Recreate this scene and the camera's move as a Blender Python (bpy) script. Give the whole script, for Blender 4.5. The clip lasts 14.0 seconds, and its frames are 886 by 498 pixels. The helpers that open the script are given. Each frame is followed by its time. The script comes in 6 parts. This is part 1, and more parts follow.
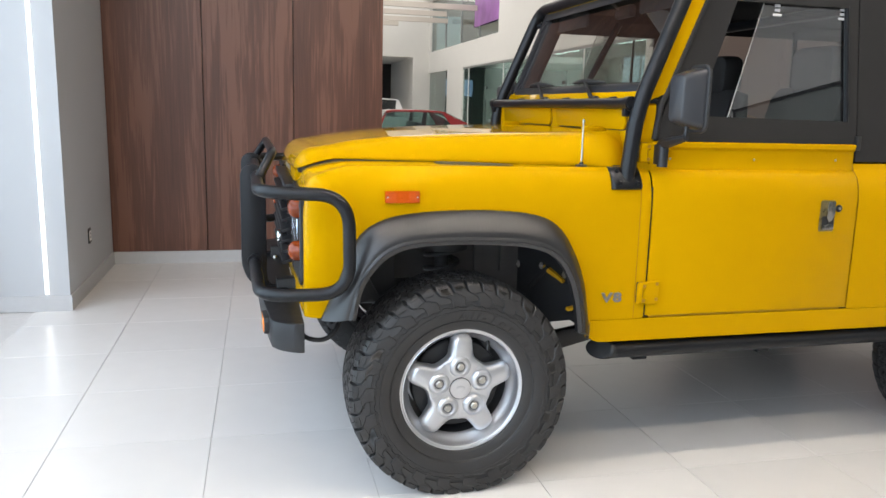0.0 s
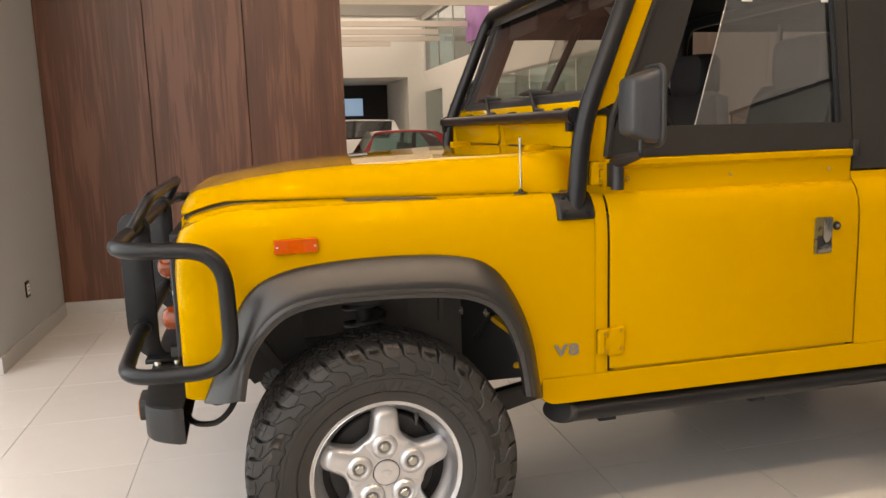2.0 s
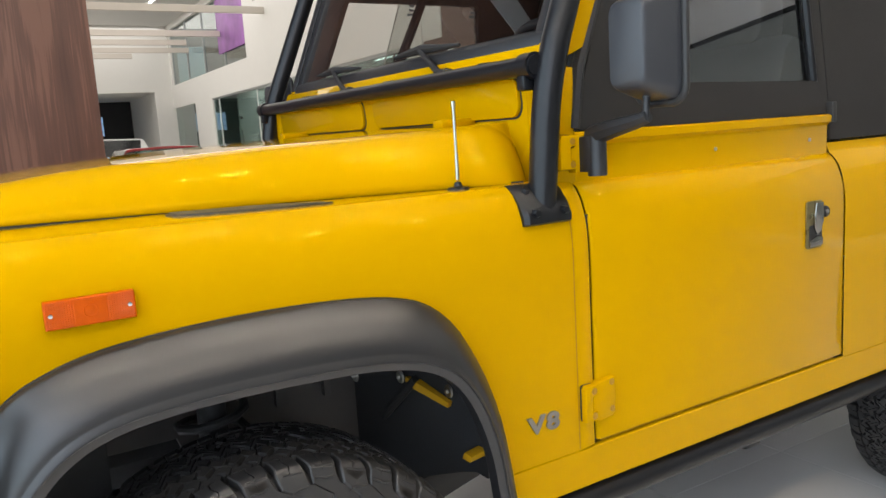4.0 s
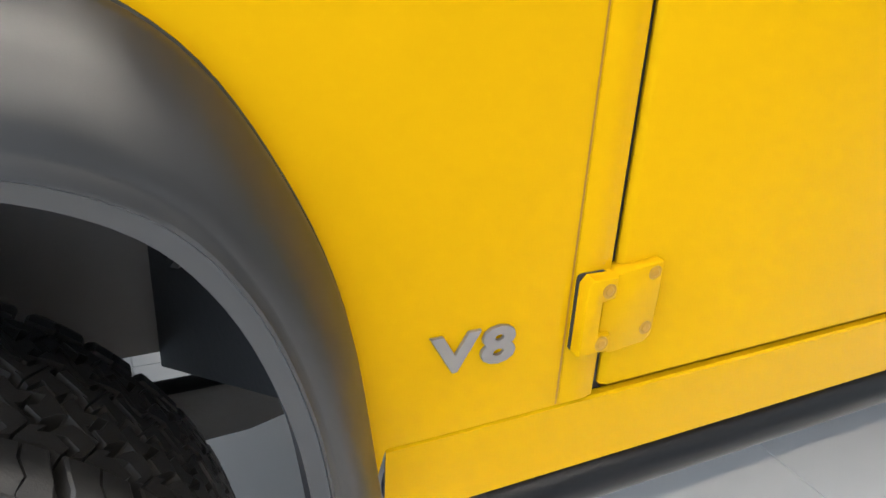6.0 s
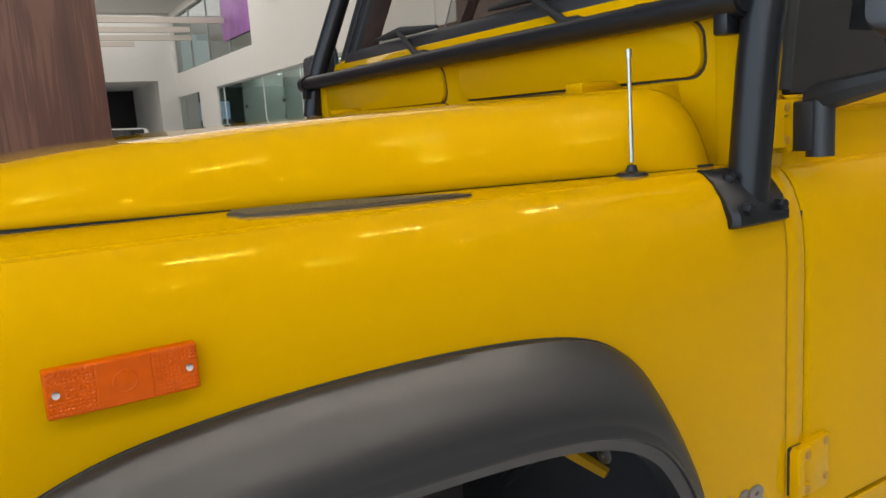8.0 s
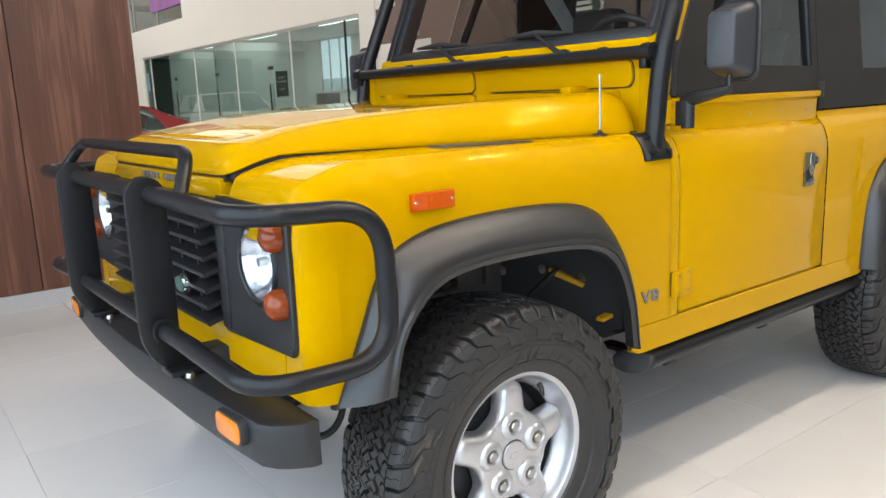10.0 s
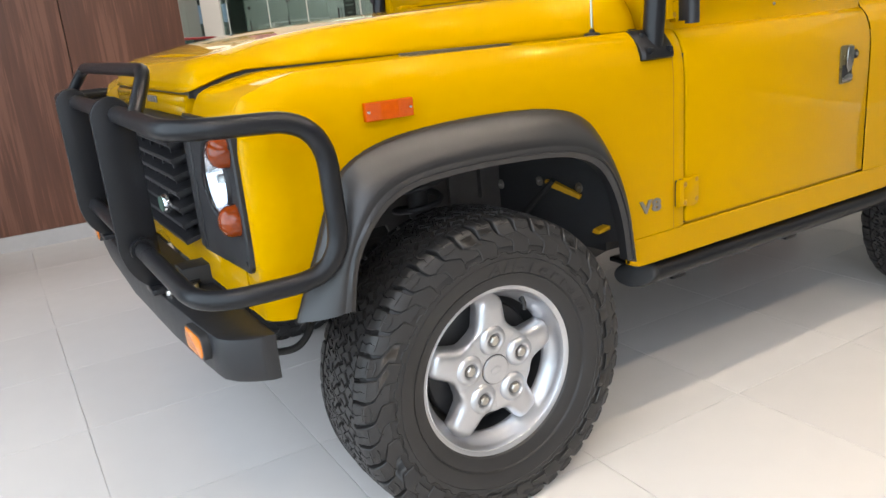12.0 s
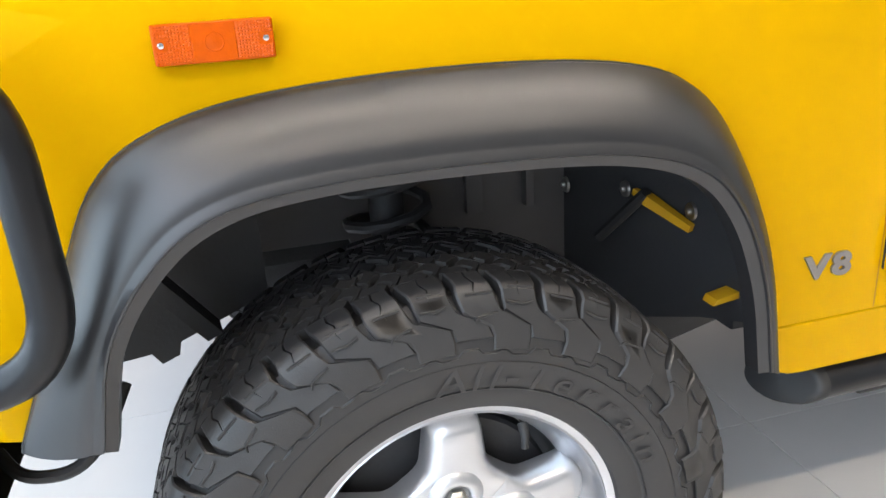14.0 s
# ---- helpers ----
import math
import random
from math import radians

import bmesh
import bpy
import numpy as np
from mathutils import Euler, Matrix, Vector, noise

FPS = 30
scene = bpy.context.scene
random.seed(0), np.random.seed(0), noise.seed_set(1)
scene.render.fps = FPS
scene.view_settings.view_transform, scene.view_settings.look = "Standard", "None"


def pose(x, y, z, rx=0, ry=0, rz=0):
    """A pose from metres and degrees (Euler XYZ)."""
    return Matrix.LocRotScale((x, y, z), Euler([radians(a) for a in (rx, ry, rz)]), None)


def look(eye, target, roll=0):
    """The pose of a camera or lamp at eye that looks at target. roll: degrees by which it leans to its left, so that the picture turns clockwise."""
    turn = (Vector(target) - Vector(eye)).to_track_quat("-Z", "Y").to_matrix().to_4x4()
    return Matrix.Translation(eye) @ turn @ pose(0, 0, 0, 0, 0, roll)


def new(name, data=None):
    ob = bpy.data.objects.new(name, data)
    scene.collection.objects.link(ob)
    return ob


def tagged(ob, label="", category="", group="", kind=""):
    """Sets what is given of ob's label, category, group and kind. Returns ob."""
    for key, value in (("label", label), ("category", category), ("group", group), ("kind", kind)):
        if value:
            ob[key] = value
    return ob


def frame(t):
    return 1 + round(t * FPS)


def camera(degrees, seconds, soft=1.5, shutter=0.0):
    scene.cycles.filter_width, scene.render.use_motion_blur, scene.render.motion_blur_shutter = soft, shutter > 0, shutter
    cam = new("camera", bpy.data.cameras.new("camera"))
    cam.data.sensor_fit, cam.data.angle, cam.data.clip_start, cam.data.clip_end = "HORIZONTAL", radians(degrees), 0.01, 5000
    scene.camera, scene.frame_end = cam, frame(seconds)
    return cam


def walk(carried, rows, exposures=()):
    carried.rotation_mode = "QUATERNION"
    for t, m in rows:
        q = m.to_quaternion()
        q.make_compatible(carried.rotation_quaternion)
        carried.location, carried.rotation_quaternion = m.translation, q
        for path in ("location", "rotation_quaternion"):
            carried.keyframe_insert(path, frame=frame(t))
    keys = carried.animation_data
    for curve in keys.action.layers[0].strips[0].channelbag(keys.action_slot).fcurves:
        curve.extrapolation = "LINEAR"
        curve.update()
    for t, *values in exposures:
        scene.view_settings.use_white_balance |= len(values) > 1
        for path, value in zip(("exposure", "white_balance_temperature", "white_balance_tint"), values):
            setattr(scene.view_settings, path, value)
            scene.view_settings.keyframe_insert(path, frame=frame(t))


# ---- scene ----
cam = camera(60.2, 14.0)
PATH = [
    (0, (-0.726, -2.511, 1.366), (-0.231, -0.607, 1.005), 1.5),
    (0.5, (-0.589, -2.525, 1.356), (-0.268, -0.584, 0.995), -1.3),
    (1, (-0.383, -2.501, 1.373), (-0.107, -0.548, 1.043), -2.3),
    (1.5, (-0.324, -2.374, 1.353), (-0.023, -0.426, 1.016), -2.3),
    (2, (-0.321, -2.113, 1.383), (0.148, -0.195, 1.066), -1.8),
    (2.5, (-0.304, -1.884, 1.378), (0.376, -0.024, 1.098), -1.6),
    (3, (-0.323, -1.604, 1.391), (0.473, 0.217, 1.16), -2.4),
    (3.5, (-0.386, -1.378, 1.359), (0.463, 0.421, 1.157), -2.9),
    (4, (-0.343, -1.157, 1.286), (0.689, 0.529, 0.982), -3.6),
    (4.2, (-0.272, -1.067, 1.232), (0.802, 0.569, 0.82), -3.3),
    (6.3, (0.311, -0.464, 1.041), (1.094, 1.175, 0.203), 2.7),
    (6.5, (0.306, -0.462, 1.043), (1.067, 1.197, 0.226), 1.8),
    (6.7, (0.286, -0.484, 1.078), (1.058, 1.211, 0.352), 0.1),
    (6.9, (0.245, -0.508, 1.138), (1.07, 1.203, 0.511), -1.3),
    (7, (0.223, -0.54, 1.183), (1.037, 1.2, 0.626), -2.6),
    (7.2, (0.126, -0.571, 1.23), (1.016, 1.16, 0.77), -3.9),
    (7.5, (-0.025, -0.611, 1.262), (0.898, 1.121, 0.876), -4.5),
    (7.7, (-0.138, -0.619, 1.26), (0.826, 1.1, 0.921), -4.4),
    (9.8, (-1.147, -1.328, 1.304), (0.052, 0.229, 0.934), -1.8),
    (10, (-1.243, -1.367, 1.301), (-0.047, 0.187, 0.907), -2.2),
    (10.5, (-1.46, -1.406, 1.296), (-0.286, 0.153, 0.856), -2.9),
    (11, (-1.419, -1.45, 1.301), (-0.266, 0.109, 0.811), -3.5),
    (11.5, (-1.204, -1.523, 1.29), (-0.118, 0.077, 0.776), -4.0),
    (12, (-0.994, -1.488, 1.247), (-0.017, 0.16, 0.673), -5.2),
    (12.5, (-0.715, -1.334, 1.231), (0.242, 0.307, 0.609), -5.7),
    (13, (-0.471, -1.148, 1.172), (0.376, 0.558, 0.56), -5.1),
    (13.5, (-0.286, -0.976, 1.151), (0.31, 0.833, 0.54), -4.2),
    (14, (-0.221, -0.834, 1.126), (0.272, 0.979, 0.439), -3.6),
]
EXPOSURES = [(0.0, -0.45, 6300, 10), (0.5, -0.74, 7300, 15), (1.0, -0.74, 7450, 19), (1.5, -0.71, 7950, 20), (2.0, -0.65, 8300, 18), (2.5, -0.41, 7600, 13), (3.0, -0.43, 6550, 10), (3.5, -0.49, 6500, 10), (4.0, -0.48, 6450, 10), (6.3, 0.05, 6000, 8), (6.7, -0.16, 6200, 9), (7.2, -0.90, 6500, 10), (7.7, -0.90, 6400, 10), (9.8, -0.41, 6450, 10), (11.0, -0.47, 6500, 11), (12.5, -0.47, 6650, 12), (13.1, -0.41, 6300, 10), (13.5, -0.39, 6350, 16), (14.0, 0.00, 6300, 11)]
walk(cam, [(t, look(eye, target, roll)) for t, eye, target, roll in PATH], EXPOSURES)

# ---- light ----
world = bpy.data.worlds.new("sky_world")
scene.world = world
world.use_nodes = True
_wn = world.node_tree.nodes
_sky = _wn.new("ShaderNodeTexSky")
_sky.sky_type = "NISHITA"
_sky.sun_disc = False
_sky.sun_elevation, _sky.sun_rotation = radians(48), radians(60)
world.node_tree.links.new(_sky.outputs[0], _wn["Background"].inputs[0])
_wn["Background"].inputs[1].default_value = 0.12


# the room stands turned a little against the car
ROOM = Matrix.Rotation(radians(-1.0), 4, "Z")


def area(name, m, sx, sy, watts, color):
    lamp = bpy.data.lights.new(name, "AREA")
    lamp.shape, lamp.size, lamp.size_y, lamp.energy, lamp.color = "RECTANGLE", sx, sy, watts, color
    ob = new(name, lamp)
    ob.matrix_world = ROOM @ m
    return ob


# daylight through the glass front, and an added warm fill above the near bay
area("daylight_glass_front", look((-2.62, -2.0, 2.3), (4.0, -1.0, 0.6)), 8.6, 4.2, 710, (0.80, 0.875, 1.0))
area("fill_glow_bay", look((3.8, -2.6, 6.4), (3.8, -2.6, 0)), 5.6, 4.0, 70, (1.0, 0.85, 0.68))
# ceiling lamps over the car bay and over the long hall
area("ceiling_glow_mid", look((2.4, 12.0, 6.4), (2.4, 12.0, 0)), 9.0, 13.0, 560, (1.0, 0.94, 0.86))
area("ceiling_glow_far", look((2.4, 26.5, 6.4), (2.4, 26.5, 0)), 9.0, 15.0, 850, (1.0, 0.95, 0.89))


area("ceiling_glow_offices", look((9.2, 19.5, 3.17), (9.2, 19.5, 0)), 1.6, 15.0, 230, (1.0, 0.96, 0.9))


# ---- materials ----
def material(name, color, rough=0.5, metal=0.0, coat=0.0, vary=0.06, scale=30.0, bump=0.0, bump_scale=200.0, spec=0.5, coat_rough=0.03):
    m = bpy.data.materials.new(name)
    m.use_nodes = True
    nt = m.node_tree
    p = nt.nodes["Principled BSDF"]
    p.inputs["Roughness"].default_value = rough
    p.inputs["Metallic"].default_value = metal
    p.inputs["Coat Weight"].default_value = coat
    p.inputs["Coat Roughness"].default_value = coat_rough
    p.inputs["Specular IOR Level"].default_value = spec
    co = nt.nodes.new("ShaderNodeTexCoord")
    n1 = nt.nodes.new("ShaderNodeTexNoise")
    n1.inputs["Scale"].default_value = scale
    n1.inputs["Detail"].default_value = 6
    n2 = nt.nodes.new("ShaderNodeTexNoise")
    n2.inputs["Scale"].default_value = scale * 0.09
    n2.inputs["Detail"].default_value = 3
    nt.links.new(co.outputs["Object"], n1.inputs["Vector"])
    nt.links.new(co.outputs["Object"], n2.inputs["Vector"])
    add = nt.nodes.new("ShaderNodeMath")
    add.operation = "ADD"
    nt.links.new(n1.outputs["Fac"], add.inputs[0])
    nt.links.new(n2.outputs["Fac"], add.inputs[1])
    mr = nt.nodes.new("ShaderNodeMapRange")
    mr.inputs["From Min"].default_value, mr.inputs["From Max"].default_value = 0.6, 1.4
    mr.inputs["To Min"].default_value, mr.inputs["To Max"].default_value = 1 - vary, 1 + vary
    nt.links.new(add.outputs[0], mr.inputs["Value"])
    mul = nt.nodes.new("ShaderNodeVectorMath")
    mul.operation = "SCALE"
    mul.inputs[0].default_value = color[:3]
    nt.links.new(mr.outputs[0], mul.inputs["Scale"])
    nt.links.new(mul.outputs[0], p.inputs["Base Color"])
    rr = nt.nodes.new("ShaderNodeMapRange")
    rr.inputs["To Min"].default_value, rr.inputs["To Max"].default_value = rough * 0.88, min(1, rough * 1.12)
    nt.links.new(n1.outputs["Fac"], rr.inputs["Value"])
    nt.links.new(rr.outputs[0], p.inputs["Roughness"])
    if bump:
        nb = nt.nodes.new("ShaderNodeTexNoise")
        nb.inputs["Scale"].default_value = bump_scale
        nb.inputs["Detail"].default_value = 4
        nt.links.new(co.outputs["Object"], nb.inputs["Vector"])
        b = nt.nodes.new("ShaderNodeBump")
        b.inputs["Strength"].default_value = bump
        b.inputs["Distance"].default_value = 0.002
        nt.links.new(nb.outputs["Fac"], b.inputs["Height"])
        nt.links.new(b.outputs[0], p.inputs["Normal"])
    return m


def glass_material(name, color, rough=0.0, reflect=0.12):
    """Thin clear pane: see-through, with a mirror gloss that grows towards grazing."""
    m = bpy.data.materials.new(name)
    m.use_nodes = True
    nt = m.node_tree
    nt.nodes.clear()
    out = nt.nodes.new("ShaderNodeOutputMaterial")
    tr = nt.nodes.new("ShaderNodeBsdfTransparent")
    tr.inputs[0].default_value = (*color, 1)
    gl = nt.nodes.new("ShaderNodeBsdfGlossy")
    gl.inputs["Roughness"].default_value = rough
    fr = nt.nodes.new("ShaderNodeLayerWeight")
    fr.inputs["Blend"].default_value = 0.5
    pw = nt.nodes.new("ShaderNodeMath")
    pw.operation = "POWER"
    pw.inputs[1].default_value = 4.0
    ad = nt.nodes.new("ShaderNodeMath")
    ad.operation = "MULTIPLY_ADD"
    ad.use_clamp = True
    ad.inputs[1].default_value = 1.0 - reflect
    ad.inputs[2].default_value = reflect
    mx = nt.nodes.new("ShaderNodeMixShader")
    nt.links.new(fr.outputs["Facing"], pw.inputs[0])
    nt.links.new(pw.outputs[0], ad.inputs[0])
    nt.links.new(ad.outputs[0], mx.inputs[0])
    nt.links.new(tr.outputs[0], mx.inputs[1])
    nt.links.new(gl.outputs[0], mx.inputs[2])
    nt.links.new(mx.outputs[0], out.inputs[0])
    return m


def glow_material(name, color, strength):
    m = bpy.data.materials.new(name)
    m.use_nodes = True
    p = m.node_tree.nodes["Principled BSDF"]
    p.inputs["Base Color"].default_value = (0.8, 0.8, 0.8, 1)
    p.inputs["Emission Color"].default_value = (*color, 1)
    p.inputs["Emission Strength"].default_value = strength
    return m


def wood_material(name):
    """Walnut veneer with the grain upright."""
    m = material(name, (0.2, 0.1, 0.07), 0.42, vary=0.05)
    nt = m.node_tree
    p = nt.nodes["Principled BSDF"]
    co = nt.nodes.new("ShaderNodeTexCoord")
    oi = nt.nodes.new("ShaderNodeObjectInfo")
    sh = nt.nodes.new("ShaderNodeVectorMath")
    sh.operation = "MULTIPLY_ADD"
    sh.inputs[1].default_value = (1, 1, 1)
    cx = nt.nodes.new("ShaderNodeCombineXYZ")
    mm = nt.nodes.new("ShaderNodeMath")
    mm.operation = "MULTIPLY"
    mm.inputs[1].default_value = 7.0
    nt.links.new(oi.outputs["Random"], mm.inputs[0])
    nt.links.new(mm.outputs[0], cx.inputs[0])
    nt.links.new(co.outputs["Object"], sh.inputs[0])
    nt.links.new(cx.outputs[0], sh.inputs[2])
    ramps = []
    for sc, stretch in ((5.0, 0.10), (34.0, 0.045), (150.0, 0.02)):
        mp = nt.nodes.new("ShaderNodeMapping")
        mp.inputs["Scale"].default_value = (1, 1, stretch)
        nt.links.new(sh.outputs[0], mp.inputs["Vector"])
        nz = nt.nodes.new("ShaderNodeTexNoise")
        nz.inputs["Scale"].default_value = sc
        nz.inputs["Detail"].default_value = 5
        nz.inputs["Distortion"].default_value = 0.6
        nt.links.new(mp.outputs[0], nz.inputs["Vector"])
        ramps.append(nz)
    a = nt.nodes.new("ShaderNodeMath")
    a.operation = "MULTIPLY_ADD"
    a.inputs[1].default_value = 0.55
    nt.links.new(ramps[1].outputs["Fac"], a.inputs[0])
    nt.links.new(ramps[0].outputs["Fac"], a.inputs[2])
    b = nt.nodes.new("ShaderNodeMath")
    b.operation = "MULTIPLY_ADD"
    b.inputs[1].default_value = 0.3
    nt.links.new(ramps[2].outputs["Fac"], b.inputs[0])
    nt.links.new(a.outputs[0], b.inputs[2])
    cr = nt.nodes.new("ShaderNodeValToRGB")
    cr.color_ramp.elements[0].position, cr.color_ramp.elements[0].color = 0.68, (0.080, 0.031, 0.018, 1)
    cr.color_ramp.elements[1].position, cr.color_ramp.elements[1].color = 1.15, (0.176, 0.076, 0.045, 1)
    e = cr.color_ramp.elements.new(0.92)
    e.color = (0.119, 0.047, 0.027, 1)
    nt.links.new(b.outputs[0], cr.inputs[0])
    nt.links.new(cr.outputs[0], p.inputs["Base Color"])
    return m


def tile_material():
    """Polished porcelain: off-white, faint clouding, piece-by-piece tone."""
    m = material("porcelain_tile", (0.635, 0.612, 0.58), 0.25, vary=0.02, scale=9.0, spec=0.5)
    nt = m.node_tree
    p = nt.nodes["Principled BSDF"]
    old = p.inputs["Base Color"].links[0].from_socket
    oi = nt.nodes.new("ShaderNodeObjectInfo")
    mr = nt.nodes.new("ShaderNodeMapRange")
    mr.inputs["To Min"].default_value, mr.inputs["To Max"].default_value = 0.97, 1.03
    nt.links.new(oi.outputs["Random"], mr.inputs["Value"])
    sc = nt.nodes.new("ShaderNodeVectorMath")
    sc.operation = "SCALE"
    nt.links.new(old, sc.inputs[0])
    nt.links.new(mr.outputs[0], sc.inputs["Scale"])
    nt.links.new(sc.outputs[0], p.inputs["Base Color"])
    return m


YELLOW = material("yellow_car_paint", (0.475, 0.256, 0.0), 0.009, coat=0.0, vary=0.012, scale=3.0, coat_rough=0.004, spec=0.19)
YELLOW.node_tree.nodes["Principled BSDF"].inputs["Specular Tint"].default_value = (1.0, 0.70, 0.03, 1)
YELLOW_INNER = material("yellow_inner_paint", (0.50, 0.26, 0.003), 0.5, vary=0.1)
# darker yellow: the shade of the bolt recesses, put into the screws' colour
YELLOW_SCREW_SHADE = material("shaded_screw_yellow", (0.30, 0.145, 0.0), 0.4, vary=0.2, scale=60)
# dark yellow that stands for the shade inside a body seam
YELLOW_SEAM_SHADE = material("seam_shade_yellow", (0.26, 0.115, 0.002), 0.5, vary=0.2, scale=60)
BLACK_PLASTIC = material("satin_black_plastic", (0.0115, 0.0113, 0.0117), 0.37, vary=0.06, bump=0.03, bump_scale=900, spec=0.66)
BLACK_METAL = material("black_powder_coat", (0.008, 0.0085, 0.0098), 0.31, vary=0.08, bump=0.08, bump_scale=700, spec=0.28)
BLACK_TRIM = material("black_moulded_trim", (0.011, 0.0115, 0.0128), 0.46, vary=0.08, bump=0.1, bump_scale=600)
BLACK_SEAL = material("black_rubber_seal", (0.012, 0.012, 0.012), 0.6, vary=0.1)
FABRIC = material("black_soft_top_cloth", (0.019, 0.018, 0.0172), 0.82, vary=0.12, scale=60, bump=0.4, bump_scale=1400, spec=0.25)
RUBBER = material("tyre_rubber", (0.0185, 0.0176, 0.0170), 0.50, vary=0.16, scale=26, bump=0.12, bump_scale=500, spec=0.5)
ALLOY = material("silver_painted_alloy", (0.54, 0.545, 0.56), 0.33, metal=0.85, vary=0.012, scale=160)
STEEL = material("dull_steel_nut", (0.45, 0.43, 0.39), 0.34, metal=1.0, vary=0.15, scale=120)
CUP_METAL = material("dull_olive_handle_cup", (0.20, 0.16, 0.07), 0.28, metal=0.7, vary=0.25, scale=50)
HANDLE_STEEL = material("worn_handle_metal", (0.30, 0.29, 0.27), 0.16, metal=1.0, vary=0.2, scale=60)
CHROME = material("bright_chrome", (0.82, 0.82, 0.82), 0.08, metal=1.0, vary=0.03)
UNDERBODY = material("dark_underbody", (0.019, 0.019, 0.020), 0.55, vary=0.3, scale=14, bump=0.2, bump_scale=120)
LINER = material("dark_grey_wheel_liner", (0.080, 0.074, 0.070), 0.5, vary=0.2, scale=10, bump=0.1)
ORANGE = material("orange_marker_lens", (0.46, 0.068, 0.0), 0.2, coat=0.03, spec=0.15, vary=0.14, scale=70, bump=0.15, bump_scale=420)
AMBER = material("amber_lamp_lens", (0.60, 0.16, 0.004), 0.16, coat=0.3, spec=0.25, vary=0.12, scale=90, bump=0.3, bump_scale=260)
AMBER_RED = material("dark_amber_round_lens", (0.17, 0.028, 0.003), 0.15, coat=0.6, spec=0.15, vary=0.35, scale=90, bump=0.12, bump_scale=260)
REFLECTOR = material("headlamp_reflector", (0.74, 0.75, 0.77), 0.14, metal=0.9, vary=0.06, scale=60, bump=0.9, bump_scale=38)
LAMP_GLASS = glass_material("headlamp_glass", (0.95, 0.97, 1.0), 0.02, 0.06)
CAR_GLASS = glass_material("car_side_glass", (0.76, 0.78, 0.76), 0.0, 0.22)
SCREEN_GLASS = glass_material("windscreen_glass", (0.84, 0.86, 0.84), 0.0, 0.10)
OFFICE_GLASS = glass_material("office_glass", (0.66, 0.77, 0.75), 0.0, 0.09)
FRONT_GLASS = glass_material("shop_front_glass", (0.88, 0.93, 0.93), 0.0, 0.03)
BADGE = material("grey_badge_metal", (0.22, 0.20, 0.19), 0.38, metal=0.6, vary=0.08)
MESH_DARK = material("dark_vent_mesh", (0.10, 0.075, 0.035), 0.55, vary=0.3)
VENT_BED = material("olive_vent_bed", (0.030, 0.022, 0.010), 0.6, vary=0.3)
WOOD = wood_material("walnut_veneer")
TILE = tile_material()
PALE = material("pale_grey_column_paint", (0.43, 0.44, 0.45), 0.6, vary=0.02, scale=4)
GROUT = material("floor_joint_grey", (0.54, 0.52, 0.50), 0.8, vary=0.1)
WHITE = material("white_wall_paint", (0.76, 0.75, 0.72), 0.6, vary=0.02, scale=4, bump=0.05, bump_scale=160)
SKIRT = material("grey_aluminium_skirting", (0.50, 0.50, 0.50), 0.42, metal=0.3, vary=0.04)
GREY_CEIL = material("light_grey_ceiling", (0.62, 0.61, 0.59), 0.7, vary=0.02, scale=3)
BEIGE = material("warm_white_beam", (0.60, 0.55, 0.49), 0.6, vary=0.03)
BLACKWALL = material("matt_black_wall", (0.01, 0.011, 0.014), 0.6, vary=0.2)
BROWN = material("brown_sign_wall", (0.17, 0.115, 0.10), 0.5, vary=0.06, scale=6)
PAVE = material("outdoor_paving", (0.42, 0.41, 0.39), 0.8, vary=0.12, scale=3)
ALU = material("brushed_aluminium", (0.48, 0.5, 0.5), 0.35, metal=0.9, vary=0.05)
RED = material("red_car_paint", (0.32, 0.006, 0.01), 0.3, coat=1.0, vary=0.02, scale=3)
PEARL = material("white_car_paint", (0.72, 0.72, 0.72), 0.3, coat=1.0, vary=0.02, scale=3)
DARKGLASS = material("dark_tinted_glass", (0.012, 0.014, 0.015), 0.06, vary=0.1)
STRIP = glow_material("led_strip", (1.0, 0.97, 0.92), 5.5)
SPOT = glow_material("led_spot", (1.0, 0.87, 0.71), 820.0)
SCREEN_BLUE = glow_material("blue_video_screen", (0.16, 0.42, 0.75), 0.9)


# ---- mesh helpers ----
def box(bm, x0, x1, y0, y1, z0, z1, bevel=0.0, seg=2):
    vs = [bm.verts.new((x, y, z)) for x in (x0, x1) for y in (y0, y1) for z in (z0, z1)]
    fs = [bm.faces.new([vs[i] for i in f]) for f in ((0, 1, 3, 2), (4, 6, 7, 5), (0, 4, 5, 1), (2, 3, 7, 6), (0, 2, 6, 4), (1, 5, 7, 3))]
    if bevel:
        bmesh.ops.bevel(bm, geom=list({e for f in fs for e in f.edges}), offset=bevel, segments=seg, affect="EDGES", profile=0.5)
    return bm


def prism(bm, pts, axis, a0, a1, bevel=0.0, seg=2):
    """A flat outline (in the two other axes, in order) pushed from a0 to a1 along the axis."""
    def put(p, a):
        q = list(p)
        q.insert("xyz".index(axis), a)
        return q
    lo = [bm.verts.new(put(p, a0)) for p in pts]
    hi = [bm.verts.new(put(p, a1)) for p in pts]
    n = len(pts)
    fs = [bm.faces.new(lo), bm.faces.new(hi[::-1])]
    for i in range(n):
        fs.append(bm.faces.new((lo[i], hi[i], hi[(i + 1) % n], lo[(i + 1) % n])))
    bmesh.ops.recalc_face_normals(bm, faces=fs)
    if bevel:
        rim = list(set(fs[0].edges) | set(fs[1].edges))
        bmesh.ops.bevel(bm, geom=rim, offset=bevel, segments=seg, affect="EDGES", profile=0.5)
    return bm


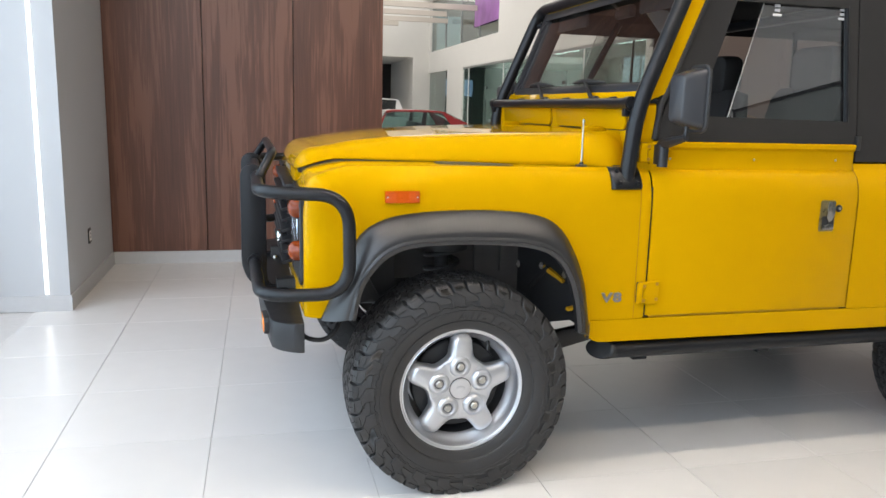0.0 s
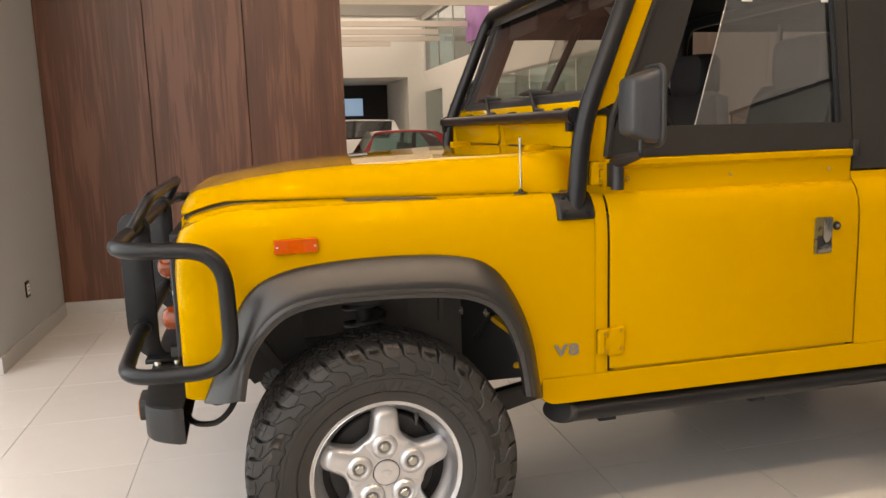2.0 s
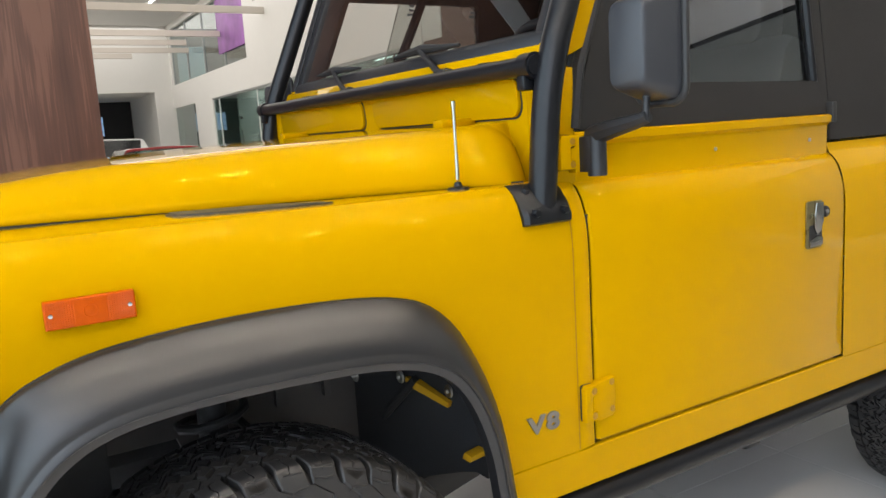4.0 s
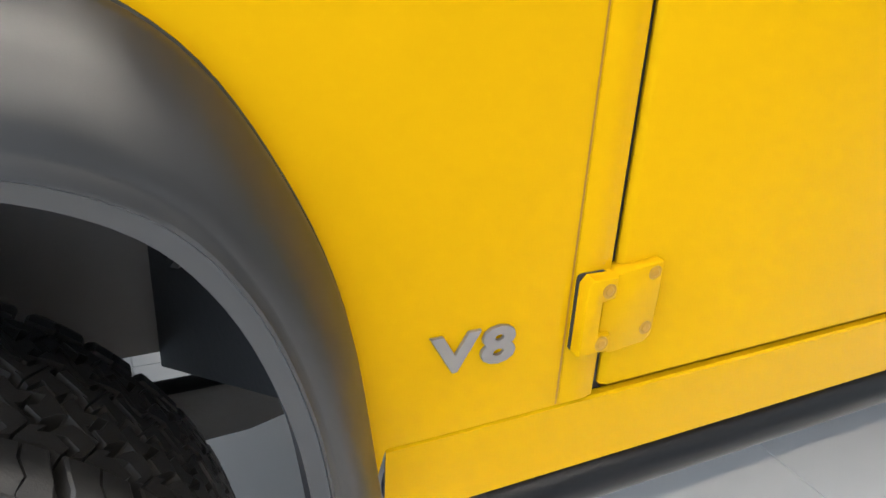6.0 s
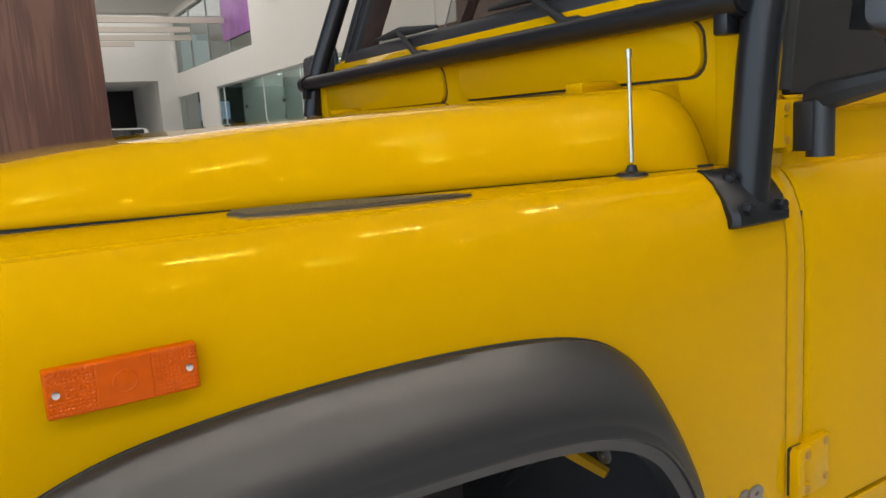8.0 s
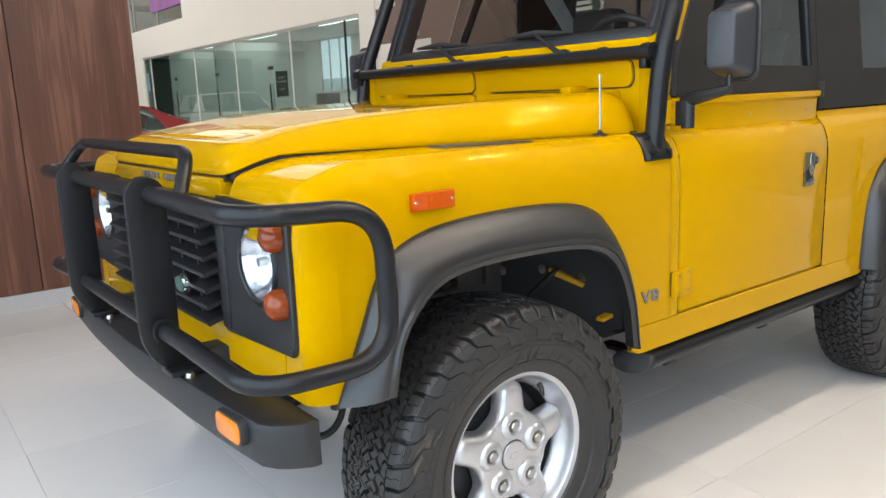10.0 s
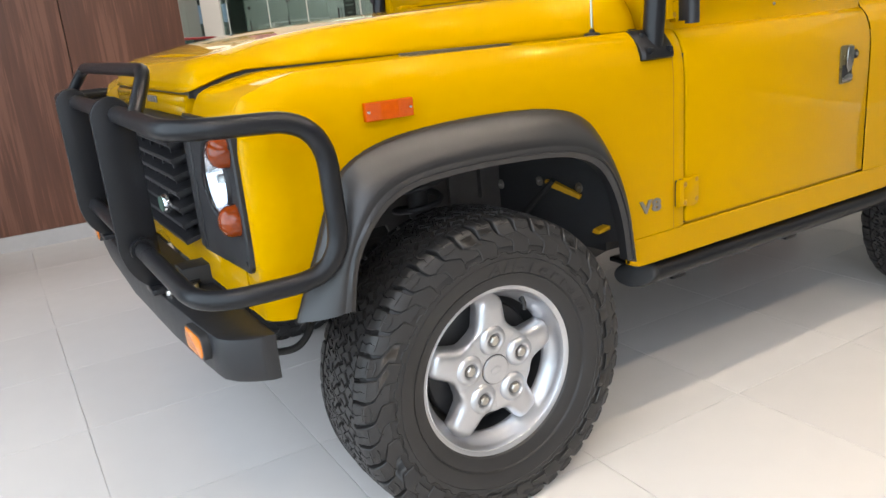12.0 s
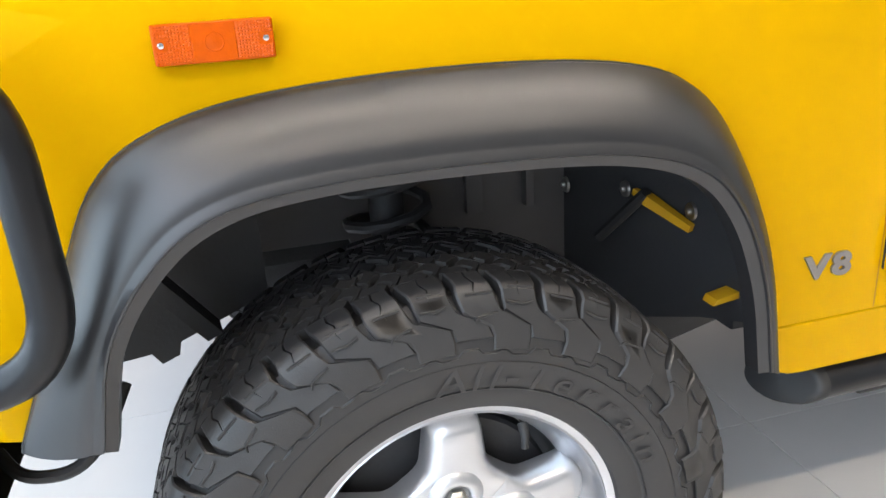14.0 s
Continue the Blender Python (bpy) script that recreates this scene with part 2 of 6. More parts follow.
def rounded(x0, x1, z0, z1, r, n=5):
    out = []
    for cx, cz, a in ((x1 - r, z1 - r, 0), (x0 + r, z1 - r, 90), (x0 + r, z0 + r, 180), (x1 - r, z0 + r, 270)):
        for i in range(n + 1):
            t = radians(a + 90 * i / n)
            out.append((cx + r * math.cos(t), cz + r * math.sin(t)))
    return out


def spline(pts, n):
    """Catmull-Rom through the points, n steps a span."""
    P = [Vector(p) for p in pts]
    P = [P[0] * 2 - P[1]] + P + [P[-1] * 2 - P[-2]]
    out = []
    for i in range(1, len(P) - 2):
        for k in range(n):
            t = k / n
            a, b, c, d = P[i - 1:i + 3]
            out.append(0.5 * ((2 * b) + (c - a) * t + (2 * a - 5 * b + 4 * c - d) * t * t + (3 * b - a - 3 * c + d) * t ** 3))
    out.append(P[-2])
    return out


def fillet(pts, r, n=7):
    P = [Vector(p) for p in pts]
    out = [P[0]]
    for a, b, c in zip(P, P[1:], P[2:]):
        u, v = (a - b), (c - b)
        k = min(r, u.length * 0.48, v.length * 0.48)
        p, q = b + u.normalized() * k, b + v.normalized() * k
        for i in range(n + 1):
            t = i / n
            out.append(p * (1 - t) ** 2 + b * 2 * t * (1 - t) + q * t * t)
    out.append(P[-1])
    return out


def tube(bm, pts, r, seg=14, caps=True):
    P = [Vector(p) for p in pts]
    rings, up = [], None
    for i, p in enumerate(P):
        d = (P[min(i + 1, len(P) - 1)] - P[max(i - 1, 0)]).normalized()
        if up is None:
            up = d.orthogonal().normalized()
        up = (up - d * up.dot(d)).normalized()
        s = d.cross(up)
        rr = r[i] if isinstance(r, (list, tuple)) else r
        rings.append([bm.verts.new(p + up * rr * math.cos(2 * math.pi * k / seg) + s * rr * math.sin(2 * math.pi * k / seg)) for k in range(seg)])
    for a, b in zip(rings, rings[1:]):
        for k in range(seg):
            bm.faces.new((a[k], a[(k + 1) % seg], b[(k + 1) % seg], b[k]))
    if caps:
        bm.faces.new(rings[0][::-1])
        bm.faces.new(rings[-1])
    return bm


def lathe(bm, prof, seg=64, axis="y", centre=(0, 0, 0), closed=False):
    """Turns (radius, offset along the axis) round the axis."""
    c = Vector(centre)
    rings = []
    for k in range(seg):
        t = 2 * math.pi * k / seg
        ring = []
        for r, a in prof:
            u, v = r * math.cos(t), r * math.sin(t)
            q = {"y": (u, a, v), "x": (a, u, v), "z": (u, v, a)}[axis]
            ring.append(bm.verts.new(c + Vector(q)))
        rings.append(ring)
    n = len(prof)
    for k in range(seg):
        a, b = rings[k], rings[(k + 1) % seg]
        for i in range(n if closed else n - 1):
            j = (i + 1) % n
            f = [a[i], a[j], b[j], b[i]]
            bm.faces.new(f)
    bmesh.ops.remove_doubles(bm, verts=bm.verts, dist=1e-6)
    bmesh.ops.recalc_face_normals(bm, faces=bm.faces)
    return bm


def grid(bm, rows):
    V = [[bm.verts.new(p) for p in row] for row in rows]
    for a, b in zip(V, V[1:]):
        for i in range(len(a) - 1):
            bm.faces.new((a[i], a[i + 1], b[i + 1], b[i]))
    return V


def finish(name, bm, mat, smooth=38):
    me = bpy.data.meshes.new(name)
    bmesh.ops.recalc_face_normals(bm, faces=bm.faces)
    bm.to_mesh(me)
    bm.free()
    me.materials.append(mat)
    if smooth:
        me.shade_smooth()
        me.set_sharp_from_angle(angle=radians(smooth))
    return me


def part(name, bm, mat, parent, label="", smooth=38):
    ob = new(name, finish(name, bm, mat, smooth))
    if parent is not None:
        ob.parent = parent
        if parent.type == "EMPTY":
            ob.matrix_parent_inverse = Matrix.Translation(-BASE[parent.name])
    if label:
        ob["label"] = label
    return ob


def thing(name, bm, mat, label, category, group="", kind="", smooth=38):
    ob = new(name, finish(name, bm, mat, smooth))
    ob.matrix_basis = ROOM
    return tagged(ob, label, category, group, kind)


BASE = {}


def holder(name, loc, label, category, group="", kind="", turned=ROOM):
    ob = new(name)
    ob.matrix_basis = turned @ Matrix.Translation(loc)
    BASE[ob.name] = Vector(loc)
    ob.empty_display_size = 0.2
    return tagged(ob, label, category, group, kind)


def B():
    return bmesh.new()


def mirror_y(bm, cy):
    for v in bm.verts:
        v.co.y = 2 * cy - v.co.y
    return bm


def text_bm(body, size, depth, m, bevel=0.0, spacing=1.0, shear=0.0, bold=0.0):
    cu = bpy.data.curves.new("lettering", "FONT")
    cu.body, cu.size, cu.extrude, cu.bevel_depth, cu.space_character, cu.shear = body, size, depth, bevel, spacing, shear
    cu.offset = bold
    cu.align_x, cu.align_y, cu.resolution_u = "CENTER", "CENTER", 3
    ob = bpy.data.objects.new("lettering", cu)
    scene.collection.objects.link(ob)
    me = bpy.data.meshes.new_from_object(ob.evaluated_get(bpy.context.evaluated_depsgraph_get()))
    bpy.data.objects.remove(ob)
    bpy.data.curves.remove(cu)
    bm = B()
    bm.from_mesh(me)
    bpy.data.meshes.remove(me)
    bm.transform(m)
    return bm


# ---- the room ----
X_GLASS, Y_WOOD, X_SIDE, Y_FAR, Z_CEIL = -2.405, 4.29, 7.2, 34.0, 6.5

bm = B(); box(bm, -2.6, 11.2, -8.8, 41, -0.25, -0.004)
floor = thing("floor", bm, GROUT, "pale polished porcelain tile floor with thin grey joints", "floor", kind="structure")
bm = B(); box(bm, -60, -2.6, -45, 60, -0.3, -0.06)
thing("ground", bm, PAVE, "pale paved ground outside the glass front", "ground", kind="structure")

bm = B(); box(bm, -2.45, 11.2, -8.8, 41, Z_CEIL, Z_CEIL + 0.25)
thing("ceiling", bm, GREY_CEIL, "plain light grey plaster showroom ceiling", "ceiling", kind="structure")

# column beside the glass front
bm = B(); box(bm, X_GLASS, -1.905, 2.768, Y_WOOD + 0.4, 0, Z_CEIL)
column = thing("wall_column", bm, PALE, "white plastered column with an upright light line", "wall", kind="structure")
bm = B(); box(bm, -2.051, -2.032, 2.761, 2.765, 0.115, 5.6)
part("light_strip", bm, STRIP, column, "thin glowing white light strip")
bm = B(); box(bm, X_GLASS, -1.893, 2.756, 2.768, 0, 0.104); box(bm, -1.905, -1.893, 2.768, Y_WOOD - 0.012, 0, 0.104)
bm2 = B(); box(bm2, -1.893, 0.375, Y_WOOD - 0.014, Y_WOOD, 0, 0.104)
thing("baseboard_1", bm, SKIRT, "grey metal baseboard round the white column", "baseboard", kind="structure")
thing("baseboard_2", bm2, SKIRT, "pale grey baseboard under the walnut wall", "baseboard", kind="structure")

outlet = thing("wall_outlet", prism(B(), rounded(3.375, 3.455, 0.335, 0.445, 0.008), "x", -1.905, -1.897, 0.002), BLACK_TRIM, "small black framed wall outlet on white plaster", "outlet")
part("face_plate", prism(B(), rounded(3.387, 3.443, 0.355, 0.425, 0.006), "x", -1.897, -1.894, 0.001), WHITE, outlet, "white socket insert")
for z in (0.375, 0.402):
    b = B(); box(b, -1.894, -1.8932, 3.405, 3.425, z, z + 0.01); part("socket", b, BLACK_TRIM, outlet)

bm = B(); box(bm, -1.905, 0.363, Y_WOOD + 0.012, Y_WOOD + 0.38, 0, Z_CEIL)
wood_wall = thing("wall_wood", bm, BLACK_SEAL, "walnut veneer wall of tall upright panels", "wall", kind="structure")
for x0, x1 in ((-1.903, -1.138), (-1.132, -0.396), (-0.390, 0.375)):
    bm = B(); box(bm, x0, x1, Y_WOOD - 0.002, Y_WOOD + 0.012, 0.104, Z_CEIL - 0.01, 0.002, 1)
    part("panel", bm, WOOD, wood_wall)
bm = B(); box(bm, 0.363, 0.375, Y_WOOD + 0.013, Y_WOOD + 0.38, 0.0, Z_CEIL - 0.01)
part("end_panel", bm, WOOD, wood_wall)

# glass front on the street side
shopfront = holder("window_front", (X_GLASS, -2.5, 0), "tall clear glass shop front with dark slim frame", "window", kind="structure")
bm = B(); box(bm, X_GLASS - 0.03, X_GLASS + 0.03, -8.7, 2.755, -0.02, 0.035, 0.004); part("bottom_rail", bm, BLACK_TRIM, shopfront)
bm = B(); box(bm, X_GLASS - 0.03, X_GLASS + 0.03, -8.7, 2.755, 4.6, 4.7, 0.004); part("top_rail", bm, BLACK_TRIM, shopfront)
for y in (2.71, 0.30, -2.2, -4.7, -7.2):
    bm = B(); box(bm, X_GLASS - 0.025, X_GLASS + 0.025, y, y + 0.045, 0.03, 4.6, 0.004); part("mullion", bm, BLACK_TRIM, shopfront)
for y in (-7.155, -4.655, -2.155, 0.345):
    bm = B(); box(bm, X_GLASS - 0.006, X_GLASS + 0.006, y, y + 2.4, 0.035, 4.6)
    part("pane", bm, FRONT_GLASS, shopfront).visible_shadow = False
bm = B(); box(bm, -2.6, X_GLASS + 0.15, -8.8, 2.765, 4.7, Z_CEIL)
thing("wall_front_upper", bm, WHITE, "white wall band above the shop front", "wall", kind="structure")
# a glass door leaf that stands open into the room
leaf = holder("glass_door", (-2.2, 2.0, 0), "frameless glass door leaf standing open, with floor pivot", "door")
bm = B(); box(bm, X_GLASS + 0.03, -2.205, 1.994, 2.006, 0.03, 2.6); part("pane", bm, FRONT_GLASS, leaf).visible_shadow = False
bm = B(); box(bm, -2.205, -2.198, 1.99, 2.01, 0.03, 2.6); part("edge_seal", bm, BLACK_TRIM, leaf)
bm = B(); box(bm, X_GLASS + 0.03, -2.17, 1.985, 2.015, 0.004, 0.028, 0.003); part("bottom_rail", bm, BLACK_METAL, leaf)

# walls that close the place
bm = B(); box(bm, X_GLASS - 0.15, X_GLASS, Y_WOOD + 0.4, 41, 0, Z_CEIL)
thing("wall_west", bm, WHITE, "plain white wall of the long hall", "wall", kind="structure")
back = B(); box(back, -2.6, 11.2, -8.8, -8.6, 3.1, Z_CEIL); box(back, -2.6, -2.0, -8.8, -8.6, 0, 3.1); box(back, 6.4, 11.2, -8.8, -8.6, 0, 3.1); box(back, -2.0, 6.4, -8.8, -8.6, 0, 0.25)
thing("wall_back", back, WHITE, "white wall with a wide window bay", "wall", kind="structure")
bm = B(); box(bm, X_SIDE, 7.4, -8.6, 4.0, 0, Z_CEIL)
thing("wall_east_near", bm, WHITE, "plain white side wall", "wall", kind="structure")
GREY_GLAZE = material("grey_glazing", (0.27, 0.29, 0.275), 0.08, vary=0.2, scale=2)
# unseen panes added to keep the bay's sky light off the car
back_win = holder("back_bay_blocker", (2.2, -8.7, 0.25), "unseen grey panes added to close the back wall bay", "window", kind="structure")
for k in range(4):
    x = -2.0 + 2.1 * k
    bm = B(); box(bm, x + 0.04, x + 2.06, -8.705, -8.695, 0.25, 3.1); part("pane", bm, GREY_GLAZE, back_win)
    bm = B(); box(bm, x - 0.04, x + 0.04, -8.73, -8.67, 0.25, 3.1); part("mullion", bm, ALU, back_win)
side_win = holder("window_side", (X_SIDE, -3.0, 0), "wide glazed opening in the white side wall", "window", kind="structure")
for y in (-8.2, -5.2, -2.2, 0.8):
    bm = B(); box(bm, X_SIDE - 0.012, X_SIDE - 0.004, y + 0.02, y + 2.98, 0.1, 2.95); part("pane", bm, GREY_GLAZE, side_win)
    bm = B(); box(bm, X_SIDE - 0.03, X_SIDE - 0.002, y - 0.02, y + 0.02, 0.0, 2.95); part("mullion", bm, BLACK_TRIM, side_win)
bm = B(); box(bm, X_SIDE - 0.03, X_SIDE - 0.002, -8.25, 3.8, 2.95, 3.0); part("top_rail", bm, BLACK_TRIM, side_win)

# far wall with the dark recess
bm = B()
box(bm, X_GLASS, X_SIDE + 0.3, Y_FAR, Y_FAR + 0.4, 3.72, Z_CEIL)
box(bm, 6.45, X_SIDE + 0.3, Y_FAR, Y_FAR + 0.4, 0, 3.72)
box(bm, 6.45, 6.8, Y_FAR + 0.4, 40.6, 0, 3.72)
box(bm, X_GLASS, 6.8, Y_FAR + 0.4, 40.6, 3.72, 3.9)
thing("wall_far", bm, WHITE, "white end wall over a deep dark recess", "wall", kind="structure")
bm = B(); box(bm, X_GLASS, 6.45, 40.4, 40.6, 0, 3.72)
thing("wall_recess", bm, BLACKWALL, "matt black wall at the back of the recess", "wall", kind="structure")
tv = thing("video_screen", prism(B(), rounded(3.3, 5.1, 2.05, 3.05, 0.02), "y", 40.33, 40.4, 0.005), BLACK_TRIM, "wide video screen with a blue picture on black wall", "screen")
part("picture", prism(B(), [(3.34, 2.09), (5.06, 2.09), (5.06, 3.01), (3.34, 3.01)], "y", 40.322, 40.329), SCREEN_BLUE, tv, "glowing sky-blue picture")

# long side wall: white band above, glass offices below
bm = B()
box(bm, X_SIDE, 7.5, 11.2, Y_FAR, 3.0, 3.95)
box(bm, X_SIDE, 7.5, 11.2, Y_FAR, 6.25, Z_CEIL)
box(bm, X_SIDE, 7.5, 21.9, 23.0, 3.95, 6.25); box(bm, X_SIDE, 7.5, 33.7, Y_FAR, 3.95, 6.25)
box(bm, X_SIDE, 7.5, 11.2, 21.9, 3.95, 5.45); box(bm, X_SIDE, 7.5, 11.2, 16.0, 5.45, 6.25)
box(bm, X_SIDE, 7.5, 27.6, 30.2, 0, 3.0)
thing("wall_east", bm, WHITE, "white upper wall band with wide openings", "wall", kind="structure")
for y0, y1, z0, z1, n in ((23.0, 33.7, 3.95, 6.25, 4), (16.0, 21.9, 5.45, 6.25, 3)):
    w = holder("window_upper", (7.3, (y0 + y1) / 2, z0), "dark upper interior window in the white wall", "window", kind="structure")
    bm = B(); box(bm, 7.30, 7.31, y0, y1, z0, z1); part("pane", bm, OFFICE_GLASS, w)
    for i in range(n + 1):
        y = y0 + (y1 - y0) * i / n
        bm = B(); box(bm, 7.27, 7.34, y - 0.03, y + 0.03, z0, z1); part("mullion", bm, ALU, w)
    # flat sheet whose dark colour stands in for an unlit room
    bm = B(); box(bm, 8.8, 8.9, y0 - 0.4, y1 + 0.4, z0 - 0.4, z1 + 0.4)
    thing("backdrop", bm, BLACKWALL if n == 4 else BROWN, "flat dark sheet in place of a dim room behind the upper window", "backdrop", kind="structure")
thing("wall_banner", prism(B(), [(23.15, 4.4), (26.2, 4.4), (26.2, 6.2), (23.15, 6.2)], "x", 7.24, 7.26, 0.004), material("magenta_banner_print", (0.30, 0.12, 0.38), 0.5, vary=0.5, scale=1.6), "tall banner in magenta and violet behind upper glass", "banner")

# brown sign wall, with a white pier at its end
bm = B(); box(bm, X_SIDE + 0.02, 7.5, 4.0, 10.1, 0, Z_CEIL); box(bm, X_SIDE + 0.02, 7.5, 10.1, 11.9, 2.33, Z_CEIL)
thing("wall_sign", bm, BROWN, "warm brown panelled sign wall", "wall", kind="structure")
bm = B(); box(bm, X_SIDE + 0.024, 7.5, 10.1, 11.9, 0, 2.33)
thing("wall_under_sign", bm, WHITE, "white wall below the brown sign panel", "wall", kind="structure")
bm = B(); box(bm, X_SIDE - 0.02, 7.6, 11.9, 12.5, 0, Z_CEIL)
thing("wall_pier", bm, WHITE, "white pier between sign wall and glass offices", "wall", kind="structure")
sign = holder("wall_sign_emblem", (7.2, 6.39, 2.4), "oval silver and green emblem sign on brown wall", "sign")
b = B(); lathe(b, [(0.0, -0.03), (0.36, -0.03), (0.38, 0.0), (0.36, 0.02)], 40, "x", (7.19, 6.39, 2.45))
for v in b.verts: v.co.z = 2.45 + (v.co.z - 2.45) * 0.52
part("rim", b, CHROME, sign, "bright silver oval rim")
b = B(); lathe(b, [(0.0, -0.012), (0.33, -0.012), (0.335, 0.0)], 40, "x", (7.15, 6.39, 2.45))
for v in b.verts: v.co.z = 2.45 + (v.co.z - 2.45) * 0.48
part("plate", b, material("dark_green_enamel", (0.02, 0.06, 0.05), 0.25, vary=0.1), sign, "dark green oval plate")
for z, w in ((2.50, 0.20), (2.42, 0.22)):
    b = B(); box(b, 7.132, 7.138, 6.39 - w, 6.39 + w, z - 0.025, z + 0.025); part("bar", b, CHROME, sign)
sign = holder("wall_sign_lettering", (7.2, 10.7, 2.5), "silver lettering bar and emblem on brown wall", "sign")
SIGN_SILVER = material("satin_silver_lettering", (0.78, 0.78, 0.77), 0.35, metal=0.25, vary=0.06)
for k in range(6):
    y = 10.46 + 0.11 * k
    b = B(); box(b, 7.19, 7.215, y, y + 0.085, 2.405, 2.485, 0.004); part("letter_bar", b, SIGN_SILVER, sign)
b = B(); prism(b, [(10.50, 2.57), (10.56, 2.60), (10.66, 2.615), (10.78, 2.655), (10.90, 2.67), (10.99, 2.655), (11.08, 2.69), (11.04, 2.735), (10.93, 2.765), (10.80, 2.745), (10.66, 2.69), (10.56, 2.635)], "x", 7.19, 7.215, 0.003); part("emblem", b, SIGN_SILVER, sign)

# glass offices
offices = holder("window_offices", (X_SIDE, 19.0, 0), "row of frameless glass office fronts with slim white posts", "window", kind="structure")
bm = B(); box(bm, X_SIDE + 0.02, X_SIDE + 0.08, 12.5, 27.6, 2.93, 3.0); part("top_rail", bm, ALU, offices)
bm = B(); box(bm, X_SIDE + 0.02, X_SIDE + 0.08, 12.5, 27.6, 0, 0.08); part("bottom_rail", bm, ALU, offices)
edges = [12.5, 13.2, 15.8, 19.2, 22.4, 26.8, 27.6]
for y0, y1 in zip(edges, edges[1:]):
    bm = B(); box(bm, X_SIDE + 0.045, X_SIDE + 0.057, y0 + 0.03, y1 - 0.03, 0.08, 2.93); part("pane", bm, OFFICE_GLASS, offices)
for y in edges[1:-1]:
    bm = B(); box(bm, X_SIDE + 0.03, X_SIDE + 0.07, y - 0.016, y + 0.016, 0.08, 2.93); part("post", bm, WHITE if y != 13.2 else BLACK_TRIM, offices)
for y in (17.0, 20.6, 24.2):
    b = B(); box(b, X_SIDE, X_SIDE + 0.02, y, y + 0.06, 0.95, 1.75, 0.004); part("door_handle", b, BLACK_TRIM, offices)
    b = B(); box(b, X_SIDE + 0.01, X_SIDE + 0.06, y - 0.1, y + 0.12, 2.1, 2.18, 0.004); part("door_hinge", b, BLACK_TRIM, offices)
bm = B(); box(bm, X_SIDE + 0.05, X_SIDE + 0.06, 30.2, 33.9, 0, 3.0)
thing("window_far_office", bm, OFFICE_GLASS, "frameless glass front at the hall's end", "window", kind="structure")
bm = B(); box(bm, 11.0, 11.2, 4, Y_FAR, 0, 3.3); box(bm, 7.5, 11.0, 11.0, 11.2, 0, 3.3); box(bm, 7.5, 11.0, 33.8, 34.0, 0, 3.3)
for y in (22.4, 26.8): box(bm, 7.9, 11.0, y, y + 0.1, 0, 3.2)
thing("wall_offices", bm, WHITE, "white walls inside the glass offices", "wall", kind="structure")
bm = B(); box(bm, 7.5, 11.0, 11.2, 33.8, 3.2, 3.3)
thing("ceiling_offices", bm, GREY_CEIL, "plain light ceiling of the glass offices", "ceiling", kind="structure")
for y in (15.1, 19.6, 23.4):
    bm = B(); box(bm, 8.68, 8.73, y, y + 1.9, 3.185, 3.199)
    thing("ceiling_light_line", bm, STRIP, "thin glowing line lamp in office ceiling", "ceiling light", "office line lamps")
for y in (17.6, 23.8, 28.3):
    d = holder("office_door", (10.9, y, 0), "grey flush office door in white wall", "door", "office doors")
    b = B(); box(b, 10.94, 10.998, y, y + 1.0, 0.0, 2.15, 0.005); part("leaf", b, material("grey_door_paint", (0.22, 0.23, 0.23), 0.5), d)
    b = B(); box(b, 10.90, 10.938, y + 0.85, y + 0.92, 0.95, 1.2, 0.005); part("handle", b, BLACK_TRIM, d)


def desk(x, y):
    d = holder("reception_desk", (x, y, 0), "black topped counter with equipment behind glass", "desk")
    b = B(); box(b, x - 0.35, x + 0.35, y - 0.9, y + 0.9, 1.0, 1.04, 0.006); part("top", b, BLACK_PLASTIC, d)
    for sy in (-0.85, 0.8):
        b = B(); box(b, x - 0.3, x + 0.3, y + sy, y + sy + 0.05, 0, 1.0); part("side_panel", b, BLACK_PLASTIC, d)
    b = B(); box(b, x - 0.33, x - 0.30, y - 0.8, y + 0.8, 0.25, 1.0); part("front_panel", b, BLACK_PLASTIC, d)


desk(8.0, 15.0)
SKYGLOW = glow_material("pale_outdoor_sky", (0.72, 0.84, 1.0), 1.15)
HILLGLOW = glow_material("blue_far_hills", (0.16, 0.30, 0.50), 0.55)
ow = holder("window_office", (10.97, 20.3, 1.55), "office window with pale sky and blue hills outside", "window", kind="structure")
for y0, y1 in ((19.34, 19.96), (20.04, 20.62), (20.68, 21.2)):
    b = B(); box(b, 10.980, 10.990, y0, y1, 1.95, 3.15); part("pane", b, SKYGLOW, ow)
    b = B(); box(b, 10.980, 10.990, y0, y1, 1.60, 1.95); part("hills", b, HILLGLOW, ow)
    b = B(); box(b, 10.955, 10.998, y1, y1 + 0.06, 1.55, 3.18); part("mullion", b, ALU, ow)
b = B(); box(b, 10.94, 10.998, 19.28, 21.26, 1.55, 1.60); part("sill", b, WHITE, ow)
dp = thing("display_panel", box(B(), X_SIDE + 0.062, X_SIDE + 0.072, 16.14, 16.80, 1.42, 2.04, 0.002, 1), BLACKWALL, "black printed panel with pale writing behind glass", "sign")
for k, (za, wd) in enumerate(((1.86, 0.20), (1.76, 0.26), (1.58, 0.14))):
    b = B(); box(b, X_SIDE + 0.0585, X_SIDE + 0.0615, 16.47 - wd, 16.47 + wd, za, za + 0.045); part("letter_bar", b, WHITE, dp)
pr = thing("printer", box(B(), 7.8, 8.2, 15.25, 15.75, 1.04, 1.46, 0.02), BLACK_PLASTIC, "black office printer on a counter", "printer")
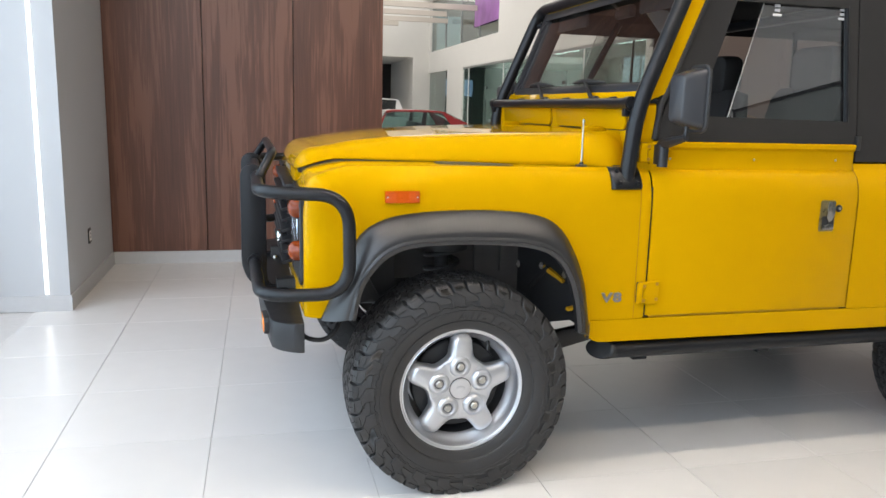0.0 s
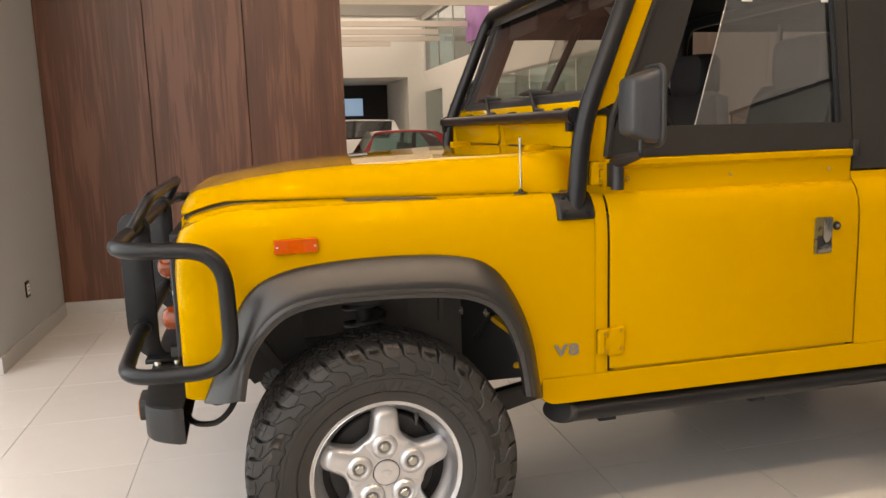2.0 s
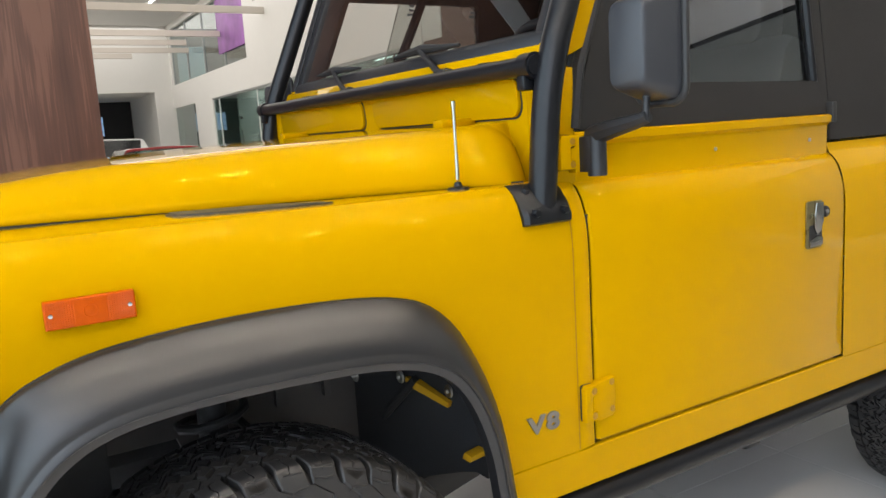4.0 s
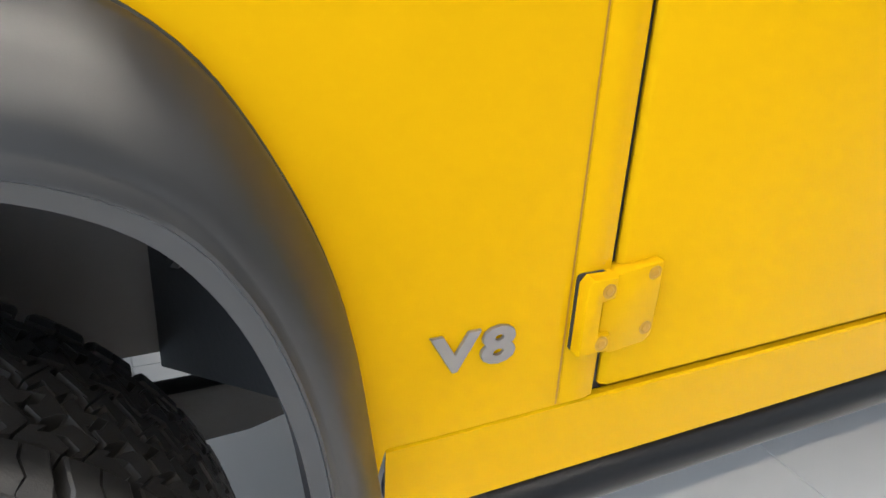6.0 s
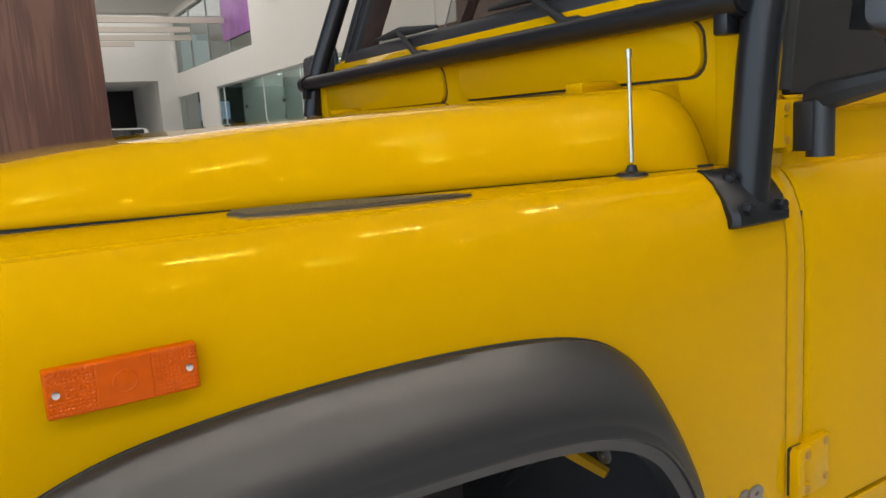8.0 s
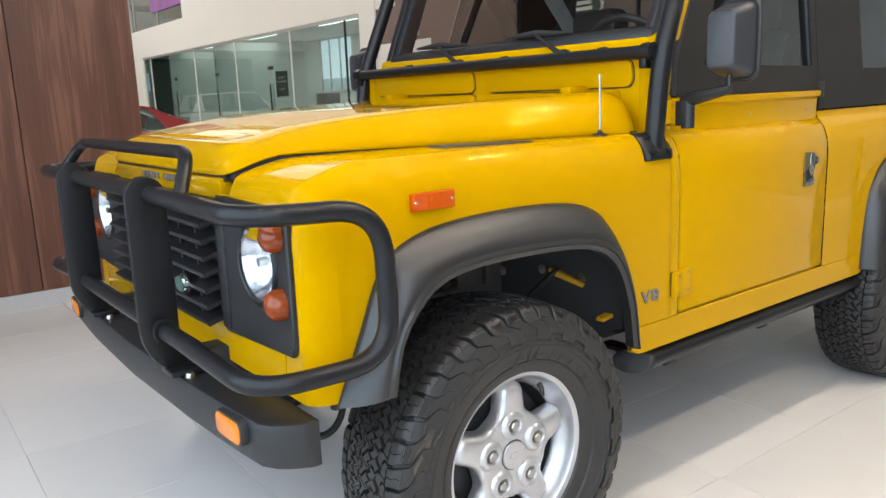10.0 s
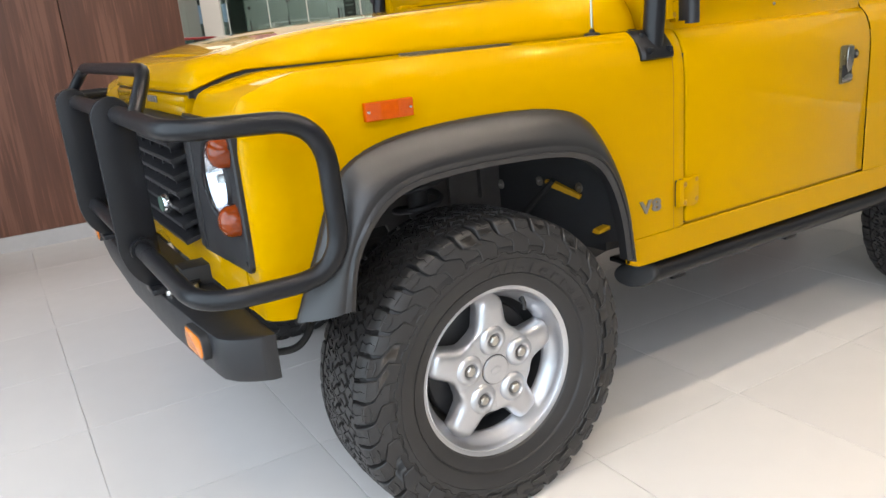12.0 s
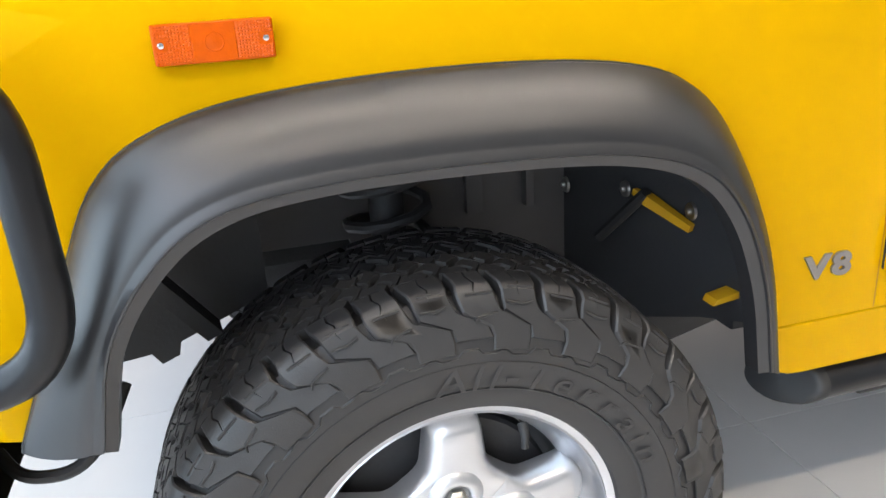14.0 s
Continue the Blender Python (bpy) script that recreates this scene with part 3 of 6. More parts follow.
b = B(); box(b, 7.70, 7.8, 15.3, 15.7, 1.14, 1.17, 0.004); part("paper_tray", b, BLACK_TRIM, pr)
bt = thing("dispenser_bottle", lathe(B(), [(0, 0), (0.045, 0), (0.05, 0.02), (0.05, 0.16), (0.02, 0.20), (0.012, 0.21), (0, 0.21)], 20, "z", (7.85, 14.9, 1.04)), material("clear_milky_plastic", (0.6, 0.62, 0.62), 0.2, vary=0.1), "milky plastic pump bottle on the counter", "bottle")
b = B(); tube(b, [(7.85, 14.9, 1.25), (7.85, 14.9, 1.29), (7.80, 14.9, 1.29)], 0.008, 8); part("pump", b, BLACK_TRIM, bt)

# ceiling beams and line lamps of the long hall
for i, y in enumerate((20.9, 25.7, 28.0, 30.3, 32.2)):
    x1 = (X_SIDE, X_SIDE, 6.6, X_SIDE, 5.4)[i]
    bm = B(); box(bm, X_GLASS, x1, y, y + 0.12, 4.95, 5.14, 0.006, 1)
    thing("ceiling_beam", bm, BEIGE, "warm white hanging ceiling beam", "beam", "hanging ceiling beams")
for x0, x1, y0, y1 in ((0.2, 5.55, 23.8, 23.86), (5.55, 5.62, 22.0, 29.0), (0.2, 5.55, 14.0, 14.06), (5.55, 5.62, 9.0, 20.0)):
    bm = B(); box(bm, x0, x1, y0, y1, Z_CEIL - 0.03, Z_CEIL - 0.001)
    thing("ceiling_light_strip", bm, STRIP, "thin glowing line lamp set in the ceiling", "ceiling light", "hall line lamps")


def spot_bar(x, y, z):
    """A short black track with a row of ten small lamps."""
    h = holder("spot_bar", (x, y, z), "short ceiling lamp bar with a row of ten small spots", "ceiling light", "ceiling spot bars")
    b = B(); box(b, x - 0.235, x + 0.235, y - 0.04, y + 0.04, z, z + 0.09, 0.006, 1); part("housing", b, WHITE, h)
    b = B(); box(b, x - 0.01, x + 0.01, y - 0.01, y + 0.01, z + 0.09, Z_CEIL); part("stem", b, WHITE, h)
    for k in range(10):
        b = B(); lathe(b, [(0, -0.004), (0.0175, -0.004), (0.0182, 0.0), (0, 0.0)], 8, "z", (x - 0.207 + 0.046 * k, y, z))
        part("lens", b, SPOT, h, smooth=0)


for y in (-0.75, -2.8):
    for x in (-1.40, -0.37, 0.67, 1.70, 2.73):
        spot_bar(x, y, 4.2)
bm = B(); box(bm, -2.0, 6.9, -4.08, -4.02, Z_CEIL - 0.03, Z_CEIL - 0.001)
thing("ceiling_light_strip", bm, STRIP, "thin glowing line lamp set in the ceiling", "ceiling light", "hall line lamps")


# ---- the yellow off-road car ----
CY = 0.835                     # centre line
HUB = 0.385                    # wheel centre height
car = holder("off_road_car", (0.9, CY, 0), "bright yellow two-door off-road car with black bull bar and soft top", "car", turned=Matrix.Identity(4))

SHOULDER = [(0.0, 1.02), (0.001, 1.05), (0.004, 1.08), (0.010, 1.108), (0.020, 1.134), (0.034, 1.154), (0.048, 1.166), (0.056, 1.170), (0.062, 1.1715), (0.09, 1.176), (0.128, 1.179)]
ARCH_OUT = [(-0.492, 0.655), (-0.432, 0.79), (-0.365, 0.935), (-0.275, 0.994), (-0.13, 1.018), (0.08, 1.022), (0.25, 1.006), (0.342, 0.967), (0.405, 0.885), (0.458, 0.755), (0.492, 0.553)]
ARCH_LIP = [(-0.395, 0.672), (-0.368, 0.785), (-0.312, 0.866), (-0.243, 0.910), (-0.14, 0.927), (0.03, 0.929), (0.206, 0.917), (0.312, 0.884), (0.372, 0.820), (0.412, 0.715), (0.432, 0.590)]


def gap_y(x):
    """Plan line of the gap between wing top and bonnet: it runs in towards the nose."""
    return 0.075 + (0.62 - x) * 0.280 if x > -0.33 else 0.341 + 0.020 * min(1.0, (-0.33 - x) / 0.20)


def roll_down(x):
    """How far the wing top has rolled down towards the front."""
    if x > -0.38:
        return 0.0
    return 0.040 * ((-0.38 - x) / 0.16) ** 1.5 + 0.036 * max(0.0, (-0.515 - x) / 0.03) ** 2


def wing(flip):
    """Front wing: flat side with the arch cut out, curved shoulder, flat top, rounded nose and front face."""
    bm = B()
    R, RY = 0.075, 0.05
    low = [(0.0, 0.66), (0.0, 0.80), (0.0, 0.92), (0.0, 0.97)]
    xs = [-0.545, -0.544, -0.541, -0.535, -0.525, -0.51, -0.49, -0.47, -0.44, -0.40, -0.34, -0.2, 0.0, 0.25, 0.5, 0.70]
    rows = []
    for x in xs:
        d = 0.0 if x > -0.47 else RY * (1 - math.sqrt(max(0.0, 1 - ((-0.47 - x) / R) ** 2)))
        g = max(gap_y(x) - 0.004, 0.072)
        sink = 0.0045 * min(1.0, max(0.0, (-0.05 - x) / 0.35))
        prof = low + SHOULDER[:8] + [(0.0580, 1.1690), (0.0586, 1.1706), (0.062, 1.1708)] + [(0.064 + (g - 0.064) * u, 1.1708 + (0.0012 - sink) * u) for u in (0.15, 0.4, 0.7, 1.0)]
        row = []
        for y, z in prof:
            w = min(1.0, max(0.0, (z - 0.94) / 0.22))
            w = w * w * (3 - 2 * w)
            side = max(0.0, 1 - y / 0.30)
            row.append((x, y + d * side, z - roll_down(x) * w * (1.0 + 0.35 * side)))
        rows.append(row)
    V = [[bm.verts.new(p) for p in row] for row in rows]
    n = len(rows[0])
    for k in range(len(V) - 1):
        for i in range(n - 1):
            if xs[k] >= -0.47 and i < 4:
                continue
            bm.faces.new((V[k][i], V[k][i + 1], V[k + 1][i + 1], V[k + 1][i]))
    # gap lip, turned down along the bonnet
    lipv = [bm.verts.new((r[-1][0], r[-1][1] + 0.003, r[-1][2] - 0.016)) for r in rows]
    for k in range(len(V) - 1):
        bm.faces.new((V[k][-1], lipv[k], lipv[k + 1], V[k + 1][-1]))
    # side below the shoulder, with the arch
    arch = [(p.x, p.y) for p in spline([(x + 0.012 * (1 if x < 0 else -1), z - 0.010) for x, z in ARCH_OUT], 4)]
    cols = [(-0.47, 0.66)] + [p for p in arch if -0.465 < p[0] < 0.495] + [(0.497, 0.609), (0.70, 0.609)]
    grid(bm, [[(x, 0.0, z) for x, z in cols], [(x, 0.0, 1.02) for x, _ in cols]])
    # front face
    inn = [bm.verts.new((-0.545, 0.47, v.co.z)) for v in V[0]]
    for i in range(n - 1):
        if i in (1, 2, 3, 4):
            continue
        bm.faces.new((V[0][i], V[0][i + 1], inn[i + 1], inn[i]))
    bmesh.ops.remove_doubles(bm, verts=bm.verts, dist=1e-4)
    if flip:
        mirror_y(bm, CY)
    return bm


for flip in (False, True):
    w = part("front_wing", wing(flip), YELLOW, car, "yellow front wing with a curved shoulder")
    s = (lambda y: 2 * CY - y) if flip else (lambda y: y)

    # arch flare
    bm = B()
    A, Lp = spline(ARCH_OUT, 6), spline(ARCH_LIP, 6)
    rows = []
    for a, l in zip(A, Lp):
        row = [(a.x, 0.004, a.y), (a.x, -0.012, a.y)]
        for u in (0.05, 0.14, 0.28, 0.46, 0.66, 0.80):
            q = a.lerp(l, u)
            row.append((q.x, -0.012 - 0.062 * (1 - (1 - u) ** 2.0), q.y))
        for u, d in ((0.84, -0.0715), (0.88, -0.0725), (0.96, -0.0775)):
            q = a.lerp(l, u)
            row.append((q.x, d, q.y))
        row += [(l.x, -0.0775, l.y), (l.x, -0.073, l.y - 0.002)]
        c = l.lerp(Vector((0, 0.45)), 0.03)
        row += [(c.x, -0.068, c.y), (c.x, -0.040, c.y)]
        rows.append([(x, s(y), z) for x, y, z in row])
    grid(bm, rows)
    # close the two ends
    bm.verts.ensure_lookup_table()
    n = len(rows[0])
    bm.faces.new(bm.verts[:n])
    bm.faces.new(list(bm.verts[-n:]))
    flare = part("wheel_arch_flare", bm, BLACK_PLASTIC, car, "satin black plastic wheel arch flare")
    b = B(); tube(b, [(p.x, s(-0.002), p.y) for p in A], 0.0022, 6); part("flare_gasket", b, BLACK_SEAL, flare)

    # lamp panel with headlamp and round indicators
    panel = [(0.052, 0.785), (0.056, 0.772), (0.068, 0.762), (0.42, 0.745), (0.42, 1.086), (0.080, 1.082), (0.062, 1.074), (0.052, 1.055)]
    hc = (s(0.214), 0.950)

    def reach(a):
        """How far the panel's outline lies from the lamp's centre in one direction."""
        d, c = (math.cos(a), math.sin(a)), (0.214, 0.950)
        for p, q in zip(panel, panel[1:] + panel[:1]):
            e = (q[0] - p[0], q[1] - p[1])
            den = d[0] * e[1] - d[1] * e[0]
            if abs(den) < 1e-9:
                continue
            t = ((p[0] - c[0]) * e[1] - (p[1] - c[1]) * e[0]) / den
            u = ((p[0] - c[0]) * d[1] - (p[1] - c[1]) * d[0]) / den
            if t > 0 and -1e-6 <= u <= 1 + 1e-6:
                return t
        return 0.1
    bm = B()
    rows = []
    angles = sorted([2 * math.pi * k / 64 for k in range(64)] + [math.atan2(z - 0.950, y - 0.214) % (2 * math.pi) for y, z in panel])
    for a in angles + [angles[0] + 2 * math.pi]:
        r = reach(a)
        prof = [(r, -0.530), (r, -0.553), (r - 0.004, -0.557), (max(0.108, r - 0.012), -0.557), (0.104, -0.553), (0.098, -0.540), (0.094, -0.530)]
        if r < 0.125:
            prof = [(r, -0.530), (r, -0.553), (r - 0.003, -0.557), (r - 0.006, -0.557), (min(0.104, r - 0.008), -0.553), (0.098, -0.540), (0.094, -0.530)]
        rows.append([(x, s(0.214 + q * math.cos(a)), 0.950 + q * math.sin(a)) for q, x in prof])
    grid(bm, rows)
    bmesh.ops.remove_doubles(bm, verts=bm.verts, dist=1e-5)
    lp = part("lamp_panel", bm, BLACK_TRIM, car, "black moulded headlamp surround")
    b = B(); lathe(b, [(0.098, -0.540), (0.095, -0.556), (0.092, -0.560), (0.088, -0.557), (0.087, -0.545)], 48, "x", (0, *hc)); part("lamp_ring", b, BLACK_TRIM, lp)
    b = B(); lathe(b, [(0.0, -0.497), (0.02, -0.499), (0.04, -0.506), (0.06, -0.519), (0.078, -0.538), (0.088, -0.552)], 48, "x", (0, *hc)); part("headlamp_reflector", b, REFLECTOR, lp, "faceted silver headlamp reflector")
    b = B(); lathe(b, [(0.0, -0.579), (0.03, -0.577), (0.06, -0.570), (0.08, -0.561), (0.089, -0.555)], 48, "x", (0, *hc)); part("headlamp_lens", b, LAMP_GLASS, lp, "clear domed headlamp glass")
    b = B(); lathe(b, [(0.0, -0.552), (0.011, -0.550), (0.012, -0.530), (0.006, -0.526), (0.006, -0.498)], 16, "x", (0, *hc)); part("bulb_cap", b, STEEL, lp)
    for z in (1.024, 0.876):
        b = B(); lathe(b, [(0.0, -0.594), (0.012, -0.593), (0.026, -0.586), (0.034, -0.574), (0.036, -0.552)], 32, "x", (0, s(0.099), z)); part("round_indicator", b, AMBER_RED, lp, "dark amber domed round indicator lens")
    for yy, zz in ((0.062, 1.035), (0.41, 1.03), (0.41, 0.77), (0.07, 0.785)):
        b = B(); lathe(b, [(0.0, -0.559), (0.005, -0.559), (0.006, -0.555)], 10, "x", (0, s(yy), zz)); part("screw", b, BLACK_METAL, lp)

    # bumper end indicator
    def bent(b_):
        for v in b_.verts:
            yy = v.co.y if not flip else 2 * CY - v.co.y
            v.co.x += 0.5 * max(0.0, (0.19 - yy)) ** 2
        return b_
    b = B(); prism(b, rounded(min(s(0.094), s(0.212)), max(s(0.094), s(0.212)), 0.588, 0.640, 0.018), "x", -0.684, -0.645, 0.004)
    lamp = part("bumper_indicator", bent(b), AMBER, car, "amber rectangular lamp let into the bumper")
    b = B(); prism(b, rounded(min(s(0.0895), s(0.2165)), max(s(0.0895), s(0.2165)), 0.584, 0.644, 0.020), "x", -0.6815, -0.640, 0.003)
    part("lamp_bezel", bent(b), BLACK_SEAL, lamp, "black lamp surround")

# bonnet: raised, rounded along its edges, dropping over the nose like a bill
def bonnet_top(x):
    pts = [(-0.605, 1.150), (-0.56, 1.182), (-0.52, 1.197), (-0.46, 1.211), (-0.41, 1.223), (-0.35, 1.236), (-0.2, 1.256), (0.0, 1.271), (0.2, 1.281), (0.65, 1.296)]
    for (a, p), (b, q) in zip(pts, pts[1:]):
        if x <= b:
            return p + (q - p) * (x - a) / (b - a)
    return pts[-1][1]


US = (0.0, 0.02, 0.05, 0.10, 0.18, 0.30, 0.45, 0.62, 0.80, 1.0)
SIDE = [0.669, 0.664, 0.654, 0.640, 0.620, 0.59, 0.54, 0.45, 0.3, 0.15, 0.0, -0.1, -0.2, -0.28, -0.34, -0.38, -0.41]
# outer edge and the inner line where the crown begins: side, round corner, front
edge = [((x, gap_y(x) + 0.004, 1.1755), (x, gap_y(x) + 0.129)) for x in SIDE]
corner = spline([(-0.41, gap_y(-0.41) + 0.004, 1.174), (-0.44, 0.3535, 1.170), (-0.475, 0.3545, 1.161), (-0.505, 0.358, 1.151), (-0.530, 0.369, 1.142), (-0.545, 0.392, 1.138), (-0.552, 0.425, 1.137), (-0.554, 0.47, 1.137)], 3)[1:]
for k, p in enumerate(corner):
    t = (k + 1) / len(corner)
    edge.append(((p.x, p.y, p.z), (-0.41 - 0.045 * math.sin(t * math.pi / 2), gap_y(-0.41) + 0.129 + 0.075 * (1 - math.cos(t * math.pi / 2)))))
y0 = edge[-1][1][1]
for k in range(1, 9):
    t = k / 8
    edge.append(((-0.554 - 0.008 * math.sin(t * math.pi / 2), 0.47 + (CY - 0.47) * t, 1.137 + 0.003 * t), (-0.455, y0 + (CY - y0) * t)))


def crown(u):
    return (1 - (1 - u) ** 2.8) ** 0.72 if u > 0 else 0.0


def bonnet_half(bm, s):
    rows = []
    for o, i in edge:
        rear = max(0.0, (o[0] - 0.545) / 0.124)
        zt = bonnet_top(i[0])
        lo = min(o[2], zt - 0.004)
        row = [(o[0] + (0.03 if o[1] > 0.40 else 0.0), o[1] + 0.03 * (o[1] < 0.40), lo - 0.003), (o[0] + (0.002 if o[1] > 0.40 else 0.0), o[1] + 0.002 * (o[1] < 0.40), lo - 0.003)]
        for u in US:
            z = lo + (zt - lo) * crown(u) - 0.085 * rear ** 3.2 * (1 - u) ** 0.6
            row.append((o[0] + (i[0] - o[0]) * u, o[1] + (i[1] - o[1]) * u + 0.055 * rear ** 2.4 * (1 - u) ** 0.7, z))
        rows.append([(x, s(y), z) for x, y, z in row])
    V = grid(bm, rows)
    # crown out to the centre line
    inner = [r[-1] for r in V]
    first = len(edge) - 8
    prev = None
    for k, v in enumerate(inner[:first]):
        y = v.co.y
        row = [v]
        for q in range(1, 9):
            if k == first - 1:
                row.append(inner[first - 1 + q])
            else:
                row.append(bm.verts.new((v.co.x, y + (CY - y) * q / 8, v.co.z + 0.006 * math.sin(q / 8 * math.pi / 2))))
        if prev:
            for q in range(8):
                bm.faces.new((prev[q], prev[q + 1], row[q + 1], row[q]))
        prev = row


bm = B()
bonnet_half(bm, lambda y: y)
bonnet_half(bm, lambda y: 2 * CY - y)
bmesh.ops.remove_doubles(bm, verts=bm.verts, dist=1e-5)
bonnet = part("bonnet", bm, YELLOW, car, "yellow bonnet with rounded raised edges", smooth=50)
for y in (0.335, 1.335):
    b = B(); box(b, 0.575, 0.675, y - 0.022, y + 0.022, 1.292, 1.312, 0.006); part("hinge_block", b, YELLOW, bonnet)
# front lip lettering reduced to bars
for i in range(10):
    if i == 4:
        continue
    y = 0.685 + 0.0305 * i
    b = B(); box(b, -0.553, -0.5495, y, y + 0.021, 1.100, 1.118, 0.001, 1)
    part("letter_bar", b, BADGE, bonnet, "grey plain letter bar")
# dark gutter under the bonnet edge
for flip in (False, True):
    s = (lambda y: 2 * CY - y) if flip else (lambda y: y)
    b = B(); grid(b, [[(x, s(gap_y(x) - 0.002), 1.158 - roll_down(x) * 1.05), (x, s(gap_y(x) + 0.06), 1.156 - roll_down(x) * 1.05)] for x in (-0.525, -0.50, -0.46, -0.42, -0.38, -0.34, 0.0, 0.3, 0.66)])
    grid(b, [[(x, s(gap_y(x) + 0.009), 1.140 - roll_down(x)), (x, s(gap_y(x) + 0.011), 1.176 - roll_down(x) * 0.9)] for x in (-0.53, -0.50, -0.46, -0.42, -0.38, -0.34, 0.0, 0.3, 0.62)])
    part("bonnet_gutter", b, BLACK_SEAL, car)

# nose panel under the bonnet lip and below the grille
bm = B(); box(bm, -0.550, -0.48, 0.398, 2 * CY - 0.398, 1.074, 1.127, 0.008); part("slam_panel", bm, YELLOW, car)
bm = B(); box(bm, -0.538, -0.50, 0.385, 2 * CY - 0.385, 1.12, 1.15); part("bonnet_seal", bm, BLACK_SEAL, car)
bm = B(); box(bm, -0.549, -0.50, 0.12, 2 * CY - 0.12, 0.66, 0.765, 0.004); part("front_valance", bm, YELLOW, car)

# grille
g = part("grille", box(B(), -0.535, -0.50, 0.40, 2 * CY - 0.40, 0.745, 1.075), UNDERBODY, car, "black slatted front grille")
for y in (0.385, 2 * CY - 0.43):
    b = B(); box(b, -0.562, -0.535, y, y + 0.045, 0.755, 1.06, 0.006); part("grille_frame", b, BLACK_TRIM, g)
b = B(); box(b, -0.588, -0.535, 0.385, 2 * CY - 0.385, 1.052, 1.076, 0.005); part("grille_top", b, BLACK_TRIM, g)
b = B(); box(b, -0.5385, -0.5352, 0.93, 1.25, 0.775, 1.045); part("radiator_panel", b, YELLOW_INNER, g, "yellow panel behind the slats")
for i in range(7):
    z = 0.772 + 0.041 * i
    b = B(); prism(b, [(-0.60, z - 0.004), (-0.596, z - 0.010), (-0.54, z + 0.006), (-0.54, z + 0.016), (-0.598, z + 0.001)], "y", 0.43, 2 * CY - 0.43)
    part("slat", b, BLACK_TRIM, g)
for i in range(6):
    y = 0.52 + 0.118 * i
    b = B(); box(b, -0.575, -0.54, y, y + 0.012, 0.76, 1.05); part("grille_rib", b, BLACK_TRIM, g)
b = B(); lathe(b, [(0.0, -0.612), (0.03, -0.611), (0.036, -0.604), (0.036, -0.596)], 32, "x", (0, 0.572, 0.850))
for v in b.verts: v.co.z = 0.850 + (v.co.z - 0.850) * 0.72
part("oval_badge", b, CHROME, g, "small oval silver badge")
b = B(); lathe(b, [(0.0, -0.6145), (0.029, -0.614), (0.030, -0.611)], 32, "x", (0, 0.572, 0.850))
for v in b.verts: v.co.z = 0.850 + (v.co.z - 0.850) * 0.68
part("badge_field", b, material("green_badge_enamel", (0.06, 0.12, 0.09), 0.3, vary=0.2), g, "dull green badge field")

# bumper
def bumper_out(y):
    d = abs(y - CY)
    return -0.690 + 0.02 * (d / 0.6) ** 2 + (0.0 if d < 0.775 else 0.070 * ((d - 0.775) / 0.078) ** 2.3)


bm = B()
ys = [-0.018, -0.016, -0.010, 0.002, 0.02, 0.05, 0.09, 0.14, 0.21, 0.4, CY]
ys = ys + [2 * CY - y for y in ys[-2::-1]]
rows = []
for y in ys:
    x = bumper_out(y)
    rows.append([(-0.548, y, 0.648), (x + 0.012, y, 0.650), (x + 0.003, y, 0.647), (x, y, 0.638), (x, y, 0.564), (x + 0.004, y, 0.553), (x + 0.015, y, 0.548), (-0.548, y, 0.548)])
V = grid(bm, rows)
bm.faces.new(V[0]); bm.faces.new(V[-1][::-1])
bumper = part("front_bumper", bm, BLACK_TRIM, car, "black steel front bumper with rounded ends")
for y in (0.482, 1.188):
    b = B(); box(b, -0.65, -0.60, y - 0.03, y + 0.03, 0.53, 0.556, 0.005); part("tow_bracket", b, BLACK_METAL, bumper)
for y in (0.482, 1.188):
    for dx in (-0.66, -0.60):
        b = B(); lathe(b, [(0, 0.012), (0.009, 0.012), (0.011, 0.008), (0.011, 0.0)], 12, "z", (dx, y - 0.06, 0.650)); part("bolt", b, STEEL, bumper)

# bull bar
bull = part("bull_bar", tube(B(), fillet([(-0.69, 0.36, 1.098), (-0.69, 2 * CY - 0.36, 1.098)], 0.05), 0.0215), BLACK_METAL, car, "black tubular bull bar with two flat uprights")
b = B(); tube(b, [(-0.70, 0.36, 0.772), (-0.70, 2 * CY - 0.36, 0.772)], 0.0215); part("lower_tube", b, BLACK_METAL, bull)
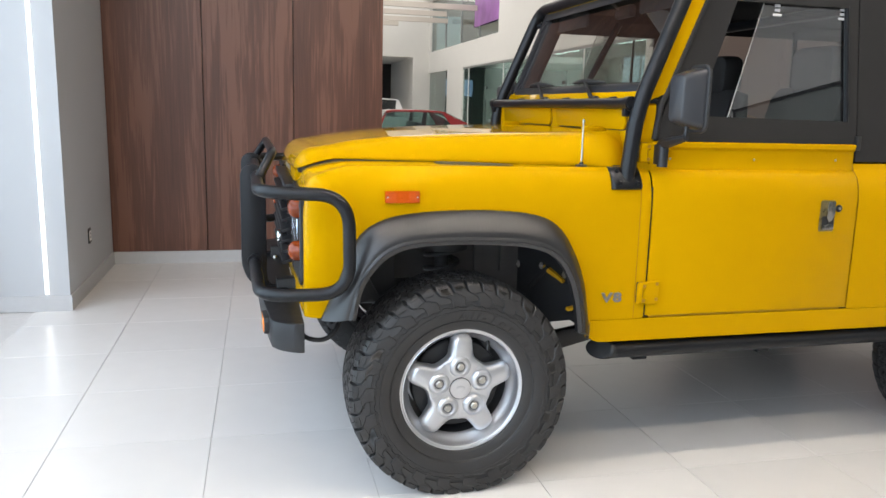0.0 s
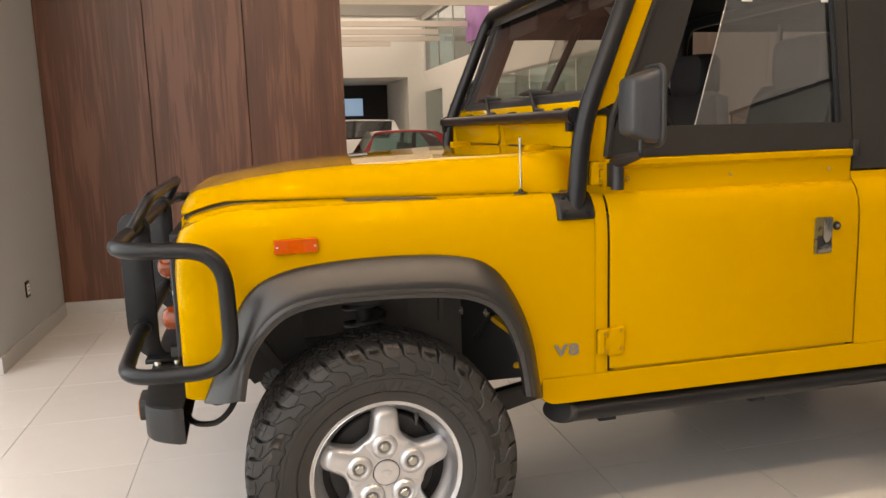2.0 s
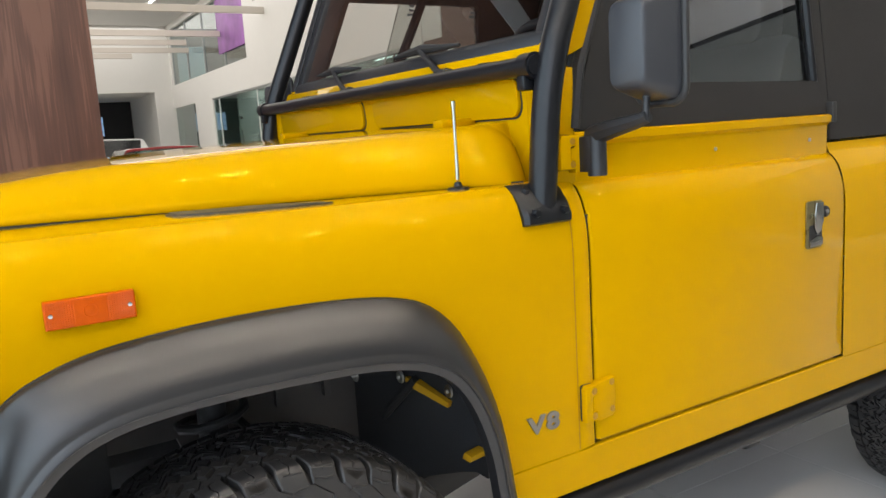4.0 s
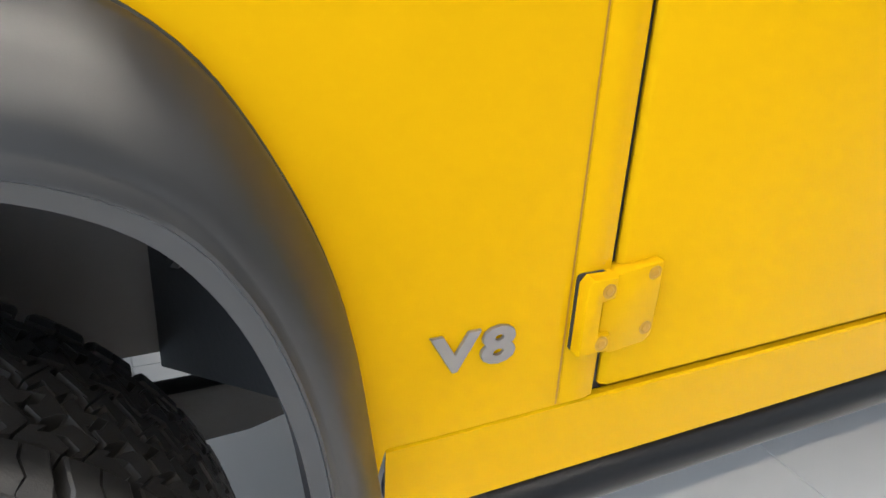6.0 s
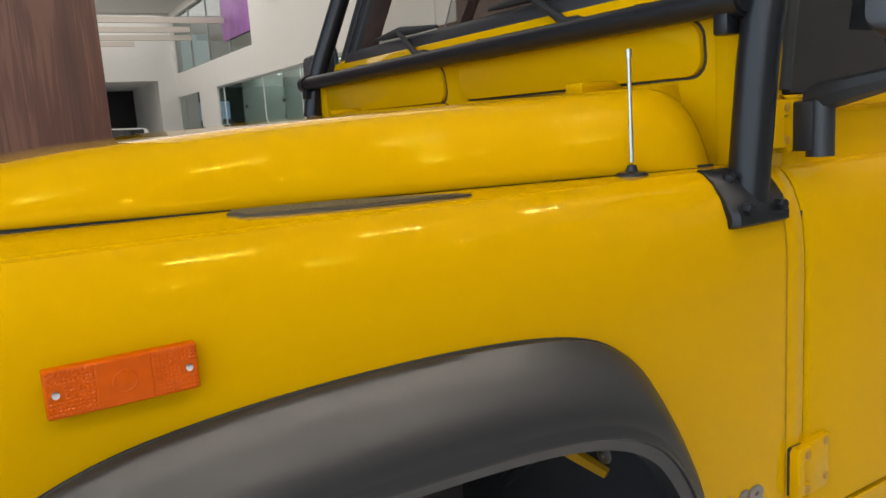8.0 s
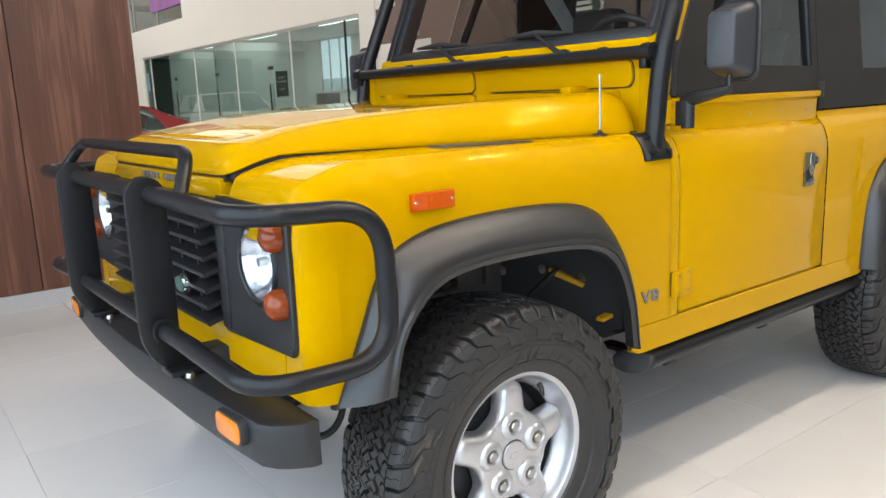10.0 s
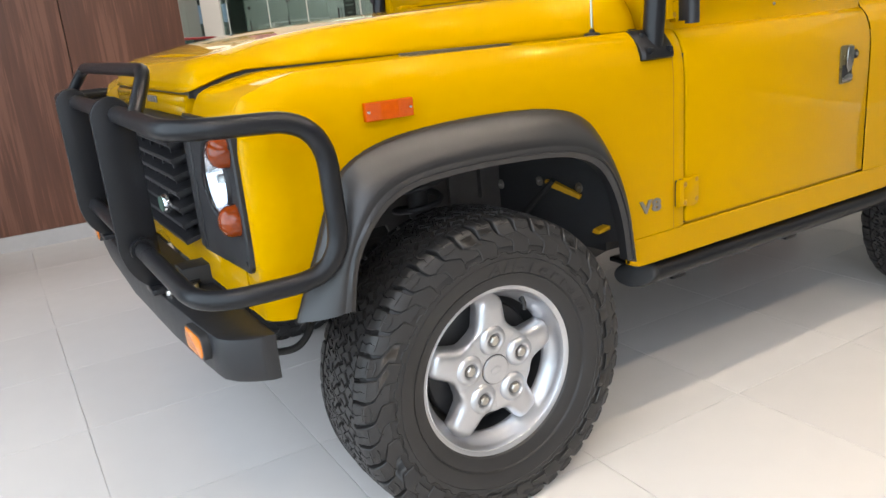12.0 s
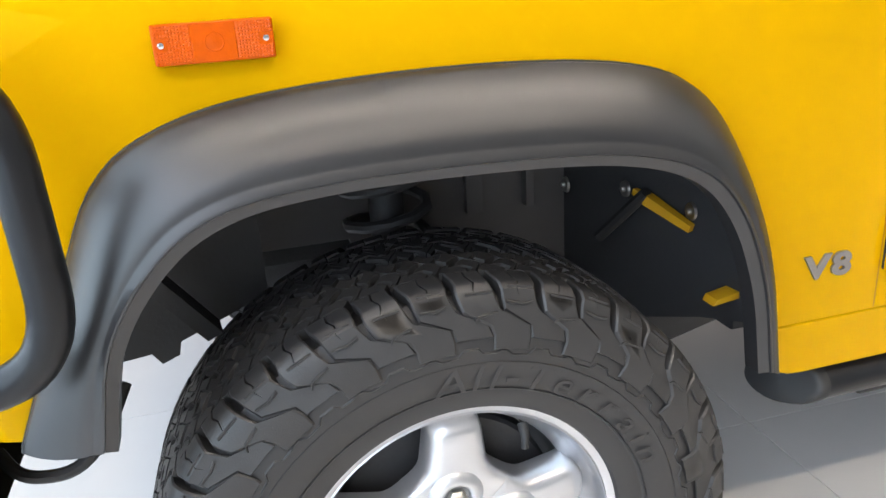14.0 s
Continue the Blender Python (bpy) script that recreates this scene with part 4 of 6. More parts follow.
for flip in (False, True):
    s = (lambda y: 2 * CY - y) if flip else (lambda y: y)
    path = [(-0.69, 0.36, 1.098), (-0.69, -0.035, 1.092), (-0.41, -0.085, 1.085), (-0.405, -0.088, 0.765), (-0.69, -0.04, 0.752), (-0.70, 0.36, 0.772)]
    b = B(); tube(b, fillet([(x, s(y), z) for x, y, z in path], 0.105, 10), 0.0215); part("corner_loop", b, BLACK_METAL, bull)
    # upright: a rounded plate standing fore and aft
    arc = [(-0.7025 + 0.0475 * math.cos(math.pi * k / 12), 1.0945 + 0.0475 * math.sin(math.pi * k / 12)) for k in range(13)]
    arc += [(-0.650 - 0.100 * math.cos(math.pi / 2 * k / 10), 0.782 - 0.130 * math.sin(math.pi / 2 * k / 10)) for k in range(11)]
    pl = arc + [(-0.600, 0.652), (-0.600, 0.668), (-0.640, 0.676), (-0.652, 0.696), (-0.655, 0.730)]
    b = B(); prism(b, pl, "y", s(0.482) - 0.009, s(0.482) + 0.009, 0.004); part("upright_plate", b, BLACK_METAL, bull)
    b = B(); box(b, -0.70, -0.58, min(s(0.43), s(0.51)), max(s(0.43), s(0.51)), 0.652, 0.668, 0.004); part("foot_plate", b, BLACK_METAL, bull)
    b = B(); tube(b, [(-0.70, s(0.445), 0.772), (-0.70, s(0.43), 0.772)], 0.030, 16); part("collar", b, BLACK_METAL, bull)
b = B(); tube(b, fillet([(-0.685, 0.285, 1.105), (-0.632, 0.36, 1.196), (-0.632, 2 * CY - 0.36, 1.196), (-0.685, 2 * CY - 0.285, 1.105)], 0.05, 8), 0.0165); part("top_hoop", b, BLACK_METAL, bull)

# scuttle with its two flaps
bm = B(); prism(bm, [(0.672, 1.17), (0.666, 1.30), (0.656, 1.405), (0.745, 1.405), (0.745, 1.17)], "y", 0.075, 2 * CY - 0.075, 0.006)
scuttle = part("scuttle", bm, YELLOW, car, "yellow scuttle panel under the windscreen")
for y0, y1 in ((0.135, 0.80), (0.87, 1.535)):
    m = Matrix.Translation((0.6625, 0, 1.3475)) @ Matrix.Rotation(radians(-5.5), 4, "Y")
    b = B(); prism(b, rounded(y0 - 0.004, y1 + 0.004, -0.046, 0.046, 0.032), "x", -0.0022, 0.004); b.transform(m); part("flap_seal", b, BLACK_SEAL, scuttle)
    b = B(); prism(b, rounded(y0, y1, -0.042, 0.042, 0.03), "x", -0.011, 0.004, 0.004); b.transform(m); part("vent_flap", b, YELLOW, scuttle)
for y0 in (0.05, 2 * CY - 0.115):
    b = B(); prism(b, [(0.66, 1.155), (0.655, 1.40), (0.735, 1.40), (0.735, 1.155)], "y", y0, y0 + 0.065, 0.008); part("a_post", b, YELLOW, car)

# windscreen
SL = math.tan(radians(22))
def ws(y, h, d=0.0):
    """A point of the windscreen's plane: h up from its foot, d along its outward side."""
    return (0.680 + h * SL - d * math.cos(radians(22)), y, 1.405 + h + d * math.sin(radians(22)) * -1)


def ws_bar(y0, y1, h0, h1, thick, d0):
    bm = B()
    vs = [ws(y, h, d) for d in (d0, d0 + thick) for (y, h) in ((y0, h0), (y1, h0), (y1, h1), (y0, h1))]
    V = [bm.verts.new(v) for v in vs]
    for f in ((0, 1, 2, 3), (7, 6, 5, 4), (0, 4, 5, 1), (1, 5, 6, 2), (2, 6, 7, 3), (3, 7, 4, 0)):
        bm.faces.new([V[i] for i in f])
    bmesh.ops.bevel(bm, geom=bm.edges[:], offset=0.006, segments=2, affect="EDGES", profile=0.5)
    return bm


H = 0.50
frame_ = part("windscreen", ws_bar(0.07, 2 * CY - 0.15, 0.0, 0.055, 0.05, -0.025), YELLOW, car, "upright windscreen in a yellow frame with black seal")
for y0 in (0.045, 2 * CY - 0.215):
    part("side_pillar", ws_bar(y0, y0 + 0.04, 0.0, H, 0.105, -0.085), YELLOW, frame_)
part("header_rail", ws_bar(0.05, 2 * CY - 0.18, H - 0.03, H + 0.02, 0.07, -0.045), YELLOW, frame_)
for y0 in (0.080, 2 * CY - 0.255):
    part("seal", ws_bar(y0, y0 + 0.045, 0.045, H - 0.02, 0.095, -0.078), BLACK_TRIM, frame_)
    part("pillar_cover", ws_bar(y0 - 0.030 if y0 < CY else y0 + 0.035, y0 + 0.010 if y0 < CY else y0 + 0.075, 0.060, H - 0.005, 0.013, 0.0135), BLACK_TRIM, frame_, "black cover strip on the pillar")
part("seal", ws_bar(0.085, 2 * CY - 0.215, 0.045, 0.078, 0.034, -0.01), BLACK_TRIM, frame_)
part("seal", ws_bar(0.085, 2 * CY - 0.215, H - 0.06, H - 0.02, 0.045, -0.015), BLACK_TRIM, frame_)
bm = B(); bm.faces.new([bm.verts.new(ws(y, h, 0.004)) for y, h in ((0.12, 0.07), (2 * CY - 0.25, 0.07), (2 * CY - 0.25, H - 0.04), (0.12, H - 0.04))])
part("glass", bm, SCREEN_GLASS, frame_, "clear windscreen glass").visible_shadow = False
for y in (0.413, 0.955):
    b = B(); tube(b, [ws(y, 0.020, 0.024), ws(y, 0.030, 0.040), ws(y + 0.02, 0.038, 0.050), ws(y + 0.165, 0.106, 0.042)], [0.017, 0.015, 0.009, 0.006], 10)
    part("wiper_arm", b, BLACK_TRIM, frame_, "black wiper arm")
    b = B(); tube(b, [ws(y - 0.004, 0.090, 0.020), ws(y + 0.08, 0.096, 0.027), ws(y + 0.165, 0.104, 0.034), ws(y + 0.25, 0.100, 0.027), ws(y + 0.325, 0.096, 0.020)], [0.004, 0.009, 0.013, 0.009, 0.004], 8)
    part("wiper_blade", b, BLACK_SEAL, frame_)
for y in (0.25, 0.70, 1.28):
    b = B(); tube(b, [ws(y, 0.02, 0.02), ws(y, 0.03, 0.055)], 0.013, 10); part("washer_jet", b, BLACK_TRIM, frame_)

# outer roll hoop over the windscreen
hoop_pts = [(0.618, 0.028, 1.115), (0.640, 0.022, 1.38), (0.856, 0.045, 1.905), (0.856, 2 * CY - 0.080, 1.905), (0.640, 2 * CY - 0.052, 1.38), (0.618, 2 * CY - 0.052, 1.115)]
hoop = part("roll_hoop", tube(B(), fillet(hoop_pts, 0.10, 9), 0.0285, 16), BLACK_METAL, car, "black tubular roll hoop over the windscreen")
b = B(); tube(b, [(0.622, 0.03, 1.402), (0.622, 2 * CY - 0.055, 1.402)], 0.020); part("cross_tube", b, BLACK_METAL, hoop)
for flip in (False, True):
    s = (lambda y: 2 * CY - y) if flip else (lambda y: y)
    # saddle plate that follows the wing shoulder
    rows = []
    for x0 in (0.552, 0.560, 0.612, 0.664, 0.672):
        prof = [(-0.007, 1.098), (-0.007, 1.110), (0.004, 1.132), (0.024, 1.157), (0.040, 1.169), (0.048, 1.173), (0.050, 1.171)]
        k = 0.010 if x0 in (0.552, 0.672) else 0.0
        rows.append([(x0, s(y + k * 0.8), z) for y, z in prof])
    b = B(); grid(b, rows)
    ext = bmesh.ops.extrude_face_region(b, geom=b.faces[:])
    for e in ext["geom"]:
        if isinstance(e, bmesh.types.BMVert):
            e.co.y += 0.008 if not flip else -0.008
            e.co.z -= 0.004
    part("foot_plate", b, BLACK_METAL, hoop, "black bolted foot plate")
    for x0, y0, z0 in ((0.577, -0.003, 1.119), (0.648, -0.003, 1.119), (0.577, 0.028, 1.158), (0.648, 0.028, 1.158)):
        b = B(); lathe(b, [(0, -0.010), (0.007, -0.010), (0.0085, -0.006), (0.0085, 0.004)], 6, "y", (0, 0, 0))
        b.transform(Matrix.Translation((x0, s(y0), z0)) @ Matrix.Rotation(radians((0 if z0 < 1.15 else -55) * (-1 if flip else 1) + (180 if flip else 0)), 4, "X"))
        part("bolt", b, BLACK_METAL, hoop)
    b = B(); tube(b, [(0.624, s(0.035), 1.402), (0.624, s(0.070), 1.402)], 0.026, 16); part("clamp", b, BLACK_METAL, hoop)
    b = B(); tube(b, [(0.822, s(0.044), 1.822), (0.858, s(0.13), 1.826)], 0.015, 12); part("stay_tube", b, BLACK_METAL, hoop)
    b = B(); box(b, 0.605, 0.635, min(s(0.05), s(0.075)), max(s(0.05), s(0.075)), 1.355, 1.385, 0.004); part("clamp_bolt", b, BLACK_METAL, hoop)

# doors, sills and rear body
DOOR_PROF = [(0.0, 0.6185), (0.0, 0.9)] + [p for p in SHOULDER if p[1] < 1.15] + [(0.030, 1.1500), (0.038, 1.1580), (0.046, 1.1632), (0.0505, 1.1645), (0.0508, 1.1660), (0.0495, 1.238), (0.044, 1.244), (0.035, 1.248), (0.034, 1.264), (0.040, 1.268), (0.075, 1.268)]


def panel_along(x0, x1, prof, inset=0.006):
    bm = B()
    rows = [[(x0 + 0.001, y + inset + 0.004, z) for y, z in prof]]
    rows += [[(x0, y + inset, z) for y, z in prof]]
    rows += [[(x, y + (0.002 if x in (x0 + 0.003, x1 - 0.003) else 0.0), z) for y, z in prof] for x in (x0 + 0.003, x0 + 0.008, (x0 + x1) / 2, x1 - 0.008, x1 - 0.003)]
    rows += [[(x1, y + inset, z) for y, z in prof]]
    V = grid(bm, rows)
    return bm


for flip in (False, True):
    s = (lambda y: 2 * CY - y) if flip else (lambda y: y)
    bm = panel_along(0.7225, 1.6238, DOOR_PROF)
    if flip: mirror_y(bm, CY)
    door = part("side_door", bm, YELLOW, car, "yellow door with recessed paddle handle")
    # gap seal behind the door edges
    b = B(); box(b, 0.70, 0.735, min(s(0.012), s(0.06)), max(s(0.012), s(0.06)), 0.612, 1.10)
    part("door_gap_seal", b, BLACK_SEAL, car)
    b = B(); box(b, 1.60, 1.64, min(s(0.012), s(0.06)), max(s(0.012), s(0.06)), 0.612, 1.09); box(b, 0.74, 1.60, min(s(0.012), s(0.06)), max(s(0.012), s(0.06)), 0.600, 0.630)
    part("door_frame", b, YELLOW_INNER, car)
    bm = panel_along(1.612, 1.635, [(y + 0.010, z) for y, z in SHOULDER if z < 1.168] + [(0.056, 1.190)], 0.0)
    if flip: mirror_y(bm, CY)
    part("door_shut_face", bm, YELLOW_INNER, car)
    # narrow strip between wing and door
    bm = panel_along(0.671, 0.712, [(0.0, 0.611), (0.0, 0.9)] + [(y, z) for y, z in SHOULDER if z < 1.168], 0.002)
    for v in bm.verts: v.co.y -= 0.002
    if flip: mirror_y(bm, CY)
    part("pillar_strip", bm, YELLOW, car)
    # thin dark strip drawn on the seam in place of a shaded groove
    bm = B(); grid(bm, [[(x, y - 0.0007, z) for y, z in [(0.0, 0.611), (0.0, 0.9)] + [q for q in SHOULDER if q[1] < 1.168]] for x in (0.6692, 0.6712)])
    if flip: mirror_y(bm, CY)
    part("seam_shade_line", bm, YELLOW_SEAM_SHADE, car)
    # lock and handle
    b = B(); prism(b, rounded(1.448, 1.516, 0.930, 1.052, 0.008), "y", s(-0.002) - 0.002, s(-0.002) + 0.002, 0.001); part("handle_cup", b, CUP_METAL, door, "recessed door handle cup")
    # flat black patch paints the shade of the hollow behind the paddle
    b = B(); prism(b, rounded(1.458, 1.512, 0.936, 0.990, 0.006), "y", s(-0.0045) - 0.0006, s(-0.0045) + 0.0006); part("handle_recess", b, BLACK_SEAL, door)
    b = B(); prism(b, [(1.457, 0.934), (1.510, 0.938), (1.511, 0.956), (1.488, 0.962), (1.470, 0.956), (1.457, 0.950)], "y", s(-0.007) - 0.003, s(-0.007) + 0.003, 0.002); part("handle_foot", b, HANDLE_STEEL, door, "dull metal lower edge of the handle")
    b = B(); prism(b, [(1.480, 1.048), (1.509, 1.048), (1.511, 1.000), (1.500, 0.972), (1.484, 0.966), (1.474, 0.985), (1.476, 1.030)], "y", s(-0.008) - 0.004, s(-0.008) + 0.004, 0.003); part("handle_paddle", b, HANDLE_STEEL, door, "bright handle paddle")
    b = B(); lathe(b, [(0, -0.006), (0.006, -0.006), (0.010, -0.008), (0.014, -0.004), (0.0145, 0.0)], 24, "y", (1.533, s(0.0) if not flip else s(0.0), 1.020)); part("lock", b, BLACK_METAL, door, "black ringed key lock")
    b = B(); lathe(b, [(0, -0.0085), (0.0055, -0.0085), (0.006, -0.005)], 16, "y", (1.533, s(0.0), 1.020)); part("lock_core", b, STEEL, door)
    # hinges
    for z0, z1, yo in ((0.664, 0.748, 0.0), (1.186, 1.262, 0.040)):
        x0 = 0.676 if yo == 0 else 0.668
        pin = 0.7095
        zl = z0 + 0.007
        c = [(x0, zl), (pin, zl), (pin, zl + 0.018), (pin - 0.014, zl + 0.019), (pin - 0.014, z1 - 0.024), (pin, z1 - 0.022), (pin, z1), (x0 + 0.006, z1 + 0.001), (x0, z1 - 0.006)]
        b = B(); prism(b, c, "y", s(yo) - 0.0185, s(yo) + 0.0185, 0.0042); h = part("hinge", b, YELLOW, door, "yellow painted door hinge")
        c = [(pin - 0.0098, z0 + 0.0235), (pin + 0.0016, z0 + 0.0215), (pin + 0.0016, z0 - 0.001), (x0 + 0.081, z0 + 0.004), (x0 + 0.0875, z0 + 0.012), (x0 + 0.0885, z1 + 0.004), (x0 + 0.081, z1 + 0.0045), (pin + 0.010, z1 + 0.0005), (pin + 0.0016, z1 - 0.002), (pin + 0.0016, z1 - 0.0235), (pin - 0.0098, z1 - 0.0255)]
        b = B(); prism(b, c, "y", s(yo) - 0.0120, s(yo) + 0.0120, 0.0030)
        part("hinge_leaf", b, YELLOW, door)
        # black slabs behind the hinge paint the shade round and between its leaves
        b = B(); prism(b, rounded(x0 - 0.0010, pin - 0.004, zl - 0.0012, z1 + 0.0014, 0.005), "y", s(yo) - 0.0042, s(yo) + 0.0042); prism(b, rounded(pin - 0.018, pin + 0.006, z0 + 0.006, z1 - 0.006, 0.001), "y", s(yo) - 0.0095, s(yo) + 0.0095); part("hinge_shadow_gap", b, BLACK_SEAL, door)
        for hx, hz, hy in ((pin - 0.0105, zl + 0.0105, -0.0018), (pin - 0.0105, z1 - 0.0120, -0.0018), (x0 + 0.0785, z0 + 0.020, 0.0047), (x0 + 0.0785, z1 - 0.006, 0.0047)):
            b = B(); lathe(b, [(0, -0.0180), (0.0036, -0.0180), (0.0046, -0.0172), (0.0060, -0.0170), (0.0072, -0.0173), (0.0078, -0.0150)], 14, "y", (hx, yo + 0.0003 + hy, hz)); part("hinge_screw", mirror_y(b, CY) if flip else b, YELLOW_SCREW_SHADE, door)
    for x in (0.80, 1.16, 1.53):
        b = B(); lathe(b, [(0, -0.003), (0.004, -0.0025), (0.005, 0.0)], 10, "y", (x, s(0.044), 1.205)); part("screw", b, STEEL, door)
    # sill
    rows = []
    for x in (0.4985, 0.497, 0.499, 0.505, 0.515, 0.530, 0.550, 0.60, 1.2, 1.955, 1.96):
        zb = 0.5255 + 0.019 * max(0.0, 1 - (x - 0.497) / 0.05) ** 2
        iny = 0.006 if x == 0.4985 else 0.0
        rows.append([(x, y + iny, z) for y, z in ((0.02, zb - 0.006), (0.003, zb - 0.0035), (0.0, zb), (0.0, zb + 0.004), (0.0, 0.600), (0.0, 0.605), (0.002, 0.6075), (0.01, 0.608))])
    bm = B(); grid(bm, rows)
    if flip: mirror_y(bm, CY)
    part("sill_panel", bm, YELLOW, car)
    # rear quarter with arch
    bm = B()
    arch = [(2.36 + x, z) for x, z in [(-0.40, 0.535), (-0.388, 0.70), (-0.34, 0.86), (-0.22, 0.95), (0.0, 0.985), (0.22, 0.95), (0.34, 0.86), (0.39, 0.70), (0.42, 0.60)]]
    cols = [(1.6250, 0.609), (1.965, 0.609)] + [(p.x, p.y) for p in spline(arch[1:-1], 3)] + [(2.77, 0.60), (3.08, 0.60)]
    grid(bm, [[(x, s(0.0), z) for x, z in cols], [(x, s(0.0), 1.02) for x, _ in cols]])
    prof = [p for p in SHOULDER if p[1] <= 1.167] + [(0.050, 1.172), (0.056, 1.192), (0.10, 1.196)]
    grid(bm, [[(x, s(y), z) for y, z in prof] for x in (1.6250, 2.0, 2.5, 3.08)])
    bmesh.ops.remove_doubles(bm, verts=bm.verts, dist=1e-4)
    part("rear_quarter", bm, YELLOW, car, "yellow rear body side")
    bm = B()
    A = spline([(2.36 + x, z) for x, z in [(-0.42, 0.545), (-0.405, 0.72), (-0.36, 0.88), (-0.24, 0.985), (0.0, 1.02), (0.24, 0.985), (0.36, 0.88), (0.42, 0.70)]], 5)
    Lp = spline([(2.36 + x, z) for x, z in [(-0.37, 0.545), (-0.35, 0.70), (-0.30, 0.82), (-0.2, 0.90), (0.0, 0.925), (0.2, 0.90), (0.30, 0.82), (0.36, 0.66)]], 5)
    rows = []
    for a, l in zip(A, Lp):
        row = [(a.x, 0.004, a.y), (a.x, -0.010, a.y)]
        for u in (0.15, 0.35, 0.6, 0.85):
            q = a.lerp(l, u)
            row.append((q.x, -0.010 - 0.062 * (1 - (1 - u) ** 1.9), q.y))
        row += [(l.x, -0.074, l.y), (l.x, 0.02, l.y)]
        rows.append([(x, s(y), z) for x, y, z in row])
    grid(bm, rows)
    part("wheel_arch_flare", bm, BLACK_PLASTIC, car, "satin black plastic wheel arch flare")
    # step bar
    # an oval tube tucked in under the sill, cut off at a slant and capped
    def oval(x, lean, k):
        return [(x + lean * (0.5 * math.sin(t) - math.cos(t)), s(0.057 + 0.057 * k * math.cos(t)), 0.479 + 0.037 * k * math.sin(t)) for t in [2 * math.pi * i / 28 for i in range(29)]]
    b = B(); grid(b, [oval(x, 0.012 if x < 0.65 else 0.0, 1.0) for x in (0.592, 0.596, 1.2, 1.94, 1.945)]); step = part("side_step", b, BLACK_METAL, car, "black oval tube side step under the sill")
    b = B(); grid(b, [oval(x, l, k) for x, l, k in ((0.600, 0.012, 1.02), (0.590, 0.014, 1.035), (0.574, 0.022, 1.02), (0.566, 0.025, 0.95), (0.563, 0.025, 0.84), (0.563, 0.014, 0.4), (0.560, 0.0, 0.02))]); part("end_cap", b, BLACK_SEAL, step, "black rubber end cap")
    b = B(); grid(b, [oval(x, 0.0, k) for x, k in ((1.94, 1.03), (1.975, 1.0), (1.985, 0.8), (1.987, 0.02))]); part("end_cap", b, BLACK_SEAL, step, "black rubber end cap")
    for x in (0.70, 1.25, 1.85):
        b = B(); box(b, x, x + 0.06, min(s(0.03), s(0.3)), max(s(0.03), s(0.3)), 0.434, 0.450, 0.004); part("step_bracket", b, BLACK_METAL, step)

bm = B(); box(bm, 3.05, 3.08, 0.02, 2 * CY - 0.02, 0.60, 1.19, 0.01); part("tailgate", bm, YELLOW, car)
bm = B(); box(bm, 0.72, 3.05, 0.08, 2 * CY - 0.08, 0.545, 0.60); part("floor_pan", bm, UNDERBODY, car)
bm = B(); box(bm, 0.655, 0.70, 0.08, 2 * CY - 0.08, 0.55, 1.17); part("bulkhead", bm, UNDERBODY, car)

# ---- soft top and cabin ----
def side_pt(x, z):
    """The side screens lean in a little towards the roof."""
    return 0.048 + 0.10 * max(0.0, (z - 1.268)) * 0.9


def sheet(outline, hole, thick, flip):
    """A leaning side sheet with one opening, as a ring of faces with thickness."""
    s = (lambda y: 2 * CY - y) if flip else (lambda y: y)
    bm = B()
    n = len(outline)
    layers = []
    for d in (0.0, thick):
        o = [bm.verts.new((x, s(side_pt(x, z) + d), z)) for x, z in outline]
        h = [bm.verts.new((x, s(side_pt(x, z) + d), z)) for x, z in hole]
        layers.append((o, h))
        for i in range(n):
            j = (i + 1) % n
            bm.faces.new((o[i], o[j], h[j], h[i]))
    for k in (0, 1):
        a, b = layers[0][k], layers[1][k]
        for i in range(n):
            j = (i + 1) % n
            bm.faces.new((a[i], a[j], b[j], b[i]))
    return bm


def quad_ring(q, n=6):
    """Points along a four-sided outline, n a side."""
    out = []
    for a, b in zip(q, q[1:] + q[:1]):
        out += [(a[0] + (b[0] - a[0]) * k / n, a[1] + (b[1] - a[1]) * k / n) for k in range(n)]
    return out


SMOKED = glass_material("smoked_clear_plastic", (0.36, 0.36, 0.35), 0.04, 0.10)
